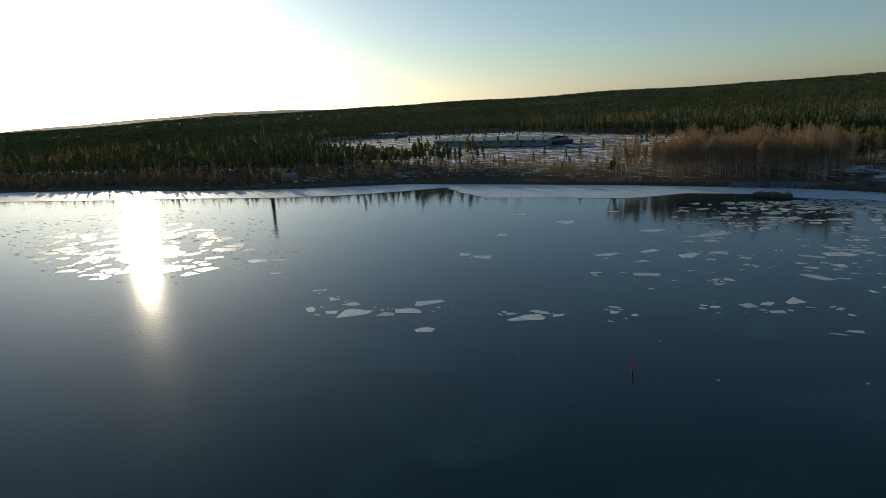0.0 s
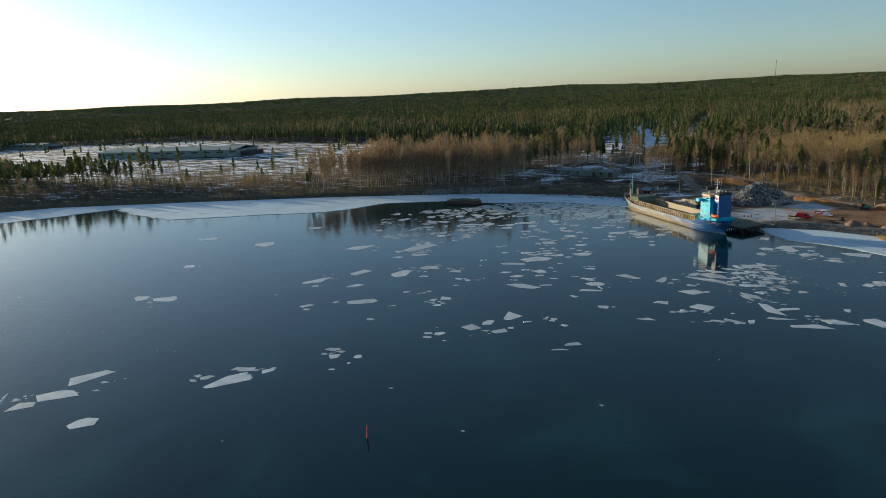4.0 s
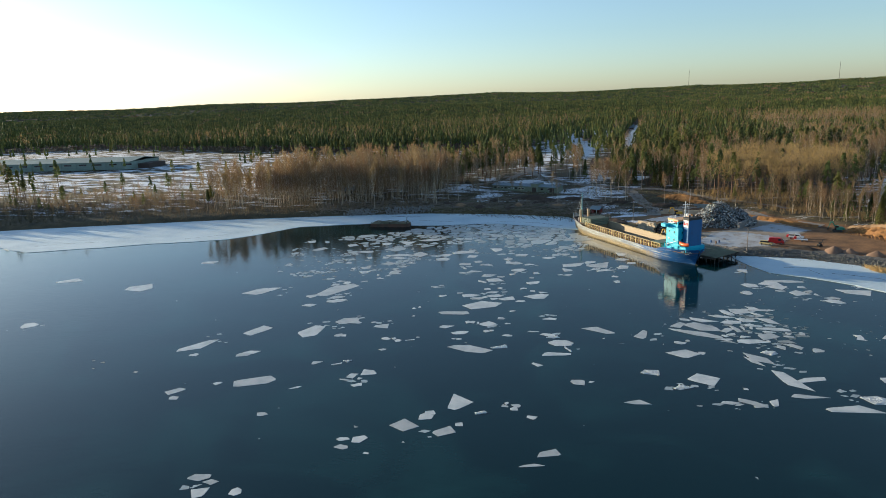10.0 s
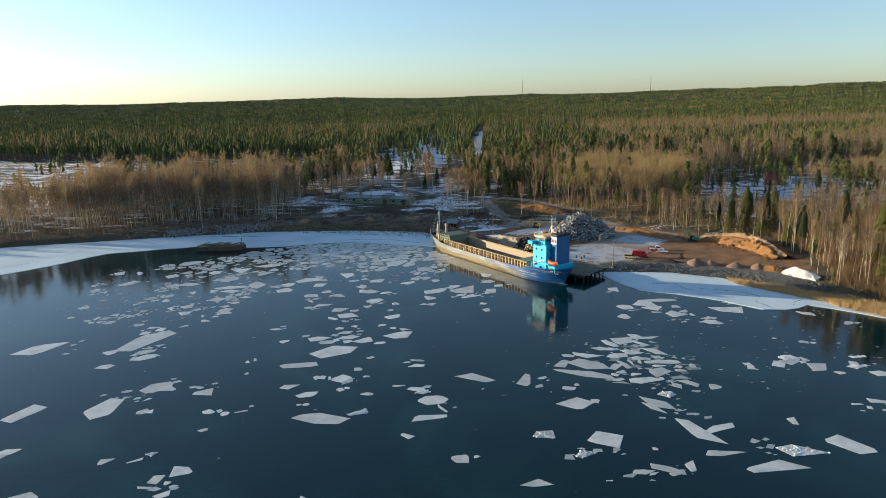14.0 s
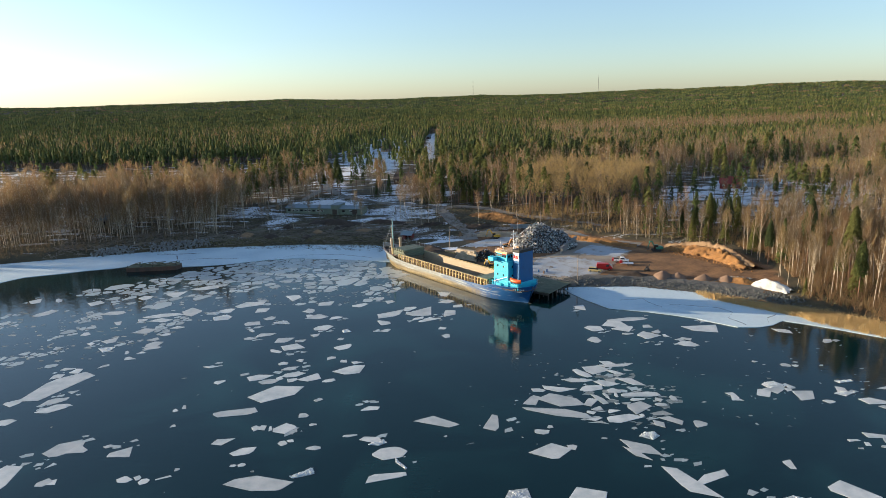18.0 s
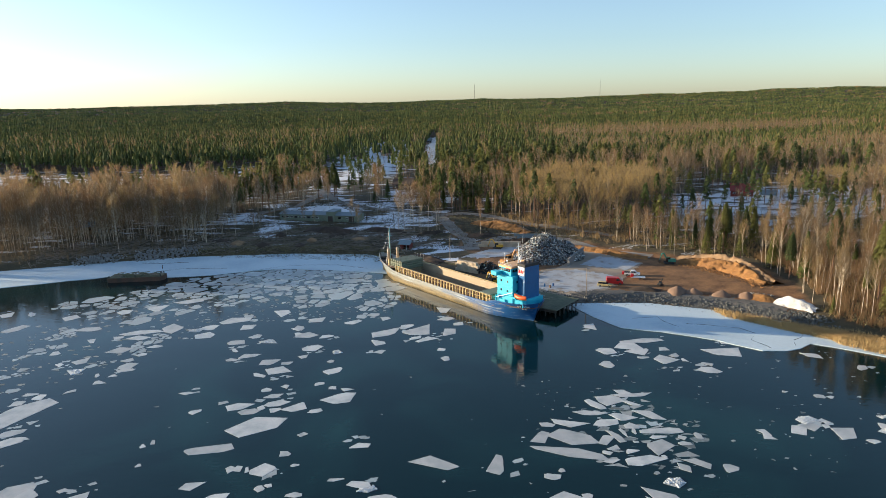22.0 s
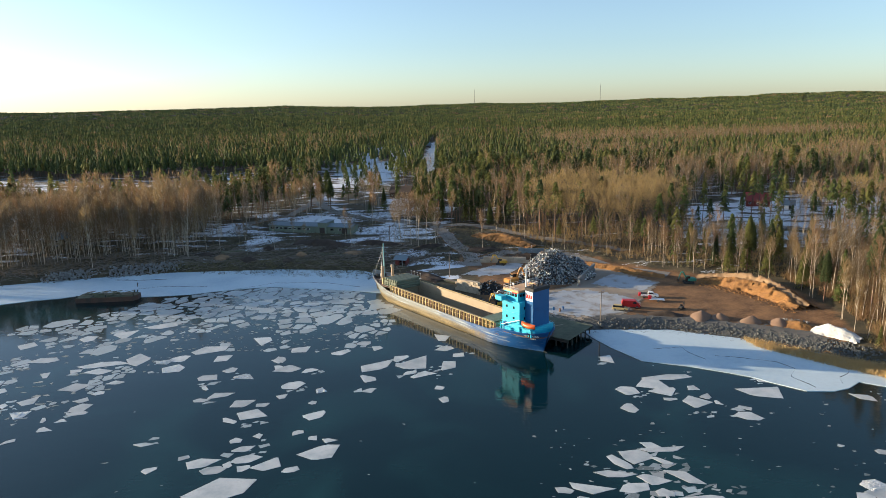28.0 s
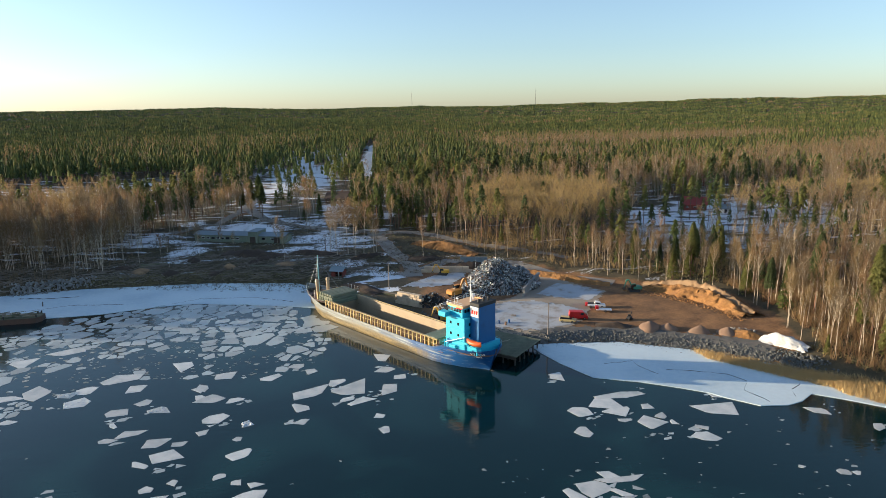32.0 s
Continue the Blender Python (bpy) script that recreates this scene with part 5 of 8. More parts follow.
# funnel casing
FUNNEL = part("funnel", Shape().box(26.0, 0.2, 4.2, 2.8, 5.6, 11.2, taper=0.97), M_NAVY, SHIP, "dark blue funnel casing", bevel=0.12)
ship_box("funnel_top", 24.55, 27.4, -2.6, 3.0, 14.95, 15.75, M_SOOT, "sooty funnel top", parent=FUNNEL)
for _y in (-1.4, 0.2, 1.8):
    part("exhaust_pipe", Shape().rod((26, _y, 15.6), (26.3, _y, 16.5), 0.28, 0.28, 8), M_SOOT, FUNNEL)
ship_box("funnel_panel", 24.75, 27.25, -2.66, -2.6, 12.6, 14.9, M_WHITE, "white funnel panel", parent=FUNNEL, bevel=0)
for _k, _w in enumerate((0.5, 0.5, 0.45)):
    _s = Shape().add([(25.1 + 0.68 * _k, -2.7, 13.2), (25.1 + 0.68 * _k + _w, -2.7, 13.2), (25.3 + 0.68 * _k + _w, -2.7, 14.1), (25.3 + 0.68 * _k, -2.7, 14.1)], [(0, 1, 2, 3)])
    part("emblem", _s, M_RED, FUNNEL)
# lifeboat, davits, deck gear, stern lettering
_s = Shape()
for _j in range(9):
    _q = -1 + _j / 4
    _w = 0.85 * (1 - abs(_q) ** 2.6) + 0.06
    _s.v += [(27.3 + 2.2 * _q, -4.1 + _w * c, 6.75 + 0.25 * abs(_q) ** 2 + h) for c, h in ((-1, 0.55), (-0.85, 0.1), (-0.3, -0.25), (0.3, -0.25), (0.85, 0.1), (1, 0.55), (0.5, 0.85), (-0.5, 0.85))]
for _j in range(8):
    _s.f += [(8 * _j + i, 8 * _j + (i + 1) % 8, 8 * _j + 8 + (i + 1) % 8, 8 * _j + 8 + i) for i in range(8)]
_s.slot = [0] * len(_s.f)
BOAT = part("lifeboat", _s, M_ORANGE, SHIP, "orange lifeboat on its cradle", smooth=True)
for _x in (26.2, 28.4):
    part("davit", Shape().rod((_x, -3.2, 4.2), (_x, -3.3, 7.4), 0.12, 0.1, 6).rod((_x, -3.3, 7.4), (_x, -4.4, 8.0), 0.1, 0.08, 6).box(_x, -4.1, 6.2, 0.2, 1.4, 0.3), M_CYAN, SHIP)
part("boom", Shape().rod((18.9, -5.0, 5.6), (25.0, -4.6, 8.0), 0.11, 0.07, 8), M_STEEL, SHIP, "grey slanting crane boom")
part("crane_post", Shape().rod((18.9, -5.0, 4.2), (18.9, -5.0, 6.2), 0.25, 0.2, 8), M_CYAN, SHIP)
ship_box("deck_locker", 20.0, 22.2, -4.9, -4.0, 4.2, 5.4, M_CYAN, bevel=0.05)
ship_box("deck_locker", 23.4, 25.8, -4.6, -3.6, 6.3, 6.75, M_CYAN, bevel=0.05)
for _z in (4.95, 5.6):
    _s = Shape()
    for (_xa, _da, _, _ta), (_xb, _db, _, _tb) in zip(LINES[10:-1], LINES[11:]):
        for _side in (-1, 1):
            _s.rod((_xa, _side * _da, _ta + _z - 4.5), (_xb, _side * _db, _tb + _z - 4.5), 0.03, 0.03, 4)
    part("stern_rail", _s, M_CYAN, SHIP)


def quarter(x, z):
    """Half breadth of the hull aft at a height."""
    for (xa, da, wa, ta), (xb, db, wb, tb) in zip(LINES[:-1], LINES[1:]):
        if xa <= x <= xb:
            k = (x - xa) / (xb - xa)
            d, w, t = da + (db - da) * k, wa + (wb - wa) * k, ta + (tb - ta) * k
            return w + (d - w) * (z / t) ** 1.4
    return 0.0


for _z, _x0, _n in ((4.2, 26.4, 9), (3.45, 27.2, 4)):
    for _k in range(_n):
        _x = _x0 + 0.32 * _k
        _ya, _yb = quarter(_x, _z) + 0.1, quarter(_x + 0.22, _z) + 0.1
        _yc, _yd = quarter(_x + 0.22, _z + 0.5) + 0.1, quarter(_x, _z + 0.5) + 0.1
        part("lettering", Shape().add([(_x, -_ya, _z), (_x + 0.22, -_yb, _z), (_x + 0.22, -_yc, _z + 0.5), (_x, -_yd, _z + 0.5)], [(0, 1, 2, 3)]), M_WHITE, SHIP)
part("rudder", Shape().box(29.0, 0, -1.0, 1.2, 0.3, 1.1), M_SOOT, SHIP)
for _p, _q in (((-44, 2.5, 5.6), (-40, 14, 3.0)), ((27.5, 3.6, 5.2), (24, 12, 3.0)), ((-45, 1.2, 5.9), (-52, 16, 3.2))):
    part("mooring_rope", Shape().rod(_p, _q, 0.05, 0.05, 5), M_HOLD, SHIP)


# ---- ground works: paving, roads, banks, heaps ----
def draped(name, ring, lift, step, mat, label, category, kind="structure"):
    """A sheet laid on the ground inside a ring."""
    ring = np.asarray(ring, float)
    (x0, y0), (x1, y1) = ring.min(0), ring.max(0)
    gx, gy = np.arange(x0 - step, x1 + step, step), np.arange(y0 - step, y1 + step, step)
    s, seen = Shape(), {}

    def vert(i, j):
        if (i, j) not in seen:
            x, y = gx[i], gy[j]
            seen[i, j] = len(s.v)
            s.v.append((x, y, height1(x, y) + lift))
        return seen[i, j]

    mx, my = np.meshgrid(gx[:-1] + step / 2, gy[:-1] + step / 2, indexing="ij")
    wob = 0.8 * step * np.sin(mx * 1.7) * np.cos(my * 1.3)
    ok = edge_of(ring, mx + wob, my + wob, 0.01) > 0.5
    for i, j in zip(*np.where(ok)):
        s.f.append((vert(i, j), vert(i + 1, j), vert(i + 1, j + 1), vert(i, j + 1)))
    s.slot = [0] * len(s.f)
    return tagged(part(name, s, mat, smooth=True), label, category, kind=kind)


draped("yard_paving", [(22, 172), (30, 166), (42, 164), (50, 168), (59.5, 182), (68, 196), (61, 206), (57, 216), (52, 222), (46, 218), (40, 194), (26, 186)], 0.06, 1.0, M_PAVE, "worn pale paving of the scrap yard", "paving")
draped("yard_snow", [(25, 171), (40, 166), (49, 168.5), (56.5, 178), (51, 183), (44, 189), (33, 188)], 0.10, 0.6, M_SLUSH, "driven grey snow on the paving", "snow")
draped("yard_snow", [(47, 196), (53, 190), (60, 187), (67, 195.5), (61, 203.5), (56, 207), (52, 203)], 0.10, 0.6, M_SLUSH, "driven grey snow on the paving", "snow")
draped("yard_snow", [(6, 211), (15, 208), (22, 210), (27, 219), (29, 228), (16, 221)], 0.10, 0.8, M_SLUSH, "driven grey snow on the yard's back", "snow")
draped("gravel_bank", [(38, 161.5), (57, 161), (74, 153.5), (88, 142.5), (92, 146), (91, 151), (78, 158), (60, 166), (44, 167), (36, 165)], 0.12, 0.8, M_GRAVEL, "dark grey gravel along the stone bank", "gravel")
for _line, _w in ROADS:
    _s = Shape()
    _pts = []
    for (_ax, _ay), (_bx, _by) in zip(_line[:-1], _line[1:]):
        _n = max(2, int(math.hypot(_bx - _ax, _by - _ay) / 2.5))
        _pts += [(_ax + (_bx - _ax) * i / _n, _ay + (_by - _ay) * i / _n) for i in range(_n)]
    for _i, (_px, _py) in enumerate(_pts):
        _qx, _qy = _pts[min(_i + 1, len(_pts) - 1)][0] - _pts[max(_i - 1, 0)][0], _pts[min(_i + 1, len(_pts) - 1)][1] - _pts[max(_i - 1, 0)][1]
        _l = math.hypot(_qx, _qy)
        for _o in (-1, -0.5, 0, 0.5, 1):
            _x2, _y2 = _px - _qy / _l * _o * _w / 2, _py + _qx / _l * _o * _w / 2
            _s.v.append((_x2, _y2, height1(_x2, _y2) + 0.14))
    for _i in range(len(_pts) - 1):
        _s.f += [(5 * _i + k + 1, 5 * _i + k, 5 * _i + 5 + k, 5 * _i + 6 + k) for k in range(4)]
    _s.slot = [0] * len(_s.f)
    tagged(part("road", _s, M_ROAD, smooth=True), "wet gravel track through the clearing", "road", kind="structure")


def bank(name, path, wide, tall, mats, label, seed, steep=0.0, rough=0.25, category="earth bank"):
    """A ridge of heaped earth along a path; steep leans its crest to one side. mats: face and far side."""
    rng = random.Random(seed)
    pts = [p for p in ragged(path, 0.8, 0.25, rng)]
    s, across = Shape(), (-1.0, -0.85, -0.7, -0.55, -0.4, -0.26, -0.12, 0.02, 0.16, 0.3, 0.45, 0.6, 0.75, 0.88, 1.0)
    for i, (x, y) in enumerate(pts):
        ax, ay = pts[max(i - 1, 0)]
        bx, by = pts[min(i + 1, len(pts) - 1)]
        l = math.hypot(bx - ax, by - ay) or 1
        nx, ny = -(by - ay) / l, (bx - ax) / l
        end = min(1.0, 0.25 + 2.2 * min(i, len(pts) - 1 - i) / len(pts))
        for o in across:
            h = max(0.0, 1 - abs(o - steep * (1 - abs(o))) ** 1.5)
            px, py = x + nx * o * wide / 2, y + ny * o * wide / 2
            edge = abs(o) == 1.0
            s.v.append((px + rng.uniform(-rough, rough) * 0.6, py + rng.uniform(-rough, rough) * 0.6, height1(px, py) + (-0.25 if edge else tall * h * end * (0.93 + 0.14 * noise.noise((px * 0.35, py * 0.35, seed))) + rough * 1.1 * noise.noise((px * 0.9, py * 0.9, seed)) + rng.uniform(-rough, rough) * 0.4)))
    n = len(across)
    for i in range(len(pts) - 1):
        for k in range(n - 1):
            s.now = 0 if k < n // 2 else 1
            s.add([], [])
            s.f.append((n * i + k, n * i + n + k, n * i + n + k + 1, n * i + k + 1))
            s.slot.append(s.now)
    ob = part(name, s, mats, smooth=True)
    return tagged(ob, label, category)


bank("clay_bank", [(82, 200.5), (89, 195), (94.5, 187), (97.8, 177), (98.8, 167)], 6.0, 4.2, [M_TURNED, M_CLAY], "dug bank of orange clay with pale turned top", 1, rough=0.6)
bank("clay_bank", [(82, 197.5), (87.5, 192), (92.2, 184), (95.2, 175), (96.4, 166.5)], 6.2, 3.3, [M_CLAY, M_CLAY], "crumbling orange clay face of the dig", 2, rough=0.75)
bank("earth_ridge", [(48, 223), (56, 216), (64, 208), (72, 203)], 5.0, 1.8, [M_CLAY, M_CLAY], "low ridge of orange earth by the woods", 3)
bank("earth_ridge", [(14, 272), (22, 263), (31, 251), (36, 244)], 7.0, 2.8, [M_CLAY, M_TURNED], "heaped brown earth beside the track", 4, rough=0.6)
bank("earth_ridge", [(-62, 268), (-50, 262), (-38, 262)], 8.0, 2.4, [M_DARKSOIL, M_DARKSOIL], "dark soil heap before the long shed", 5)
bank("earth_ridge", [(-36, 264), (-26, 262), (-16, 258)], 6.0, 1.8, [M_DARKSOIL, M_TURNED], "dark soil heap before the long shed", 6)
bank("earth_ridge", [(10, 246), (16, 243), (22, 243)], 6.0, 1.6, [M_DARKSOIL, M_DARKSOIL], "dark heap of soil beside the track", 13, rough=0.5)
bank("earth_ridge", [(-12, 250), (-5, 253), (-2, 258)], 5.0, 1.4, [M_DARKSOIL, M_TURNED], "dark heap of soil beside the track", 14, rough=0.5)
bank("earth_ridge", [(24, 234), (32, 231), (38, 231)], 4.5, 1.8, [M_DARKSOIL, M_DARKSOIL], "dark heap of soil behind the scrap heap", 15, rough=0.5)
bank("earth_ridge", [(-12, 219), (-6, 212), (-1, 205)], 6.0, 1.2, [M_DARKSOIL, M_DARKSOIL], "dark soil heap by the quay", 7)
bank("soil_windrow", [(55.5, 167.5), (60, 166), (64, 164.8)], 3.2, 1.3, [M_DARKSOIL, M_DARKSOIL], "long dark heap of soil on the yard", 8, rough=0.1)
bank("ploughed_snow", [(91, 151.5), (93.5, 149), (96, 146), (98, 143.5)], 4.0, 2.8, [M_DIRTYSNOW, M_DIRTYSNOW], "ploughed heap of dirty white snow", 9, rough=0.45, category="snow")
bank("ploughed_snow", [(-72, 304), (-64, 312), (-56, 310), (-48, 300)], 14.0, 2.6, [M_SNOW, M_SNOW], "snow heap behind the long shed", 10, rough=0.3, category="snow")
bank("clay_bank", [(86, 157), (89, 154), (93, 152)], 5.0, 1.7, [M_CLAY, M_TURNED], "rubble and clay spill at the bank's end", 12, rough=0.5)


def cone(name, x, y, r, tall, mat, label, seed, category="gravel mound"):
    rng = random.Random(seed)
    s, n, rings = Shape(), 18, (1.0, 0.82, 0.6, 0.38, 0.18)
    base = height1(x, y)
    for k, q in enumerate(rings):
        for i in range(n):
            a = 2 * math.pi * i / n
            w = r * q * (1 + 0.09 * math.sin(3 * a + seed) + rng.uniform(-0.04, 0.04))
            s.v.append((math.cos(a) * w, math.sin(a) * w * 0.8, tall * (1 - q) ** 0.85 + rng.uniform(-0.05, 0.05) - (0.25 if k == 0 else 0)))
    s.v.append((0, 0, tall * 0.97))
    for k in range(len(rings) - 1):
        s.f += [(n * k + i, n * k + (i + 1) % n, n * k + n + (i + 1) % n, n * k + n + i) for i in range(n)]
    k = n * (len(rings) - 1)
    s.f += [(k + i, k + (i + 1) % n, len(s.v) - 1) for i in range(n)]
    s.slot = [0] * len(s.f)
    ob = part(name, s, mat, smooth=True)
    ob.matrix_world = pose(x, y, base + 0.02, 0, 0, rng.uniform(0, 360))
    return tagged(ob, label, category, "gravel mounds")


for _i, (_x, _y, _r2, _h) in enumerate(((68.3, 163.5, 3.5, 2.0), (72.6, 162.0, 2.6, 1.7), (79.5, 159.0, 2.9, 1.8), (85.5, 156.5, 2.8, 1.8))):
    cone("gravel_mound", _x, _y, _r2, _h, M_SAND, "cone of reddish brown gravel on the yard", _i)


def scrap_heap(name, x, y, rx, ry, tall, count, size, weights, label, seed):
    """A heap of bent sheets, bars and crushed boxes over a rough mound."""
    rng = np.random.default_rng(seed)
    a, q = rng.uniform(0, 6.28, count), np.sqrt(rng.random(count))
    px, py = np.cos(a) * q, np.sin(a) * q
    h = tall * np.clip(1 - q ** 1.5, 0, 1) * (1 + 0.15 * np.sin(5 * a))
    mid = np.stack([px * rx, py * ry, h], 1) + rng.normal(size=(count, 3)) * 0.25
    u = rng.normal(size=(count, 3))
    u /= np.linalg.norm(u, axis=1, keepdims=True)
    v = np.cross(u, rng.normal(size=(count, 3)))
    v /= np.linalg.norm(v, axis=1, keepdims=True)
    w = np.cross(u, v)
    ls, ws = rng.uniform(0.25, 1.0, (count, 1)) * size, rng.uniform(0.08, 0.5, (count, 1)) * size
    bend = rng.uniform(-0.35, 0.35, (count, 1)) * size
    p = [mid - u * ls - v * ws, mid - u * ls + v * ws, mid + v * ws + w * bend, mid - v * ws + w * bend, mid + u * ls + v * ws * 0.7, mid + u * ls - v * ws * 0.7]
    verts = np.stack(p, 1).reshape(-1, 3)
    k = np.arange(count)[:, None] * 6
    faces = np.concatenate([k + t for t in ((0, 1, 2), (0, 2, 3), (3, 2, 4), (3, 4, 5))], 1).reshape(-1, 3)
    slots = np.repeat(rng.choice(len(weights), count, p=np.array(weights) / sum(weights)), 4)
    n = 24
    core = [(0, 0, tall * 0.9)]
    for qq in (0.3, 0.6, 0.85, 1.05):
        core += [(math.cos(2 * math.pi * i / n) * qq * rx, math.sin(2 * math.pi * i / n) * qq * ry, max(-0.4, tall * (1 - qq ** 1.5) * 0.93 - 0.2)) for i in range(n)]
    cf = [(0, 1 + i, 1 + (i + 1) % n) for i in range(n)]
    for r in range(3):
        for i in range(n):
            p0, p1 = 1 + r * n + i, 1 + r * n + (i + 1) % n
            cf += [(p0, p0 + n, p1 + n), (p0, p1 + n, p1)]
    verts = np.concatenate([verts, np.array(core)])
    faces = np.concatenate([faces, np.array(cf) + 6 * count])
    slots = np.concatenate([slots, np.full(len(cf), 4)])
    ob = new(name, joined(name, verts, faces, slots, M_SCRAP))
    ob.matrix_world = pose(x, y, height1(x, y))
    return tagged(ob, label, "scrap heap", kind="stuff")


scrap_heap("scrap_heap", 35.5, 205.5, 10.8, 9.8, 8.3, 8000, 0.50, (3.6, 2.0, 3.8, 3.0, 2.8), "tall heap of crushed grey scrap metal", 1)
scrap_heap("scrap_heap", 43.0, 207.0, 7.0, 8.0, 5.6, 3600, 0.50, (3.6, 1.2, 3.2, 3.6, 2.8), "lower heap of grey scrap against the block wall", 5)
scrap_heap("scrap_heap", 14.5, 191.0, 4.6, 3.4, 3.0, 900, 0.6, (0.5, 1.5, 0.2, 0.1, 5), "dark heap of tyres and scrap", 2)
scrap_heap("scrap_heap", 18.0, 184.5, 4.2, 3.6, 2.2, 900, 0.6, (3, 3, 2, 1, 2), "mixed heap of rusty scrap by the quay", 3)
scrap_heap("scrap_heap", 26.5, 196.5, 4.0, 3.6, 2.6, 800, 0.7, (3, 4, 1, 1, 2), "rusty scrap spilling from the tall heap", 4)


def stone(rng, size):
    """A broken angular stone."""
    s = Shape()
    ring = [(math.cos(a) * rng.uniform(0.7, 1.1), math.sin(a) * rng.uniform(0.7, 1.1)) for a in (0, 1.05, 2.1, 3.14, 4.2, 5.24)]
    s.v = [(x * size * 0.5, y * size * 0.42, -0.25 * size) for x, y in ring] + [(x * size * 0.42 + rng.uniform(-0.1, 0.1) * size, y * size * 0.36, rng.uniform(0.18, 0.38) * size) for x, y in ring]
    s.f = [tuple(range(6, 12)), tuple(range(5, -1, -1))] + [(i, (i + 1) % 6, 6 + (i + 1) % 6, 6 + i) for i in range(6)]
    s.slot = [0] * 8
    return s


def rubble(name, path, wide, count, lo, hi, mat, label, seed, rise=0.0):
    """Loose stones joined into one spread."""
    rng = random.Random(seed)
    s = Shape()
    pts = [p for p in ragged(path, 0.5, 0, rng)]
    for _ in range(count):
        x, y = rng.choice(pts)
        x, y = x + rng.uniform(-wide, wide) / 2, y + rng.uniform(-wide, wide) / 2
        one = stone(rng, rng.uniform(lo, hi))
        a = Matrix.Translation((x, y, max(-0.1, height1(x, y)) + rise * rng.random())) @ Euler((rng.uniform(-0.6, 0.6), rng.uniform(-0.6, 0.6), rng.uniform(0, 6))).to_matrix().to_4x4()
        s.add([a @ Vector(v) for v in one.v], one.f)
    return tagged(part(name, s, mat), label, "stones", kind="stuff")


rubble("stone_bank_rubble", [(36, 162), (40, 161.5), (58, 161), (75, 153), (90, 141.5), (95, 137)], 7.0, 3400, 0.25, 0.8, M_STONE_BIT, "dark quarry stones heaped along the water", 1)
rubble("pale_rubble", [(-140, 222), (-134, 225), (-128, 226)], 6.0, 260, 0.4, 1.1, M_PALE_STONE, "heap of pale broken stone on the bank", 2, 1.2)
rubble("pale_rubble", [(-122, 227), (-112, 231), (-100, 236)], 6.5, 380, 0.4, 1.1, M_PALE_STONE, "heap of pale broken stone on the bank", 3, 1.3)
rubble("pale_rubble", [(88, 158), (91, 155)], 3.5, 90, 0.3, 0.8, M_PALE_STONE, "pale broken stone by the snow heap", 4, 0.6)
rubble("clay_clods", [(76, 197), (83, 191), (89, 182), (93, 173), (94, 166)], 6.0, 420, 0.2, 0.75, M_CLAY, "loose clods of orange clay below the bank", 7)
rubble("soil_clods", [(-60, 246), (-24, 240), (4, 246), (26, 238), (40, 236)], 24.0, 900, 0.2, 0.8, M_DARKSOIL, "clods of dark soil strewn over the clearing", 8)
rubble("yard_rubble", [(-8, 206), (4, 190), (18, 175), (24, 168)], 4.0, 220, 0.25, 0.8, M_STONE_BIT, "loose stones along the quay edge", 5)
rubble("yard_rubble", [(28, 169), (36, 165), (46, 165)], 3.5, 170, 0.2, 0.6, M_STONE_BIT, "loose dark stones by the pier", 6)

# ---- pier, barge, buoy ----
PIER = thing("pier", (26.5, 158.5, 0), -38.0, "weathered timber pier on dark piles beside the ship", "pier")
_plank = Shape().box(0, 0, 0, 0.42, 13.6, 0.12).mesh("plank", M_TIMBER)
for _i in range(30):
    _o = part("plank", _plank, None, PIER)
    _o.matrix_local = pose(-3.6 + _i * 0.45, 0.06 * math.sin(_i * 2.3), 2.25 + 0.015 * math.sin(_i * 5.1), 0, 0, 0.3 * math.sin(_i * 3.7))
for _k in range(5):
    for _m in range(6):
        part("pile", Shape().rod((-3.2 + 3.05 * _k, -6.2 + 2.45 * _m, -2.5), (-3.2 + 3.05 * _k, -6.2 + 2.45 * _m, 2.1), 0.2, 0.17, 7), M_PILE, PIER)
    part("beam", Shape().box(-3.2 + 3.05 * _k, 0, 1.95, 0.3, 13.2, 0.3), M_PILE, PIER)
for _m in range(2):
    part("beam", Shape().box(2.9, -6.75 + 13.5 * _m, 1.55, 13.2, 0.3, 0.6), M_PILE, PIER)

M_RUSTHULL = material("rusted hull plate", (0.12, 0.06, 0.038), 0.8, var=0.3, scale=1.5, second=(0.055, 0.04, 0.03), mix=0.5)
BARGE = thing("barge", (-106.6, 197.6, 0), 6.0, "derelict dark pontoon barge frozen in by the ice", "barge")
part("hull", Shape().slab([(-9.2, -2.6), (8.2, -2.8), (9.3, -1.0), (9.3, 1.6), (8.0, 2.8), (-9.2, 2.6)], -0.6, 1.5), M_RUSTHULL, BARGE, bevel=0.08)
part("deck", Shape().slab([(-8.9, -2.4), (8.0, -2.5), (9.0, -0.9), (9.0, 1.4), (7.8, 2.5), (-8.9, 2.4)], 1.5, 1.62), M_TIMBER, BARGE)
for _i in range(14):
    _q = random.Random(_i)
    part("debris", Shape().box(_q.uniform(-8, 8), _q.uniform(-2, 2), 1.6, _q.uniform(0.5, 2.6), _q.uniform(0.2, 0.9), _q.uniform(0.15, 0.7), _q.uniform(0, 180)), M_TIMBER if _i % 2 else M_SOOT, BARGE)
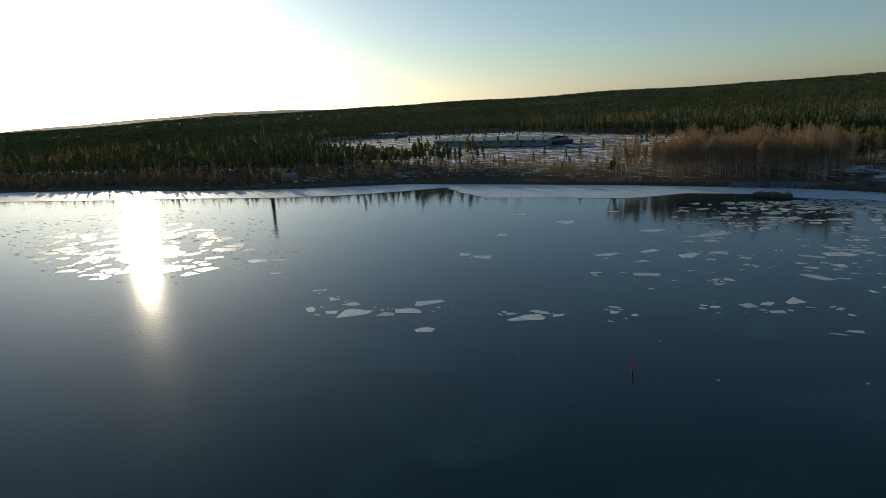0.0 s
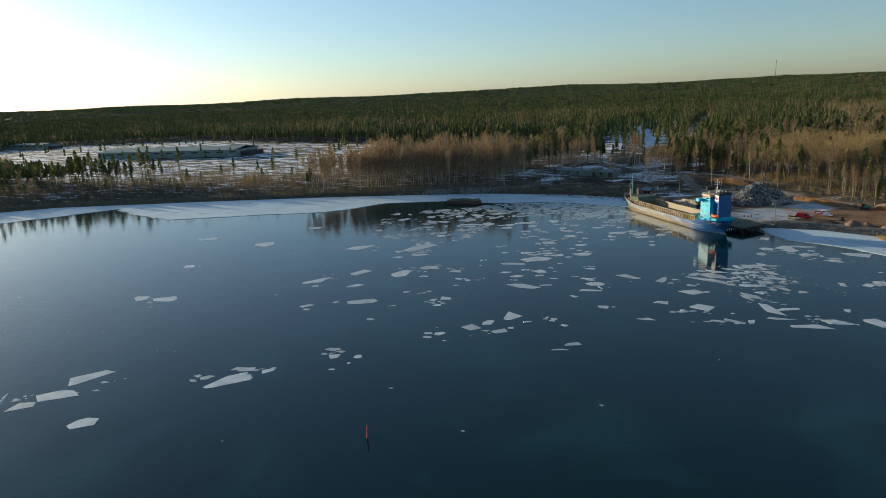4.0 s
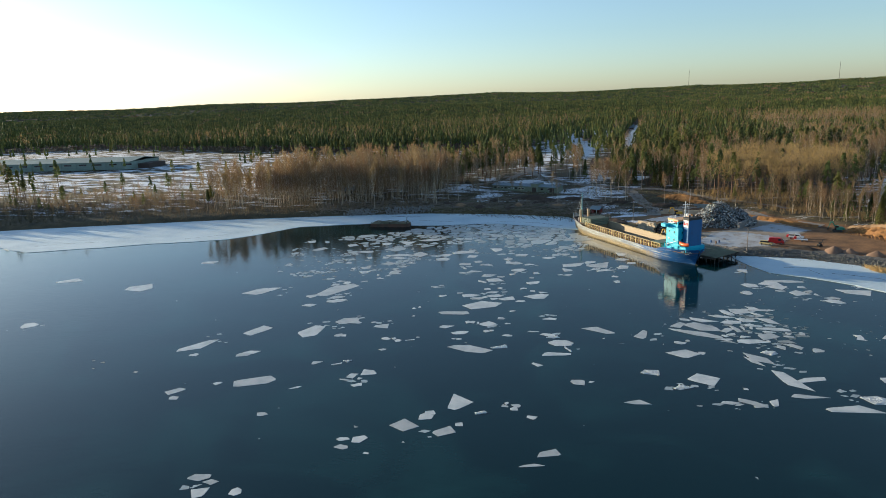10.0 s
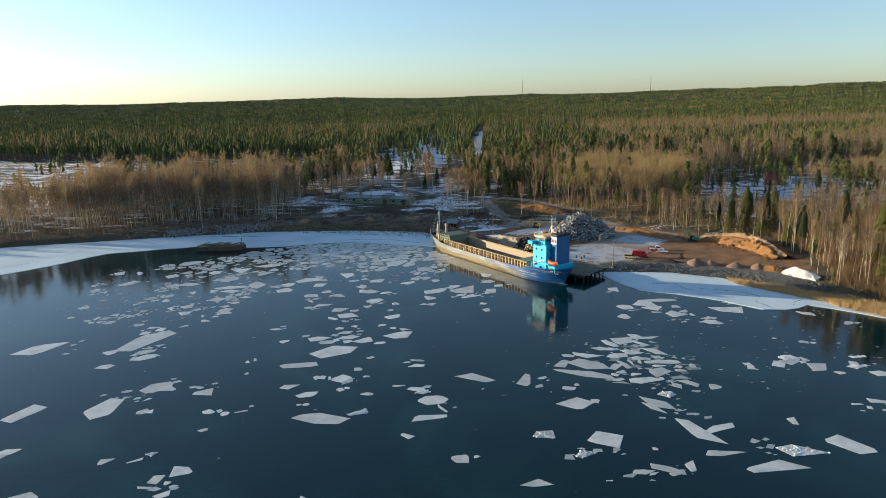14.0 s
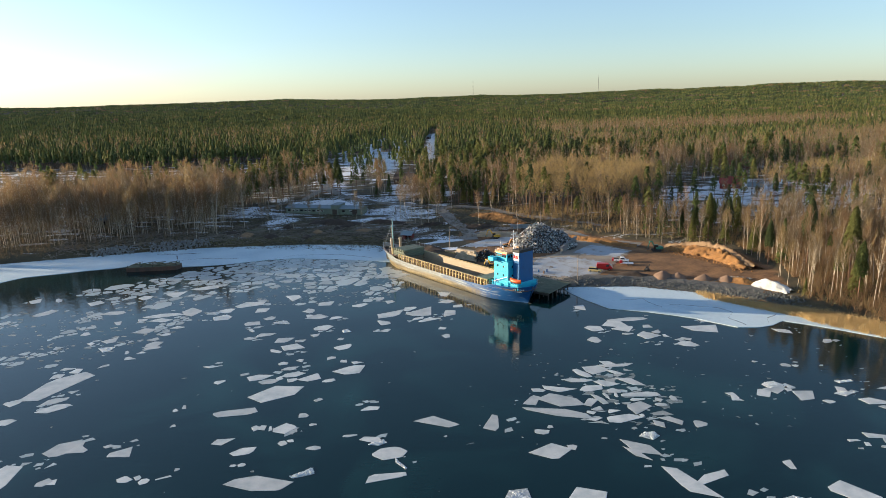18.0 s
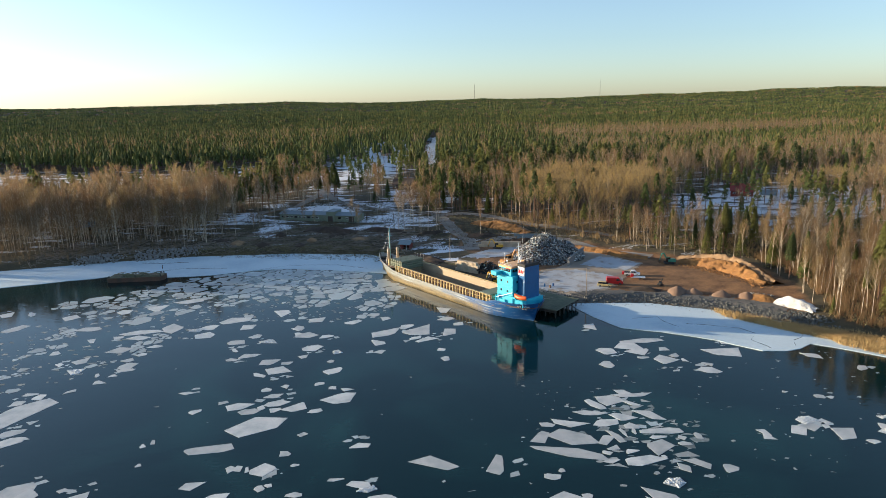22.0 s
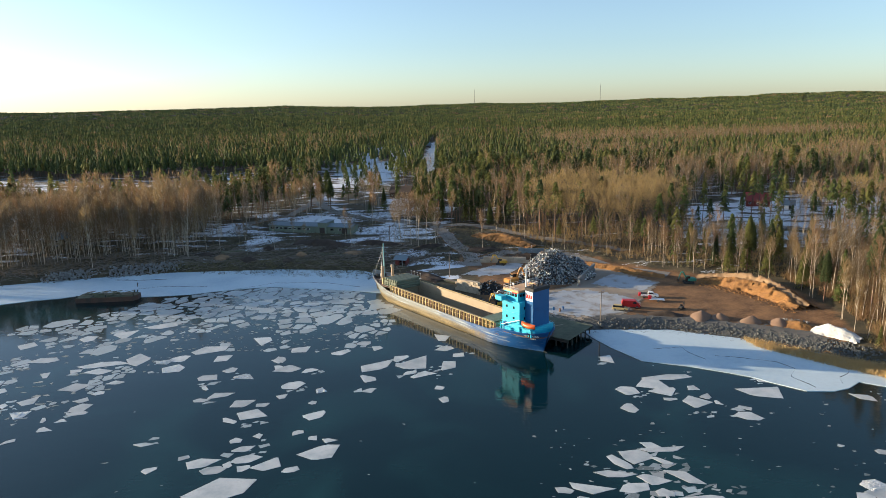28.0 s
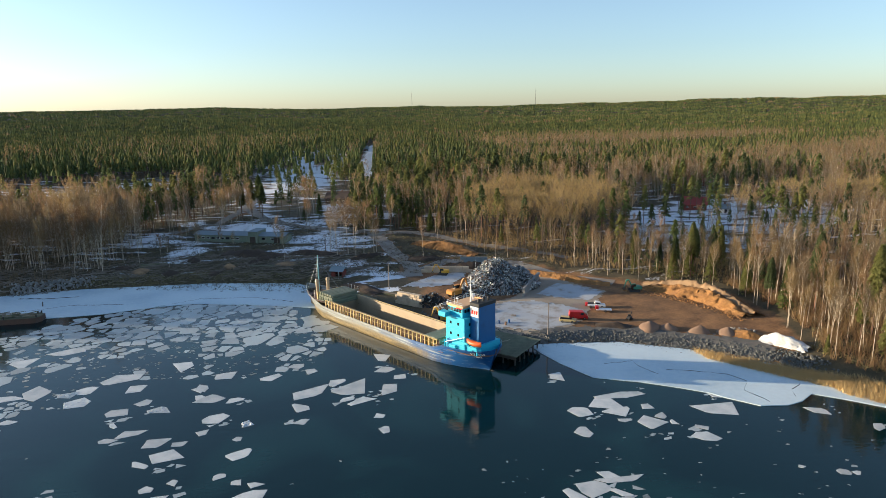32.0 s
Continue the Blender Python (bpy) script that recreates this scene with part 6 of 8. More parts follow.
for _i in range(26):
    _q = random.Random(40 + _i)
    _x, _y, _l = _q.uniform(-8.5, 5), _q.uniform(-2.2, 2.2), _q.uniform(2.0, 5.5)
    part("timber", Shape().rod((_x, _y, 1.75 + 0.5 * _q.random()), (_x + _l, _y + _q.uniform(-0.7, 0.7), 1.75 + 0.9 * _q.random()), 0.14, 0.11, 6), M_TIMBER if _i % 3 else M_PLANKWOOD, BARGE)
for _x, _y in ((-8.6, -2.2), (8.2, 2.0), (8.2, -2.0), (0, -2.4)):
    part("bollard", Shape().rod((_x, _y, 1.5), (_x, _y, 2.3), 0.16, 0.2, 7), M_SOOT, BARGE)
MOORING = thing("mooring_post", (-104.3, 212.4, 0.1), 0, "short brown wooden mooring post frozen in ice", "post")
part("stake", Shape().rod((0, 0, -0.4), (0.08, 0, 1.45), 0.17, 0.14, 8), M_RUSTHULL, MOORING)
part("cleat", Shape().rod((-0.28, 0, 1.1), (0.4, 0, 1.15), 0.05, 0.05, 6), M_SOOT, MOORING)
BUOY = thing("spar_buoy", (-29.4, -36.0, 0), 0, "thin red spar buoy leaning in the open water", "buoy")
part("spar", Shape().rod((-0.02, 0, -0.6), (0.2, 0, 2.65), 0.16, 0.12, 10), M_BUOY, BUOY)
part("float_collar", Shape().rod((0, 0, -0.1), (0.03, 0, 0.22), 0.2, 0.17, 10), M_SOOT, BUOY)


# ---- vehicles and machines ----
def wheel(parent, x, y, r, w, axis="y"):
    tyre = part("wheel", Shape().rod((x, y - w / 2, r), (x, y + w / 2, r), r, r, 14), M_BLACK, parent)
    part("rim", Shape().rod((x, y - w / 2 - 0.01, r), (x, y + w / 2 + 0.01, r), r * 0.55, r * 0.55, 10), M_STEEL, tyre)


def profile_body(name, outline, half, mat, parent, label="", bevel=0.06):
    """A body as a side outline of (x, z) drawn across its width."""
    n = len(outline)
    s = Shape().add([(x, -half, z) for x, z in outline] + [(x, half, z) for x, z in outline],
                    [tuple(range(n - 1, -1, -1)), tuple(range(n, 2 * n))] + [(i, n + i, n + (i + 1) % n, (i + 1) % n)[::-1] for i in range(n)])
    return part(name, s, mat, parent, label, bevel=bevel)


def glazing(parent, pts):
    part("window", Shape().add(pts, [tuple(range(len(pts)))]), M_GLASS, parent)


VAN = thing("van", (52.2, 172.6, height1(52.2, 172.6) + 0.07), -12, "bright red delivery van parked on the yard", "van")
profile_body("body", [(-2.5, 0.35), (2.45, 0.35), (2.5, 1.0), (2.2, 1.2), (1.5, 1.85), (1.2, 2.15), (-2.4, 2.2), (-2.5, 1.2)], 0.95, M_RED, VAN)
for _x in (-1.5, 1.6):
    for _y in (-0.86, 0.86):
        wheel(VAN, _x, _y, 0.34, 0.22)
for _y in (-0.962, 0.962):
    glazing(VAN, [(0.5, _y, 1.25), (1.5, _y, 1.25), (1.3, _y, 1.85), (0.5, _y, 1.9)])
glazing(VAN, [(2.24, -0.8, 1.22), (2.24, 0.8, 1.22), (1.56, 0.75, 1.85), (1.56, -0.75, 1.85)])
for _y in (-0.7, 0.7):
    part("headlight", Shape().box(2.5, _y, 0.75, 0.08, 0.35, 0.2), M_WHITE, VAN)
    part("tail_light", Shape().box(-2.52, _y * 1.2, 0.9, 0.05, 0.15, 0.5), M_ORANGE, VAN)
part("bumper", Shape().box(2.52, 0, 0.3, 0.14, 1.8, 0.3), M_SOOT, VAN)

TRUCK = thing("pickup_truck", (60.2, 181.2, height1(60.2, 181.2) + 0.02), -16, "white pickup truck with a red cab end", "truck")
profile_body("body", [(-2.6, 0.5), (2.4, 0.5), (2.4, 0.95), (1.4, 1.1), (-2.6, 1.1)], 0.92, M_WHITE, TRUCK)
profile_body("cab", [(-0.6, 1.1), (1.4, 1.1), (0.8, 1.75), (-0.5, 1.78)], 0.84, M_WHITE, TRUCK)
profile_body("nose", [(-3.2, 0.5), (-2.5, 0.5), (-2.5, 1.3), (-3.2, 1.2)], 0.9, M_RED, TRUCK, "red tool box")
for _x in (-1.6, 1.5):
    for _y in (-0.84, 0.84):
        wheel(TRUCK, _x, _y, 0.36, 0.24)
for _y in (-0.85, 0.85):
    glazing(TRUCK, [(-0.4, _y, 1.18), (1.15, _y, 1.18), (0.75, _y, 1.65), (-0.4, _y, 1.68)])
part("load_bed", Shape().box(-1.6, 0, 1.1, 1.9, 1.7, 0.12), M_SOOT, TRUCK)

TRAILER = thing("low_trailer", (60.6, 177.6, height1(60.6, 177.6) + 0.02), -14, "low white trailer with red drawbar", "trailer")
part("bed", Shape().box(0.4, 0, 0.55, 4.2, 1.8, 0.2), M_WHITE, TRAILER)
part("drawbar", Shape().rod((-1.7, 0, 0.6), (-3.2, 0, 0.5), 0.08), M_RED, TRAILER)
part("tool_box", Shape().box(-1.5, 0, 0.75, 0.9, 1.4, 0.8), M_RED, TRAILER, bevel=0.05)
for _y in (-0.95, 0.95):
    wheel(TRAILER, 0.8, _y, 0.32, 0.2)

CAR = thing("estate_car", (48.6, 170.4, height1(48.6, 170.4) + 0.07), -20, "dull yellow-green car beside the red van", "car")
profile_body("body", [(-2.1, 0.3), (2.1, 0.3), (2.15, 0.75), (1.2, 0.92), (-2.1, 0.95)], 0.85, M_OCHRE, CAR)
profile_body("cabin", [(-2.0, 0.95), (1.15, 0.92), (0.5, 1.42), (-1.8, 1.45)], 0.72, M_GLASS, CAR, bevel=0.05)
part("roof", Shape().box(-0.65, 0, 1.45, 2.2, 1.35, 0.06), M_OCHRE, CAR)
for _x in (-1.3, 1.3):
    for _y in (-0.78, 0.78):
        wheel(CAR, _x, _y, 0.3, 0.2)


def digger(x, y, turn, mat, label, scale, slew, reach):
    """A tracked excavator: tracks, house, cab and a jointed arm."""
    d = thing("excavator", pose(x, y, height1(x, y) + 0.05, 0, 0, turn) @ Matrix.Scale(scale, 4), 0, label, "excavator")
    for s in (-1, 1):
        profile_body("track", [(-1.7, 0.0), (1.7, 0.0), (2.0, 0.4), (1.7, 0.85), (-1.7, 0.85), (-2.0, 0.4)], 0.28, M_SOOT, d).matrix_local = pose(0, s * 1.1, 0)
    part("undercarriage", Shape().box(0, 0, 0.35, 1.6, 1.8, 0.6), M_SOOT, d)
    turret = part("house", Shape().box(-0.7, 0, 0.95, 3.0, 2.4, 1.15), mat, d, bevel=0.1)
    turret.matrix_local = pose(0, 0, 0, 0, 0, slew)
    part("counterweight", Shape().box(-2.2, 0, 1.0, 0.6, 2.4, 1.0), mat, turret, bevel=0.12)
    part("cab", Shape().box(0.55, 0.7, 0.95, 1.5, 1.0, 1.9, taper=0.94), M_GLASS, turret, bevel=0.05)
    part("cab_roof", Shape().box(0.55, 0.7, 2.85, 1.5, 1.0, 0.1), mat, turret)
    p = [Vector((0.7, -0.2, 1.6)), Vector((0.7 + 2.0 * reach, -0.2, 4.3)), Vector((0.7 + 3.6 * reach, -0.2, 4.0)), Vector((0.7 + 4.4 * reach, -0.2, 1.6))]
    part("boom", Shape().rod(p[0], p[1], 0.3, 0.26, 6).rod(p[1], p[2], 0.26, 0.2, 6), mat, turret)
    part("dipper", Shape().rod(p[2] + Vector((-0.5, 0, 0.4)), p[3], 0.2, 0.15, 6), mat, turret)
    part("hydraulic_ram", Shape().rod((1.0, -0.2, 2.4), p[1] + Vector((-0.3, 0, -0.5)), 0.09, 0.07, 6), M_STEEL, turret)
    for k in range(4):
        a = k * 1.57
        part("grapple_tine", Shape().rod(p[3], p[3] + Vector((0.5 * math.cos(a), 0.5 * math.sin(a), -0.5)), 0.08, 0.07, 5).rod(p[3] + Vector((0.5 * math.cos(a), 0.5 * math.sin(a), -0.5)), p[3] + Vector((0.15 * math.cos(a), 0.15 * math.sin(a), -1.1)), 0.07, 0.03, 5), M_SOOT, turret)
    return d


digger(22.0, 196.0, 20, M_HANDLER, "orange scrap handler with raised arm by the heap", 1.2, 15, 0.7)
digger(16.0, 176.0, 120, M_YELLOW, "yellow excavator standing on the quay", 0.9, 40, 0.7)
digger(20.5, 223.0, 160, M_YELLOW, "small dark yellow excavator at the back wall", 0.85, 20, 0.8)
digger(76.5, 194.5, 170, M_GREEN, "green excavator parked below the clay bank", 0.85, 10, 0.7)
digger(65.5, 170.0, 20, M_SOOT, "small dark digger on the yard", 0.42, 30, 0.8)


# ---- walls, poles and sheds ----
def block_wall(x, y, turn, count, rows, size, label, mat=None):
    """A wall of stacked concrete blocks."""
    w = thing("block_wall", (x, y, height1(x, y)), turn, label, "wall")
    me = Shape().box(0, 0, 0, size[0] - 0.05, size[1], size[2] - 0.04).mesh("block", mat or M_CONCRETE)
    for r in range(rows):
        for i in range(count - (r % 2)):
            o = part("block", me, None, w)
            o.matrix_local = pose((i + 0.5 * (r % 2)) * size[0], 0.04 * math.sin(i * 3 + r), r * size[2], 0, 0, 1.2 * math.sin(i * 5 + r))
    return w


block_wall(4.6, 194.6, -40, 6, 4, (1.6, 1.3, 0.9), "stack of pale concrete blocks by the quay")
block_wall(14.5, 227.5, -8, 8, 2, (2.2, 0.8, 1.1), "pale concrete block wall at the yard's back")
block_wall(42.2, 194.3, 63.5, 11, 3, (1.9, 0.7, 0.9), "dark concrete block wall beside the scrap heap", M_PALE_STONE)
block_wall(29.0, 233.0, -6, 4, 3, (2.4, 0.4, 1.1), "grey-blue concrete panels at the yard's back", M_TINROOF)


def pole(x, y, tall, lamp):
    p = thing("utility_pole", (x, y, height1(x, y) - 0.3), 0, "grey wooden utility pole with crossarm" if not lamp else "grey lamp pole at the yard", "pole", "poles of the yard")
    part("post", Shape().rod((0, 0, 0), (0, 0, tall), 0.15, 0.10, 8), M_PLANKWOOD, p)
    part("crossarm", Shape().box(0, 0, tall - 0.6, 1.5, 0.1, 0.12), M_PLANKWOOD, p)
    if lamp:
        part("lamp_head", Shape().box(0.5, 0, tall - 0.1, 0.8, 0.25, 0.16), M_STEEL, p)


pole(41.5, 163.5, 9.0, True)
pole(2.0, 209.0, 9.0, True)
pole(40.4, 233.0, 8.0, False)
pole(-22, 262, 8.5, False)
pole(-42, 340, 8.5, False)


def gabled(name, x, y, turn, long, wide, wall, ridge, walls, roofs, label, doors=1, windows=4, category="house"):
    """A gabled building: walls, two roof slopes with eaves, windows with frames, a door."""
    h = thing(name, (x, y, height1(x, y) - 0.3), turn, label, category)
    profile = [(-wide / 2, 0), (wide / 2, 0), (wide / 2, wall), (0, ridge), (-wide / 2, wall)]
    n = 5
    s = Shape().add([(-long / 2, b, c) for b, c in profile] + [(long / 2, b, c) for b, c in profile], [(4, 3, 2, 1, 0), (5, 6, 7, 8, 9)] + [(i, (i + 1) % n, n + (i + 1) % n, n + i) for i in range(n)])
    part("wall", s, walls, h)
    slope = math.atan2(ridge - wall, wide / 2)
    for side in (-1, 1):
        run = math.hypot(ridge - wall, wide / 2) + 0.6
        r = part("roof", Shape().box(0, 0, 0, long + 1.0, run, 0.16), roofs, h)
        r.matrix_local = Matrix.Translation((0, side * (wide / 4 + 0.2 * math.cos(slope)), (wall + ridge) / 2 - 0.2 * math.sin(slope) + 0.04)) @ Euler((-side * slope, 0, 0)).to_matrix().to_4x4()
        for k in range(windows):
            wx = -long / 2 + long * (k + 0.5) / windows
            w = part("window", Shape().box(wx, side * (wide / 2 + 0.02), wall * 0.42, 1.15, 0.08, 1.0), M_WHITE, h)
            part("pane", Shape().box(wx, side * (wide / 2 + 0.05), wall * 0.42 + 0.1, 0.95, 0.06, 0.8), M_GLASS, w)
    for k in range(doors):
        part("door", Shape().box(-long / 2 + long * (k + 0.72) / doors, -wide / 2 - 0.03, 0.3, 1.0, 0.08, 2.05), M_DARKHOUSE, h)
    part("chimney", Shape().box(long * 0.18, 0, ridge - 0.6, 0.7, 0.7, 1.5), M_BRICK, h)
    return h


SHED = thing("long_shed", (-59.0, 289.5, height1(-59, 288) - 0.3), -15.6, "long low green-grey shed with a tin roof", "shed")
part("wall", Shape().box(-7.2, 0, 0, 26.0, 8.0, 3.2), M_SIDING, SHED)
part("wall", Shape().box(14.0, 0.3, 0, 12.5, 8.0, 3.2), M_SIDING, SHED)
part("tower_wall", Shape().box(6.8, -0.6, 0, 4.0, 8.6, 4.9), M_SIDING, SHED, "taller middle block")
for _x, _l in ((-7.2, 27.0), (14.2, 13.2)):
    for _side in (-1, 1):
        _o = part("roof", Shape().box(0, 0, 0, _l, 4.7, 0.14), M_TINROOF, SHED)
        _o.matrix_local = pose(_x, _side * 2.15, 3.55, -_side * 13, 0, 0)
part("tower_roof", Shape().box(6.8, -0.6, 4.9, 4.5, 9.1, 0.18), M_TINROOF, SHED)
for _i in range(11):
    _x = -18.5 + 2.25 * _i if _i < 9 else 11.0 + 4.0 * (_i - 9)
    _w2 = part("window", Shape().box(_x, -4.03 if _i < 9 else -3.73, 1.4, 1.5, 0.08, 0.9), M_WHITE if _i % 3 else M_DARKHOUSE, SHED)
    part("pane", Shape().box(_x, -4.06 if _i < 9 else -3.76, 1.5, 1.3, 0.06, 0.7), M_GLASS, _w2)
part("door", Shape().box(6.8, -4.94, 0.2, 2.4, 0.1, 2.6), M_DARKHOUSE, SHED)
part("door", Shape().box(17.0, -3.75, 0.2, 2.6, 0.1, 2.4), M_DARKHOUSE, SHED)

HUT = thing("open_hut", (-15.0, 229.5, height1(-15, 229.5) - 0.1), -20, "small red hut with open front and tin roof", "hut")
part("wall", Shape().box(0, 1.7, 0, 4.0, 0.14, 2.3), M_REDBOARD, HUT)
for _x in (-1.95, 1.95):
    part("wall", Shape().box(_x, 0, 0, 0.14, 3.4, 2.3), M_REDBOARD, HUT)
part("wall", Shape().box(-1.2, -1.7, 0, 1.4, 0.14, 2.3), M_REDBOARD, HUT)
part("post", Shape().box(0.7, -1.7, 0, 0.14, 0.14, 2.3), M_WHITE, HUT)
for _side in (-1, 1):
    _o = part("roof", Shape().box(0, 0, 0, 5.2, 2.9, 0.12), M_TINROOF, HUT)
    _o.matrix_local = pose(0, _side * 1.2, 2.85, -_side * 27, 0, 0)

gabled("cabin", -163, 271, 20, 7, 5, 2.6, 4.6, M_TANHOUSE, M_TINROOF, "tan cabin among the bare birches", 1, 2, "cabin")
gabled("house", -24, 386, -20, 13, 8, 3.4, 7.0, M_DARKHOUSE, M_DARKHOUSE, "dark brown house with a dark roof", 1, 4)
gabled("house", 160, 324, -24, 11, 8, 3.2, 6.6, M_REDBOARD, M_REDROOF, "red boarded house with red roof", 1, 3)
gabled("house", 168, 312, -24, 7, 6, 2.6, 4.6, M_WHITE, M_TINROOF, "small white outbuilding in the garden", 1, 2)
gabled("house", 213, 347, 10, 14, 8, 3.0, 6.2, M_DARKHOUSE, M_DARKHOUSE, "dark boarded house in the garden", 1, 3)
gabled("house", 203, 412, -15, 14, 8, 3.4, 7.5, M_REDBOARD, M_REDROOF, "red-roofed house among bare birches", 1, 3)
for _i, (_x, _y, _t) in enumerate(((-32, 765, 10), (-70, 700, -20), (-55, 640, 30), (-20, 860, 5), (-80, 600, 15))):
    gabled("house", _x, _y, _t, 12, 8, 3.2, 7.0, M_DARKHOUSE if _i % 2 else M_TANHOUSE, M_TINROOF if _i % 2 else M_DARKHOUSE, "distant village house between the pines", 1, 3)


def hall(x, y, turn, long, wide, tall, label):
    h = thing("industrial_hall", (x, y, height1(x, y) - 0.3), turn, label, "hall")
    part("wall", Shape().box(0, 0, 0, long, wide, tall), M_HALL, h)
    for side in (-1, 1):
        r = part("roof", Shape().box(0, 0, 0, long + 1, wide / 2 + 1, 0.3), M_HALL, h)
        r.matrix_local = pose(0, side * wide / 4, tall + wide / 4 * 0.105, -side * 6, 0, 0)
    for k in range(int(long / 14)):
        part("pilaster", Shape().box(-long / 2 + 7 + 14 * k, -wide / 2 - 0.2, 0, 0.6, 0.4, tall), M_HALL, h)
        part("window", Shape().box(-long / 2 + 14 * k + 13, -wide / 2 - 0.05, tall * 0.6, 7, 0.12, 1.2), M_GLASS, h)
    part("gable_annex", Shape().box(long / 2 + 5, 2, 0, 10, wide * 0.6, tall * 0.6), M_DARKHOUSE, h)
    return h


hall(-497, 378, 11, 155, 46, 6.5, "very long green corrugated hall beyond the snowy field")
hall(-896, 486, 0, 100, 26, 7, "distant grey hall beyond the woods")
STACK = thing("brick_chimney", (-489, 93.5, height1(-489, 93.5) - 0.5), 0, "tall slim brick chimney over the bank woods", "chimney")
part("shaft", Shape().rod((0, 0, 0), (0, 0, 45), 1.9, 1.15, 16), M_BRICK, STACK, smooth=True)
part("cap", Shape().rod((0, 0, 44.6), (0, 0, 45.6), 1.3, 1.35, 16), M_BRICK, STACK)
gabled("boiler_house", -482, 100, 30, 18, 10, 5, 7.5, M_BRICK, M_TINROOF, "old brick boiler house by the chimney", 1, 4, "building")
gabled("boiler_house", -455, 96, 35, 12, 8, 3.5, 5.5, M_TANHOUSE, M_TINROOF, "low shed near the chimney", 1, 3, "building")

for _x, _y, _z in ((221, 4294, 100), (1010, 4180, 106)):
    _t = thing("radio_mast", (_x, _y, _z - 60), 0, "far slender radio mast on the horizon", "mast")
    part("lattice", Shape().rod((0, 0, 0), (0, 0, 138), 1.2, 0.9, 4), M_SOOT, _t)
    part("aerial_tip", Shape().rod((0, 0, 138), (0, 0, 150), 0.4, 0.2, 4), M_SOOT, _t)


# ---- dead wood, brush and reeds ----
def litter(name, poly, count, lo, hi, mat, label, seed, category):
    """Fallen trunks and boughs lying about, joined."""
    rng = np.random.default_rng(seed)
    (x0, y0), (x1, y1) = poly.min(0), poly.max(0)
    x, y = rng.uniform(x0, x1, count * 4), rng.uniform(y0, y1, count * 4)
    ok = inside(poly, x, y) & (shore_distance(x, y) > 1.5)
    s = Shape()
    for px, py in list(zip(x[ok], y[ok]))[:count]:
        l, a = rng.uniform(lo, hi), rng.normal(0, 0.7)
        qx, qy = px + l * math.cos(a), py + l * math.sin(a)
        s.rod((px, py, height1(px, py) + rng.uniform(0, 0.4)), (qx, qy, height1(qx, qy) + rng.uniform(0.0, 0.9)), 0.05 + l * 0.012, 0.03, 4)
    tagged(part(name, s, mat), label, category, kind="stuff")


SLOPE = np.array([(-160, 215), (-20, 222), (-2, 236), (-12, 262), (-60, 266), (-110, 262), (-165, 245)], float)
litter("fallen_wood", SLOPE, 1900, 1.2, 7.0, M_PLANKWOOD, "felled trunks and branches on the bank", 3, "dead wood")
litter("brushwood", np.array([(-380, 100), (-270, 170), (-130, 222), (-150, 262), (-280, 225), (-390, 160)], float), 420, 1.0, 4.0, M_BRUSH, "dark brushwood along the bank", 4, "brushwood")


def tufts(name, poly, count, tall, mat, label, seed, category, wide=0.05, bunch=7, lean=0.25):
    rng = np.random.default_rng(seed)
    (x0, y0), (x1, y1) = poly.min(0), poly.max(0)
    x, y = rng.uniform(x0, x1, count * 5), rng.uniform(y0, y1, count * 5)
    ok = inside(poly, x, y)
    x, y = x[ok][:count], y[ok][:count]
    z = np.maximum(height(x, y), 0.0)
    base = np.repeat(np.stack([x, y, z], 1), bunch, 0) + rng.normal(size=(len(x) * bunch, 3)) * (0.25, 0.25, 0)
    tip = base + np.stack([rng.normal(size=len(base)) * lean * tall, rng.normal(size=len(base)) * lean * tall, tall * rng.uniform(0.5, 1.1, len(base))], 1)
    tris = strokes((base, tip), np.full((len(base), 1), wide), rng)
    tagged(new(name, soup(name, tris, mat)), label, category, kind="stuff")


# ---- clutter of the clearing and the quay ----
def log_pile(x, y, turn, long, rows, label, seed):
    """Logs stacked on one another, each its own piece."""
    rng = random.Random(seed)
    p = thing("log_pile", (x, y, height1(x, y)), turn, label, "log pile", "log piles of the yard")
    for r in range(rows):
        for i in range(rows * 2 - r):
            a = rng.uniform(0.14, 0.2)
            part("log", Shape().rod((-long / 2 + rng.uniform(-0.3, 0.3), (i - rows + r / 2) * 0.42, 0.2 + r * 0.34), (long / 2 + rng.uniform(-0.3, 0.3), (i - rows + r / 2) * 0.42 + rng.uniform(-0.1, 0.1), 0.2 + r * 0.34), a, a * 0.85, 7), M_PLANKWOOD if rng.random() < 0.5 else M_TIMBER, p)


log_pile(-4.0, 199.5, -52, 6.5, 3, "brown log pile beside the quay", 1)
log_pile(2.5, 203.5, -40, 5.0, 2, "low pile of grey logs in the yard", 2)
log_pile(-84, 252, 12, 9.0, 3, "felled birch logs stacked on the bank", 3)
log_pile(-44, 246, -8, 8.0, 2, "felled birch logs stacked on the bank", 4)
for _i, (_x, _y) in enumerate(((30.5, 172.0), (32.0, 170.6), (33.2, 172.2), (24.0, 178.0), (25.2, 177.0))):
    _d = thing("oil_drum", (_x, _y, height1(_x, _y) + 0.08), 20 * _i, "rusty oil drum standing on the yard", "drum", "oil drums")
    part("shell", Shape().rod((0, 0, 0), (0, 0, 0.88), 0.29, 0.29, 14), M_SCRAP[1] if _i % 2 else M_NAVY, _d)
    for _z in (0.02, 0.29, 0.58, 0.85):
        part("hoop", Shape().rod((0, 0, _z - 0.015), (0, 0, _z + 0.015), 0.31, 0.31, 14), M_SCRAP[1], _d)
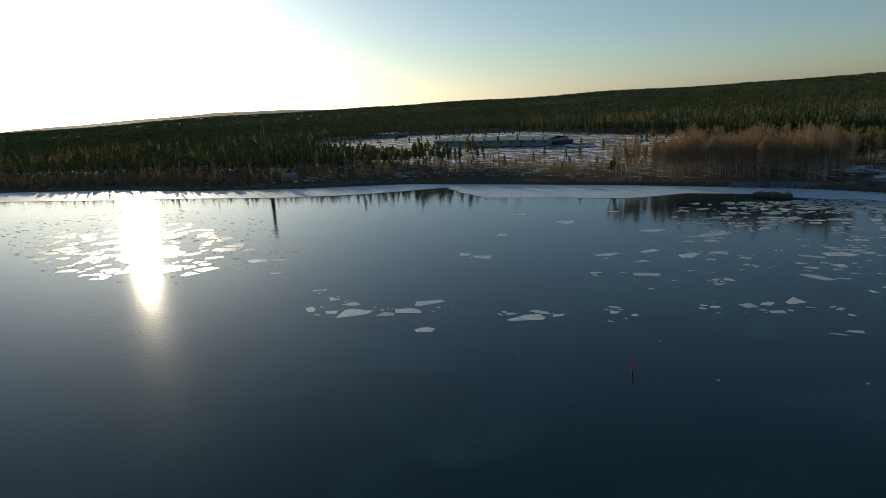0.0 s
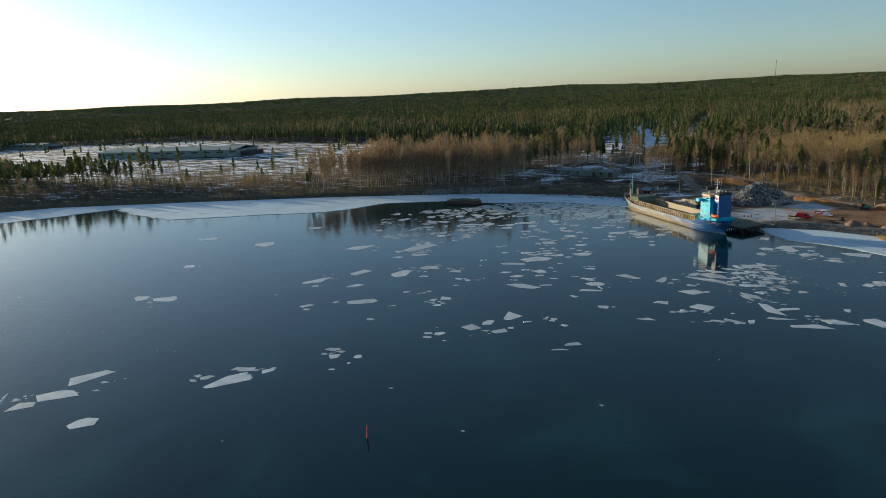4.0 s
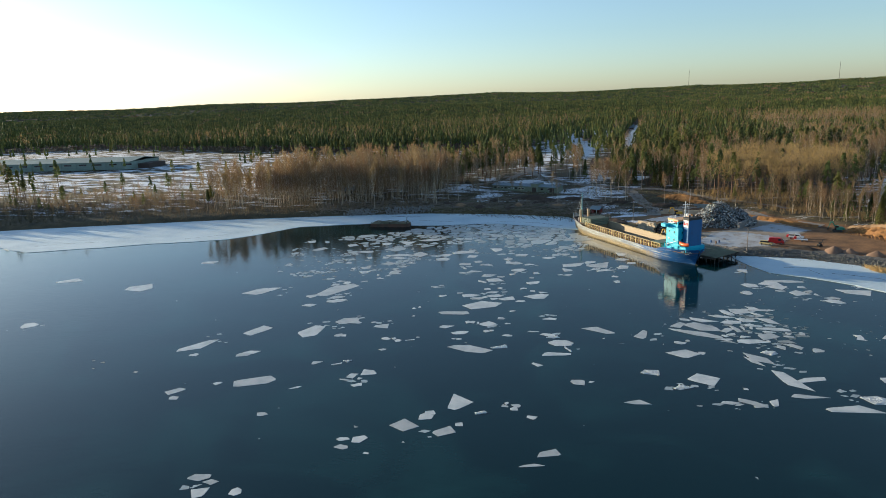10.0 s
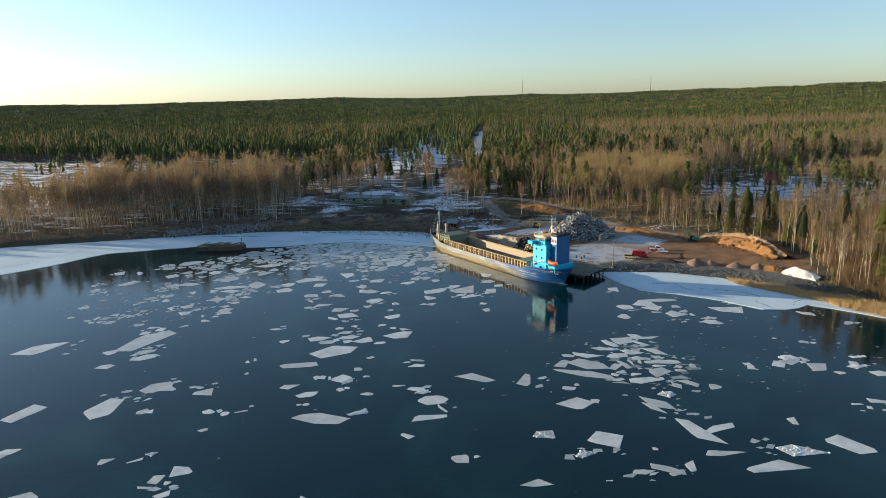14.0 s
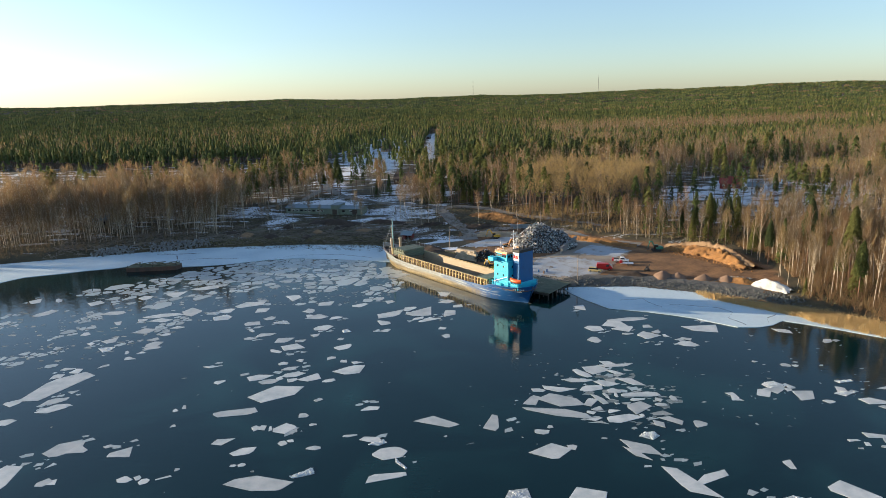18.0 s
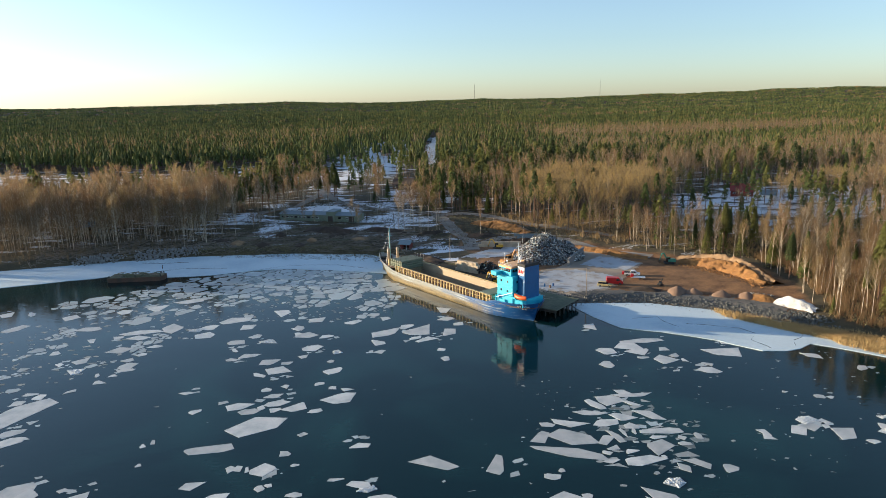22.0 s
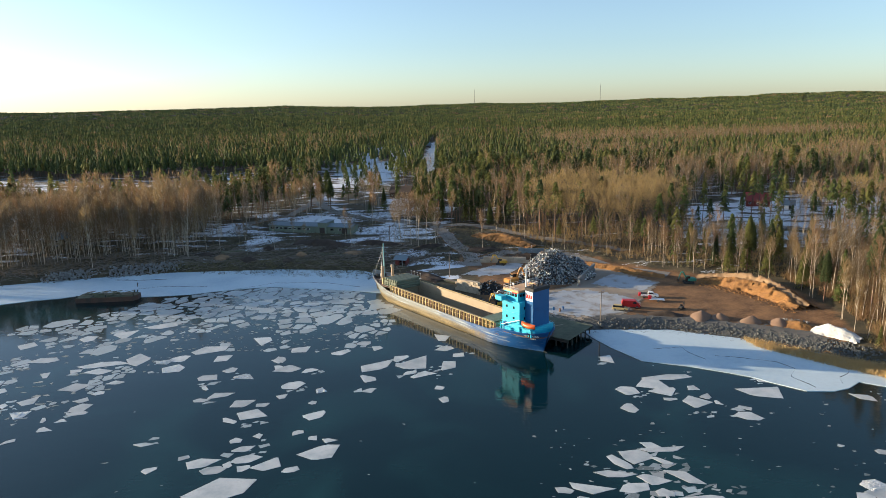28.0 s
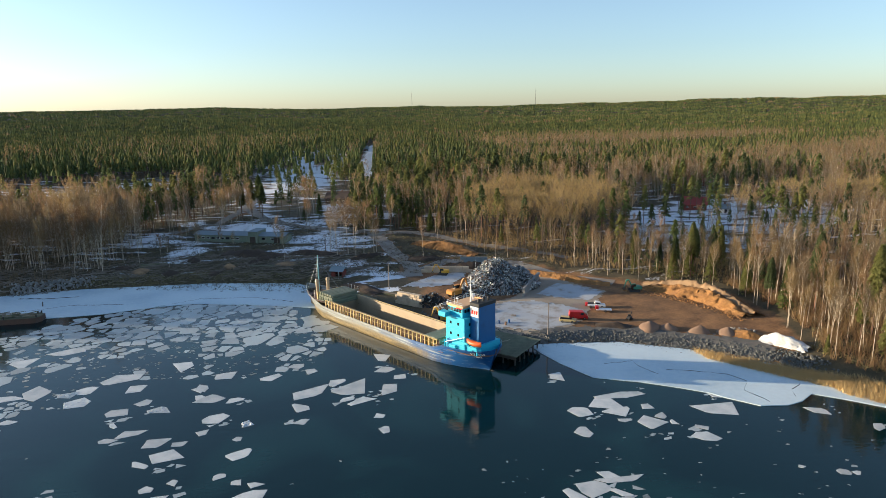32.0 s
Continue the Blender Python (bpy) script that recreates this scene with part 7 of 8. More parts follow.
for _i, (_x, _y, _t) in enumerate(((28.0, 181.0, 10), (29.6, 180.4, 40), (35.5, 177.0, -20), (12.0, 199.0, 15))):
    _p = thing("pallet", (_x, _y, height1(_x, _y) + 0.12), _t, "grey wooden pallet lying on the yard", "pallet", "pallets")
    for _k in range(6):
        part("slat", Shape().box(0, -0.5 + 0.2 * _k, 0.1, 1.2, 0.12, 0.03), M_PLANKWOOD, _p)
    for _k in range(3):
        part("bearer", Shape().box(-0.52 + 0.52 * _k, 0, 0, 0.1, 1.1, 0.1), M_PLANKWOOD, _p)
_cr = random.Random(9)
for _i in range(9):
    _x, _y = _cr.uniform(-95, -10), _cr.uniform(238, 262)
    cone("soil_heap", _x, _y, _cr.uniform(2.5, 5.0), _cr.uniform(0.8, 1.8), M_DARKSOIL if _i % 3 else M_TURNED, "low heap of dark soil on the cleared bank", 20 + _i, "soil heap")


def crack(parent, path, wide):
    """An open crack in the shore ice, showing dark water."""
    rng = random.Random(int(path[0][0] * 7))
    pts = ragged(path, 1.4, 0.25, rng)
    s = Shape()
    for i, (x, y) in enumerate(pts):
        w = wide * (0.4 + rng.random()) / 2
        s.v += [(x - w * 0.5, y - w, 0.166), (x + w * 0.5, y + w, 0.166)]
        if i:
            s.f.append((2 * i - 2, 2 * i, 2 * i + 1, 2 * i - 1))
    s.slot = [0] * len(s.f)
    part("crack", s, M_CRACK, parent)


for _path, _w in (([(50, 146), (57, 147), (58, 142), (60, 139)], 0.22), ([(63, 141), (70, 139), (75, 137), (77, 133)], 0.25), ([(77, 133), (74, 129), (76, 123)], 0.3), ([(88, 131), (84, 128), (82.5, 124.5)], 0.3)):
    crack(bpy.data.objects["shore_ice_east"], _path, _w)
for _path, _w in (([(-116, 222), (-107, 221), (-98, 222)], 0.8), ([(-70, 206), (-58, 214), (-40, 213), (-28, 207)], 0.3), ([(-110, 206), (-96, 212), (-80, 211)], 0.3), ([(-190, 156), (-176, 168), (-168, 180)], 0.4), ([(-250, 132), (-240, 140), (-222, 146)], 0.4)):
    crack(bpy.data.objects["shore_ice_west"], _path, _w)


# ---- trees ----
def strokes(pairs, width, rng):
    """Thin triangles from a to b."""
    a, b = pairs
    side = rng.normal(size=a.shape)
    side /= np.linalg.norm(side, axis=1, keepdims=True)
    return np.stack([a - side * width / 2, a + side * width / 2, b], 1)


def tube(points, radii, n):
    """A tapered tube as triangles."""
    pts = np.asarray(points, float)
    ring = np.stack([np.cos(np.arange(n) * 2 * np.pi / n), np.sin(np.arange(n) * 2 * np.pi / n), np.zeros(n)], 1)
    tris = []
    for a, b, ra, rb in zip(pts[:-1], pts[1:], radii[:-1], radii[1:]):
        p, q = a + ring * ra, b + ring * rb
        for i in range(n):
            j = (i + 1) % n
            tris += [(p[i], p[j], q[j]), (p[i], q[j], q[i])]
    return np.array(tris)


def birch(rng, tall, twigs, sides=6, limbs=11, thick=1.0, wide=1.0, low=0.30, split=False):
    """Trunk triangles and twig triangles of a bare birch."""
    lean = rng.normal(size=2) * 0.03 * tall
    curve = lambda h: np.array([lean[0] * (h / tall) ** 1.5, lean[1] * (h / tall) ** 1.5, h])
    hs = np.array([0, 0.3, 0.65, 1.0]) * tall
    wood = [tube([curve(h) for h in hs], np.array([0.115, 0.09, 0.055, 0.010]) * tall / 22 * thick, sides)]
    starts, ends = [], []
    for i in range(limbs):
        h = tall * (low + (0.90 - low) * (i + rng.random()) / limbs)
        turn, rise = rng.uniform(0, 6.28), rng.uniform(1.5, 3.0)
        far = tall * (0.03 + 0.105 * max(0.0, 1 - (h / tall - 0.30) / 0.70) ** 0.8) * wide * rng.uniform(0.7, 1.2)
        base, out = curve(h), np.array([np.cos(turn), np.sin(turn), rise])
        tip = base + out * far
        tip[2] = min(tip[2], tall * 1.01)
        wood.append(tube([base, tip], [0.05 * tall / 22 * thick, 0.012], 3)[::1 if twigs > 300 else 3])
        k = max(2, twigs // limbs)
        s = base + (tip - base) * rng.uniform(0.15, 1, (k, 1))
        d = rng.normal(size=(k, 3)) * (0.75, 0.75, 0.35) + out * 0.3 + (0, 0, 0.55)
        starts.append(s)
        ends.append(s + d / np.linalg.norm(d, axis=1, keepdims=True) * rng.uniform(0.9, 2.6, (k, 1)) * tall / 22)
    twig = strokes((np.concatenate(starts), np.concatenate(ends)), rng.uniform(0.045, 0.09, (sum(map(len, starts)), 1)) * (1 + 150 / max(twigs, 40)), rng)
    return (wood if split else np.concatenate(wood)), twig


def conifer(rng, tall, tufts, spread, low, sides=6, size=1.0):
    """Trunk triangles and needle-tuft triangles: low is where the crown begins, as a share of the height."""
    wood = tube([(0, 0, 0), (0, 0, tall * 0.6), (0, 0, tall * 0.97)], np.array([0.2, 0.13, 0.03]) * tall / 20, sides)
    h = low + (1 - low) * rng.random(tufts) ** 0.8
    k = (1 - h) / (1 - low)
    wide = spread * np.where(low > 0.3, np.sqrt(np.clip(1 - (2 * (1 - k) - 0.75) ** 2 / 1.6, 0.04, 1)) * (0.45 + 0.55 * k), 0.06 + 0.94 * k)
    turn, r = rng.uniform(0, 6.28, tufts), wide * np.sqrt(rng.uniform(0.3, 1, tufts))
    mid = np.stack([np.cos(turn) * r, np.sin(turn) * r, h * tall], 1)
    across = np.stack([-np.sin(turn), np.cos(turn), rng.uniform(-0.35, 0.35, tufts)], 1)
    droop = np.stack([np.cos(turn) * 0.75, np.sin(turn) * 0.75, rng.uniform(-0.95, -0.25, tufts)], 1)
    w = size * rng.uniform(0.55, 1.25, (tufts, 1)) * tall / 20
    tri = np.stack([mid - droop * w * 0.7 + across * w * 0.55, mid - droop * w * 0.5 - across * w * 0.6, mid + droop * w], 1)
    return wood, tri


def crown(rng, layers, sides, spread, low, tall, at=(0.0, 0.0), full=1.0):
    """A far tree's crown: ragged skirts of boughs one over the other. full above 1 rounds the crown."""
    tris = []
    top = tall * rng.uniform(0.88, 1.06)
    for i in range(layers):
        a, b = 1 - (i / layers) * 0.92, 1 - (i + 1) / layers
        za, zb = low + (1 - low) * a, low + (1 - low) * b
        r = spread * ((i + 1) / layers) ** (0.8 / full) * (1 if i < layers - 1 or full <= 1 else 0.8)
        ang = 2 * np.pi * (np.arange(sides) + rng.uniform(-0.3, 0.3, sides)) / sides + rng.uniform(0, 6.28)
        rad = r * rng.uniform(0.62, 1.18, sides)
        ring = np.stack([at[0] + np.cos(ang) * rad, at[1] + np.sin(ang) * rad, top * (zb + rng.uniform(-0.035, 0.035, sides))], 1)
        tip = np.array([at[0] + rng.uniform(-0.12, 0.12) * r, at[1] + rng.uniform(-0.12, 0.12) * r, top * min(1.0, za + 0.02)])
        for k in range(sides):
            tris.append((tip, ring[k], ring[(k + 1) % sides]))
    return np.array(tris)


def soup(name, tris, mat):
    me = joined(name, tris.reshape(-1, 3), np.arange(3 * len(tris)).reshape(-1, 3), np.zeros(len(tris)), [mat])
    return me


WILLOWS = np.array([(178, 276), (215, 270), (240, 290), (236, 312), (186, 300)], float)


def zone_species(x, y, rng):
    """Which trees grow where: 0 none, 1 birch, 2 pine, 3 spruce, 4 young bush; and their heights."""
    d = shore_distance(x, y)
    kind = np.full(x.shape, 2)
    mixn = rolling(x * 2.3 + 40, y * 2.3) + 0.6 * rolling(x * 7.0, y * 7.0 + 90)
    r = rng.random(x.shape)
    kind[r < 0.04 + 0.08 * (mixn > 0.3)] = 1
    east = (x > 20) & (y < 330 + 0.6 * x)
    kind[east & (r < 0.80 - 0.35 * (mixn > 0.5))] = 1
    far_east = (x > 60) & (y >= 330 + 0.6 * x) & (y < 900) & (mixn > 0.25)
    kind[far_east & (r < 0.45)] = 1
    bands = np.sin(y / 61 + 1.6 * np.sin(x / 170 + 0.5)) + 0.7 * np.sin(x / 240 + y / 130) + rng.normal(size=x.shape) * 0.25
    kind[(y > 330 + 0.5 * np.abs(x)) & (x > 30) & (bands > 0.85) & (r < 0.75)] = 1
    remote = (np.hypot(x, y) > 1080) & (kind == 1) & (np.mod(r * 97.0, 1.0) < 0.72)
    kind[remote] = 2
    near = (d < 85) & (x < -90) & (x > -222)
    kind[near] = 1
    strip = (d < 75) & (x <= -222)
    kind[strip] = np.where(r[strip] < 0.80, 4, np.where(r[strip] < 0.93, 1, 2))
    front = (x > 60) & (y < 300) & (d < 120)
    kind[front] = np.where(r[front] < 0.84, 1, np.where(r[front] < 0.94, 3, 2))
    behind = (x > -110) & (x < 20) & (y > 300) & (y < 430)
    kind[behind] = np.where(r[behind] < 0.38, 1, 2)
    pines = inside(PINEWOOD, x, y)
    kind[pines] = np.where(r[pines] < 0.04, 1, 2)
    tall = np.where(kind == 1, rng.uniform(15, 24, x.shape), np.where(kind == 2, rng.uniform(12, 23, x.shape), rng.uniform(8, 17, x.shape)))
    tall = np.where(kind == 4, rng.uniform(4, 10, x.shape), tall)
    tall = np.where(strip & (kind != 4), tall * 0.7, tall)
    clump = np.sin(x * 0.16 + 2 * np.sin(y * 0.09)) * np.sin(y * 0.13 + 1) + 0.4 * np.sin(x * 0.37 + y * 0.29)
    tall = tall * np.where(d < 300, 0.86 + 0.18 * clump + 0.12 * rng.random(x.shape), 1.0)
    tall = np.where((x > 95) & (y < 230) & (d < 70) & (kind == 1), tall * 0.95, tall)
    tall = np.where((x > 55) & (x < 165) & (y < 275) & (y > 190) & (kind == 1), tall * 0.70, tall)
    tall = np.where(near & (kind == 1), tall * 1.1, tall)
    none = (from_line(ROADS[0][0][4:], x, y) < 6) | (from_line(LANE, x, y) < 6)
    for cx, cy, w in ((2, 345, 7), (1, 410, 9), (-88, 440, 18), (-24, 372, 10), (-33, 324, 8), (-26, 396, 9), (-52, 520, 25), (-84, 396, 9)):
        none |= np.hypot(x - cx, y - cy) < w
    none |= (d < 17) & (x < -20) & (x > -222) & (r < 0.97)
    none |= (d < 11) & (x <= -222)
    none |= (d < 6) | inside(YARD, x, y) | on_road(x, y, 2.5)
    none |= (x > 88) & (x < 172) & (y > 232) & (y < 275) & (r < 0.62)
    none |= near & (clump < -0.55)
    none |= inside(FIELD, x, y) & (r < 0.985)
    kind[inside(CLEARING, x, y)] = 1
    none |= inside(CLEARING, x, y) & (r < np.where(x < -58, 0.62, 0.92))
    none |= (x > -60 - 0.16 * (y - 340)) & (x < -14) & (y > 318) & (y < 445) & (r < 0.90)
    none |= (inside(VILLAGE, x, y)) & (r < 0.70)
    none |= inside(GARDENS, x, y) & (r < 0.92)
    none |= (x > -86) & (x < -34) & (y > 272) & (y < 305)
    none |= (x > 28) & (x < 112) & (y < 208 - 0.25 * (x - 28)) & (d < 58) & (x < 99)
    none |= (x > -440) & (x < -380) & (y > 40) & (y < 100) & (r < 0.5)
    bushy = (inside(WILLOWS, x, y) & (r < 0.88)) | ((np.hypot(x - 162, y - 283) < 7))
    kind[bushy], tall[bushy] = 5, rng.uniform(13, 18, bushy.sum())
    none &= ~bushy
    aspen = inside(ASPENS, x, y) & (r < 0.72) & ~on_road(x, y, 2.5)
    kind[aspen], tall[aspen] = 5, rng.uniform(16, 22, aspen.sum())
    none &= ~aspen
    kind[none] = 0
    return kind, tall


def spots(lo, hi, spacing, seed):
    """Jittered places in the ring between two distances that the camera can see."""
    rng = np.random.default_rng(seed)
    g = np.arange(-hi, hi, spacing)
    x, y = np.meshgrid(g, g)
    x = (x + rng.uniform(-0.48, 0.48, x.shape) * spacing).ravel()
    y = (y + rng.uniform(-0.48, 0.48, y.shape) * spacing).ravel()
    far, side = np.hypot(x, y), np.degrees(np.arctan2(-x, y))
    keep = (far >= lo) & (far < hi) & (side > -46) & (side < 98) & (shore_distance(x, y) > 5)
    return x[keep], y[keep], rng


def planted(name, label, groups):
    """One joined wood out of tree patterns: groups of (patterns, x, y, scale, width), each pattern a list of (triangles, material slot)."""
    verts, slots = [], []
    rng = np.random.default_rng(3)
    for patterns, x, y, s, wide in groups:
        which = rng.integers(0, len(patterns), len(x))
        z = height(x, y) - 0.2
        turn = rng.uniform(0, 6.28, len(x))
        tone = rng.integers(0, 3, len(x))
        for k, pattern in enumerate(patterns):
            sel = np.where(which == k)[0]
            if not len(sel):
                continue
            c, sn = np.cos(turn[sel])[:, None], np.sin(turn[sel])[:, None]
            for tris, slot in pattern:
                p = tris.reshape(-1, 3)
                q = np.empty((len(sel), len(p), 3), np.float32)
                w = (s[sel] * wide[sel])[:, None]
                q[..., 0] = (c * p[:, 0] - sn * p[:, 1]) * w + x[sel][:, None]
                q[..., 1] = (sn * p[:, 0] + c * p[:, 1]) * w + y[sel][:, None]
                q[..., 2] = p[:, 2] * s[sel][:, None] + z[sel][:, None]
                verts.append(q.reshape(-1, 3))
                n = len(tris)
                slots.append(np.repeat((slot + tone[sel]) if slot >= 0 else np.full(len(sel), 6 - slot - 1), n))
    verts, slots = np.concatenate(verts), np.concatenate(slots)
    faces = np.arange(len(verts)).reshape(-1, 3)
    ob = new(name, joined(name, verts, faces, slots, M_TWIG + M_PINE + [M_BIRCH_BARK, M_PINE_BARK, M_DARK_BARK, M_WILLOW]))
    tagged(ob, label, "woods", kind="stuff")
    print(name, len(faces))


def patterns_of(seed, count, birch_twigs, tufts, sides, limbs, width=1.0, simple=False, cell=0.0, low=0.30):
    """Patterns of unit trees (20 m): slots 0-2 twigs, 3-5 needles, -1 birch bark, -2 pine bark, -3 dark bark."""
    rng = np.random.default_rng(seed)
    b, p, s, y, w = [], [], [], [], []
    for _ in range(count):
        wood, twig = birch(rng, 20, birch_twigs, sides, limbs, width, 1.0, low)
        if simple:
            wood = strokes((np.array([[0, 0, 0], [0, 0, 0.0]]), np.array([[0, 0, 19], [0.3, 0.3, 18.0]])), np.full((2, 1), 0.15 * width), rng)
        if cell:
            twig = np.concatenate([crown(rng, 1, 5, 0.28 * cell, 0.55, 18, cell * (np.array(q) + rng.uniform(-0.12, 0.12, 2)), 1.6) for q in ((-0.25, -0.25), (0.25, -0.25), (-0.25, 0.25), (0.25, 0.25))])
        b.append([(twig, 0), (wood, -1)])
        wood, tri = conifer(rng, 20, tufts, 2.5, 0.48, sides, 1.5 * (60 / tufts) ** 0.45)
        if simple:
            wood = strokes((np.array([[0, 0, 0.0]]), np.array([[0, 0, 15.0]])), np.full((1, 1), 0.32), rng)
            tri = crown(rng, 2, 6, 2.35, 0.50, 19, (0, 0), 2.6)
        if cell:
            tri = np.concatenate([crown(rng, 1, 5 if cell < 15 else 6, 0.30 * cell, 0.62, 18, cell * (np.array(q) + rng.uniform(-0.12, 0.12, 2)), 2.0) for q in ((-0.25, -0.25), (0.25, -0.25), (-0.25, 0.25), (0.25, 0.25))])
        p.append([(tri, 3), (wood, -2)])
        wood, tri = conifer(rng, 20, int(tufts * 1.3), 3.3, 0.06, sides, 1.4 * (60 / tufts) ** 0.45)
        if simple:
            tri = crown(rng, 5, 6, 3.0, 0.06, 20)
        s.append([(tri, 3), (wood[:6], -2)])
        wood, twig = birch(rng, 20, int(birch_twigs * 1.5), 3, max(4, limbs), 1.2, 1.0, 0.12)
        if simple:
            twig = np.concatenate([twig[::2], crown(rng, 2, 6, 3.0, 0.10, 19, (0, 0), 2.0)])
        y.append([(twig, 0), (wood, -3)])
        wood, twig = birch(rng, 20, int(birch_twigs * 2.2), 3, limbs + 6, 1.2, 2.3)
        w.append([(twig, -4), (wood, -3)])
    return {1: b, 2: p, 3: s, 4: y, 5: w}


def wood(name, label, x, y, kind, tall, pats, wide=1.0):
    groups = []
    for k in (1, 2, 3, 4, 5):
        sel = kind == k
        groups.append((pats[k], x[sel], y[sel], tall[sel] / 20, np.full(sel.sum(), wide * (1.9 if k == 4 else 1.0))))
    planted(name, label, groups)


# the nearest trees stand singly
_x, _y, _r = spots(90, 470, 4.5, 21)
_kind, _tall = zone_species(_x, _y, _r)
_d = shore_distance(_x, _y)
_close = ((_d < 62) & (_x > 55) & (_x < 190)) | (inside(CLEARING, _x, _y)) | ((_d < 30) & (_x > -250) & (_x < -95))
_single = np.where(_close & (_kind > 0) & (_kind < 4))[0]
_single = _single[np.argsort(np.hypot(_x[_single], _y[_single]))][:290]
_rng2 = np.random.default_rng(8)
SINGLE = {}
for _k, _name, _label, _cat in ((1, "birch", "tall bare birch with white trunk and brown twigs", "birch tree"), (2, "pine", "slender pine with olive crown on bare trunk", "pine tree"), (3, "spruce", "dark green spruce with branches to the ground", "spruce tree")):
    SINGLE[_k] = []
    for _v in range(6 if _k == 1 else 3):
        if _k == 1:
            _wood, _crown = birch(_rng2, 20, 620, 7, 20, 0.85, 1.0, 0.44, True)
            _limbs, _wood = soup("bough", np.concatenate(_wood[1:]), M_BIRCH_BARK), _wood[0]
            _mats = (M_BIRCH_BARK, M_TWIG[_v % 3])
        else:
            _wood, _crown = conifer(_rng2, 20, 950, 2.5 if _k == 2 else 3.2, 0.42 if _k == 2 else 0.05, 7, 0.68)
            _mats, _limbs = (M_PINE_BARK, M_PINE[_v % 3]), None
        SINGLE[_k].append((soup("trunk", _wood, _mats[0]), soup("crown", _crown, _mats[1]), _limbs, _name, _label, _cat))
def stand(pattern, x, y, turn, wide, tall):
    """One tree of its own: trunk, boughs and crown."""
    trunk, top, limbs, name, label, category = pattern
    root = thing(name, (x, y, height1(x, y) - 0.15), turn, label, category, name + " trees of the bank")
    root.scale = (wide, wide, tall)
    part("trunk", trunk, None, root)
    tagged(part("crown", top, None, root), kind="stuff")
    if limbs:
        tagged(part("bough", limbs, None, root), kind="stuff")


for _i in _single:
    _of = SINGLE[int(_kind[_i])]
    stand(_of[int(_r.integers(0, len(_of)))], _x[_i], _y[_i], float(_r.uniform(0, 360)), _tall[_i] / 20, _tall[_i] / 20)
for _i, (_px, _py, _h) in enumerate(((94.5, 206.6, 13), (98.6, 203.9, 12), (106.7, 205.2, 15), (111.2, 192.3, 13), (114, 213.5, 14), (91, 210, 11), (103, 214, 12), (119, 201, 10), (160, 369, 15), (168, 352, 13), (186, 352, 13), (200, 360, 14), (22, 296, 9), (15, 301, 8), (37, 308, 10), (71, 272, 11), (87, 312, 12), (92.5, 203, 12), (102, 197, 13), (106, 184, 12), (84, 214, 8), (48, 262, 8), (100.4, 140.5, 5))):
    stand(SINGLE[2 if _i in (0, 2) else 3][1 if _i > 11 else _i % 3], _px, _py, 47.0 * _i, _h / 20 * 1.15, _h / 20)
for _i, (_px, _py, _h) in enumerate(((-17, 257, 21), (-13, 259, 22), (-10, 256, 19), (-15, 263, 20), (-7, 260, 21), (-3, 258, 17), (-20, 260, 18), (-36, 329, 22), (-33, 333, 21), (-39, 327, 19), (-2, 262, 15), (-11, 265, 20))):
    stand(SINGLE[1][_i % 6], _px, _py, 31.0 * _i, _h / 20 * 1.5, _h / 20)
for _i, (_px, _py, _h) in enumerate(((-60, 344, 17), (-66, 348, 19), (-72, 351, 18), (-63, 354, 20), (-70, 343, 16), (-37, 331, 11), (-31, 341, 12), (-5, 303, 14), (-9, 308, 13), (0, 307, 12), (11, 303, 12), (14, 306, 10), (22, 296, 11), (26, 295, 12), (30, 297, 12), (-92, 352, 17), (-97, 347, 16), (-102, 356, 18))):
    stand(SINGLE[2 if _i < 5 or _i > 14 else 3][_i % 3], _px, _py, 53.0 * _i, _h / 20 * 1.35, _h / 20)
_rest = np.ones(len(_x), bool)
_rest[_single] = False
_rest &= _kind > 0
wood("near_woods", "bare brown birches mixed with green pines", _x[_rest], _y[_rest], _kind[_rest], _tall[_rest], patterns_of(1, 8, 190, 90, 4, 11, 0.72))
_x, _y, _r = spots(200, 420, 3.7, 27)
_kind, _tall = zone_species(_x, _y, _r)
_d = shore_distance(_x, _y)
_grove = (_x > -215) & (_x < -70) & (_d < 110) & (_kind == 1) & ~inside(CLEARING, _x, _y)
wood("birch_grove", "close stand of bare grey-brown birches", _x[_grove], _y[_grove], _kind[_grove], _tall[_grove], patterns_of(4, 8, 330, 30, 3, 13, 0.8, False, 0.0, 0.18))

_pats = patterns_of(2, 9, 40, 40, 3, 5, 1.2, True)
for _lo, _hi, _gap in ((470, 750, 4.6), (750, 1050, 5.3)):
    _x, _y, _r = spots(_lo, _hi, _gap, 22)
    _kind, _tall = zone_species(_x, _y, _r)
    _tall = np.where(_kind == 2, 15 + 0.55 * (_tall - 15), _tall)
    wood("middle_woods", "dense pine forest with strips of bare birch", _x, _y, _kind, _tall, _pats, 1.0)
for _n, (_lo, _hi, _gap, _wide) in enumerate(((1050, 1600, 11.5, 1.0), (1600, 2500, 17.5, 1.2), (2500, 4500, 31.0, 1.7))):
    _x, _y, _r = spots(_lo, _hi, _gap, 30 + _n)
    _kind, _tall = zone_species(_x, _y, _r)
    _tall = 15.5 + 0.5 * (_tall - 15)
    wood("far_woods", "distant dark pine forest reaching the horizon", _x, _y, _kind, _tall, patterns_of(5 + _n, 9, 12, 20, 3, 4, 1.0, True, _gap / _wide), _wide)


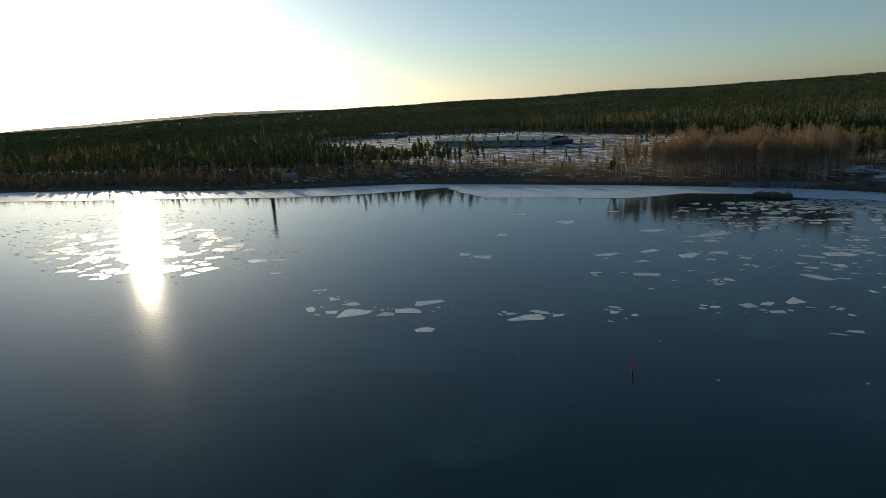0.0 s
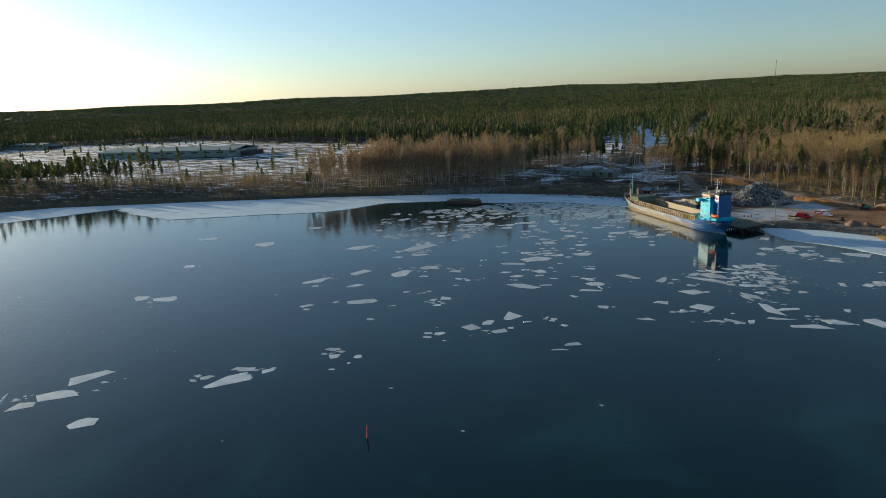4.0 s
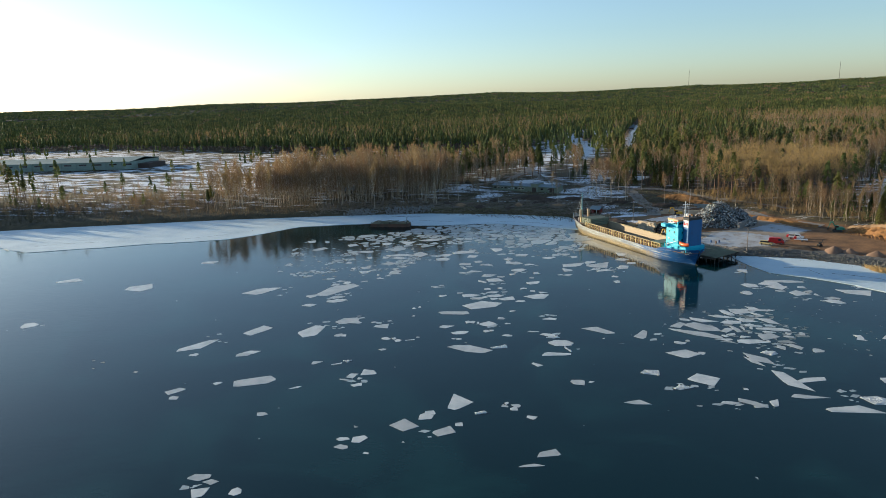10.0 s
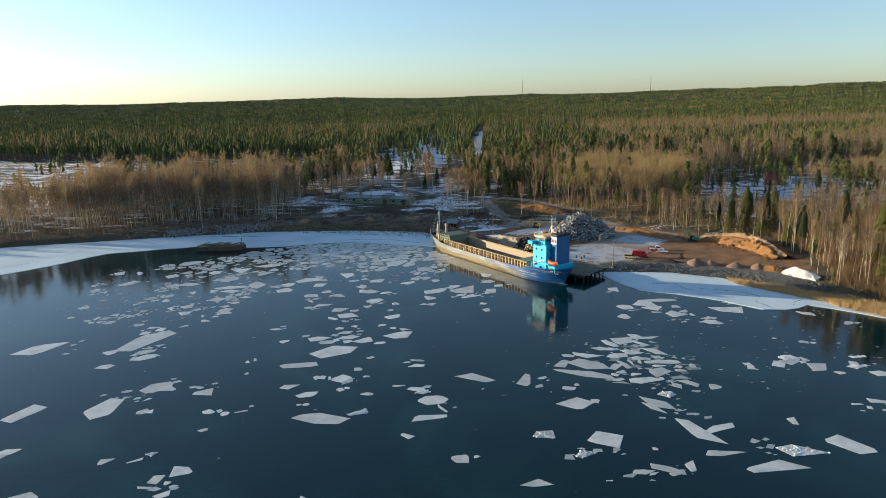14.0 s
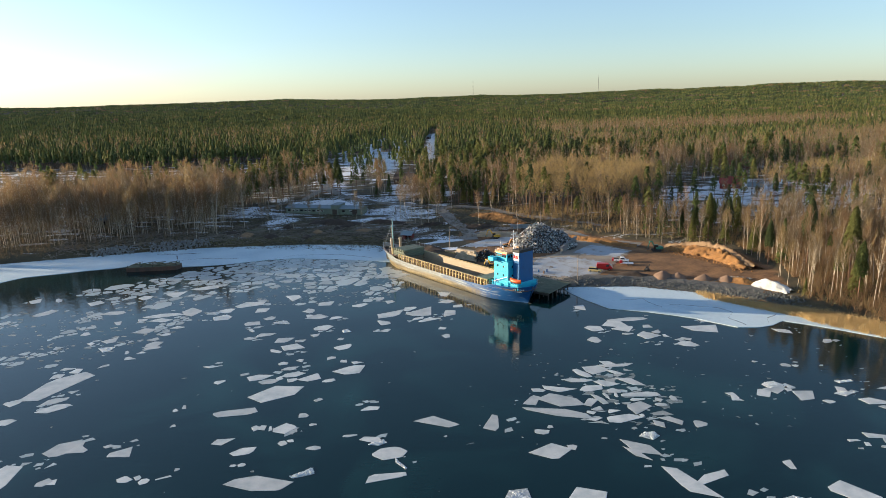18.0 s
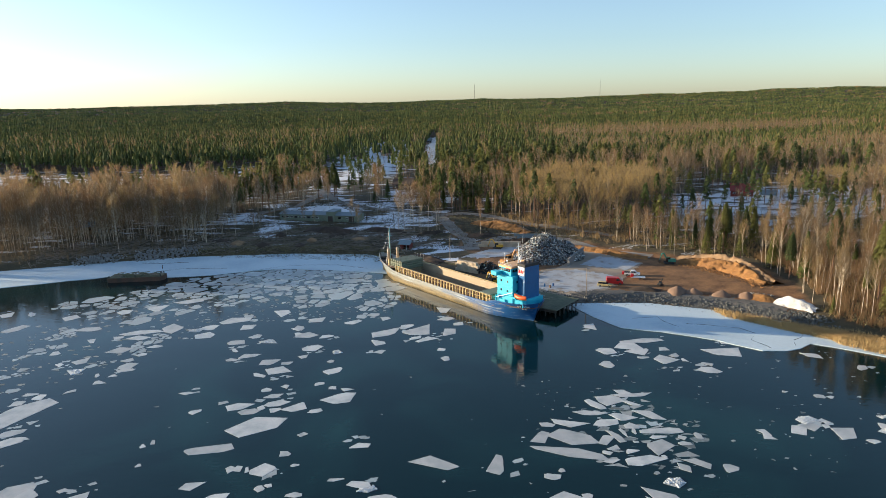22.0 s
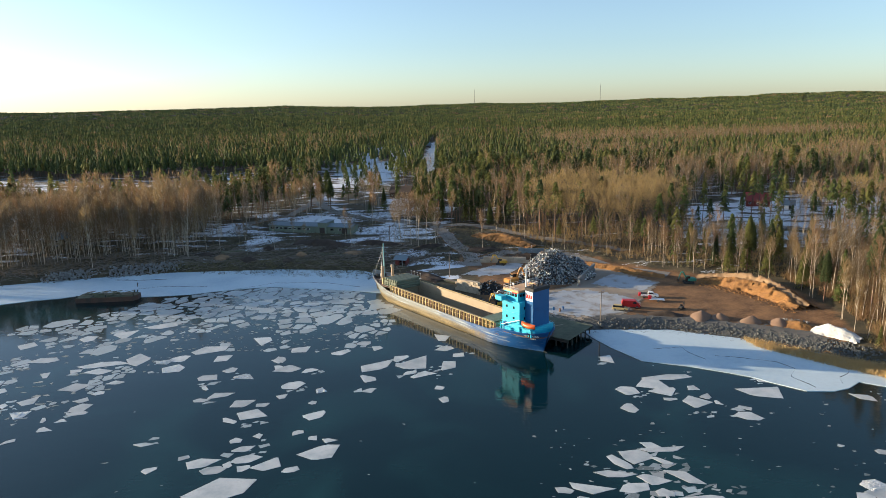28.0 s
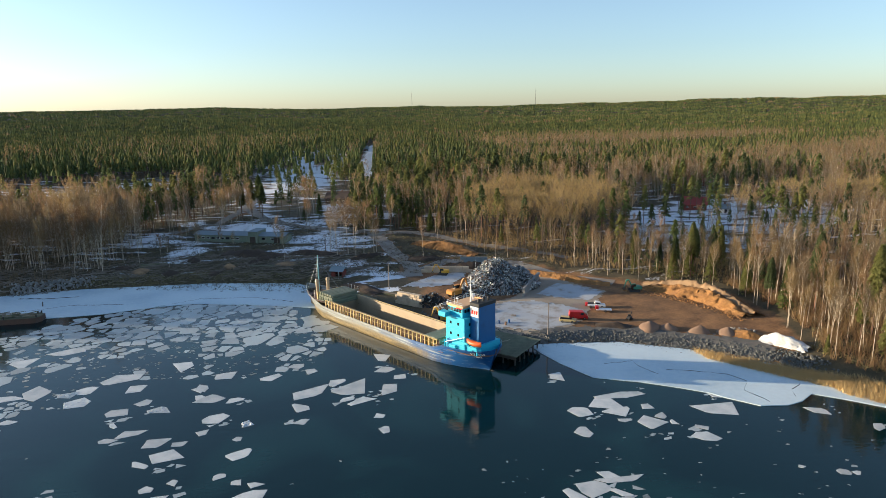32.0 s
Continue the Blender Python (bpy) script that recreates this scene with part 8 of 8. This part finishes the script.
tufts("reed_bed", np.array([(74, 151.5), (84, 143), (92, 136), (99, 129), (94, 126), (84, 136), (75, 146)], float), 1500, 1.5, M_REED, "golden dry reeds along the ice edge", 1, "reeds", 0.10)
tufts("reed_bed", np.array([(92, 136), (100, 130), (114, 116), (124, 109), (118, 103), (104, 112), (93, 124)], float), 2600, 1.7, M_REED, "golden dry reeds along the ice edge", 2, "reeds", 0.10)
tufts("dead_grass", np.array([(-100, 231), (-60, 233), (-22, 222), (-20, 226), (-30, 236), (-60, 241), (-100, 240)], float), 1500, 0.6, M_GRASS, "brown dead grass on the low bank", 3, "grass", 0.10, 6, 0.5)
tufts("dead_grass", np.array([(98, 145), (106, 150), (112, 175), (106, 195), (90, 205), (70, 215), (130, 230), (160, 180), (130, 120), (104, 130)], float), 5200, 0.8, M_GRASS, "brown dead grass below the birches", 4, "grass", 0.12, 6, 0.5)
tufts("undergrowth", np.array([(98, 140), (104, 150), (110, 180), (100, 205), (62, 222), (40, 252), (24, 285), (60, 300), (130, 280), (200, 220), (200, 110), (120, 110)], float), 6500, 3.0, M_TWIG[2], "bare brown undergrowth below the birches", 5, "undergrowth", 0.11, 7, 0.22)
tufts("undergrowth", np.array([(99, 138), (104, 148), (108, 170), (106, 196), (118, 206), (190, 205), (205, 110), (125, 104), (108, 122)], float), 6000, 3.2, M_TWIG[1], "russet-brown thicket below the birches", 11, "undergrowth", 0.12, 8, 0.22)
tufts("undergrowth", np.array([(-260, 178), (-197, 206), (-110, 234), (-95, 262), (-110, 330), (-200, 320), (-300, 240)], float), 3600, 3.0, M_TWIG[0], "bare brown undergrowth below the birches", 6, "undergrowth", 0.10, 7, 0.22)
tufts("scrub", CLEARING, 3600, 1.1, M_BRUSH, "low dark scrub and felled twigs on the clearing", 8, "scrub", 0.12, 7, 0.7)
tufts("dead_grass", CLEARING, 3000, 0.5, M_GRASS, "brown dead grass on the cleared slope", 9, "grass", 0.12, 6, 0.6)
tufts("undergrowth", np.array([(-700, -80), (-586, -8), (-494, 32), (-414, 85), (-352, 143), (-270, 180), (-300, 230), (-400, 190), (-520, 120), (-700, 20)], float), 3600, 3.4, M_BRUSH, "dark thicket along the far bank", 7, "undergrowth", 0.12, 8, 0.25)

# stones of the bank, one by one
STONES = thing("stone_bank", (0, 0, 0), 0, "bank of dark angular quarry stones at the water", "stone bank", kind="structure")
_rng3 = random.Random(77)
_shapes = [stone(_rng3, 1.0).mesh("stone", M_STONE) for _ in range(9)]
_edge = ragged([(37, 161.3), (58, 160.6), (75, 152.6), (90, 141.2), (94, 137.5)], 0.45, 0.0, _rng3)
for _i in range(300):
    _x, _y = _edge[int(len(_edge) * (_i + _rng3.random()) / 300) % len(_edge)]
    _x, _y = _x + _rng3.uniform(-0.6, 2.2), _y + _rng3.uniform(-0.8, 2.4)
    _o = part("stone", _rng3.choice(_shapes), None, STONES)
    _k = _rng3.uniform(0.45, 1.0)
    _o.matrix_local = Matrix.LocRotScale((_x, _y, max(0.05, height1(_x, _y)) + 0.12), Euler((_rng3.uniform(-0.5, 0.5), _rng3.uniform(-0.5, 0.5), _rng3.uniform(0, 6.2))), (_k, _k, _k))
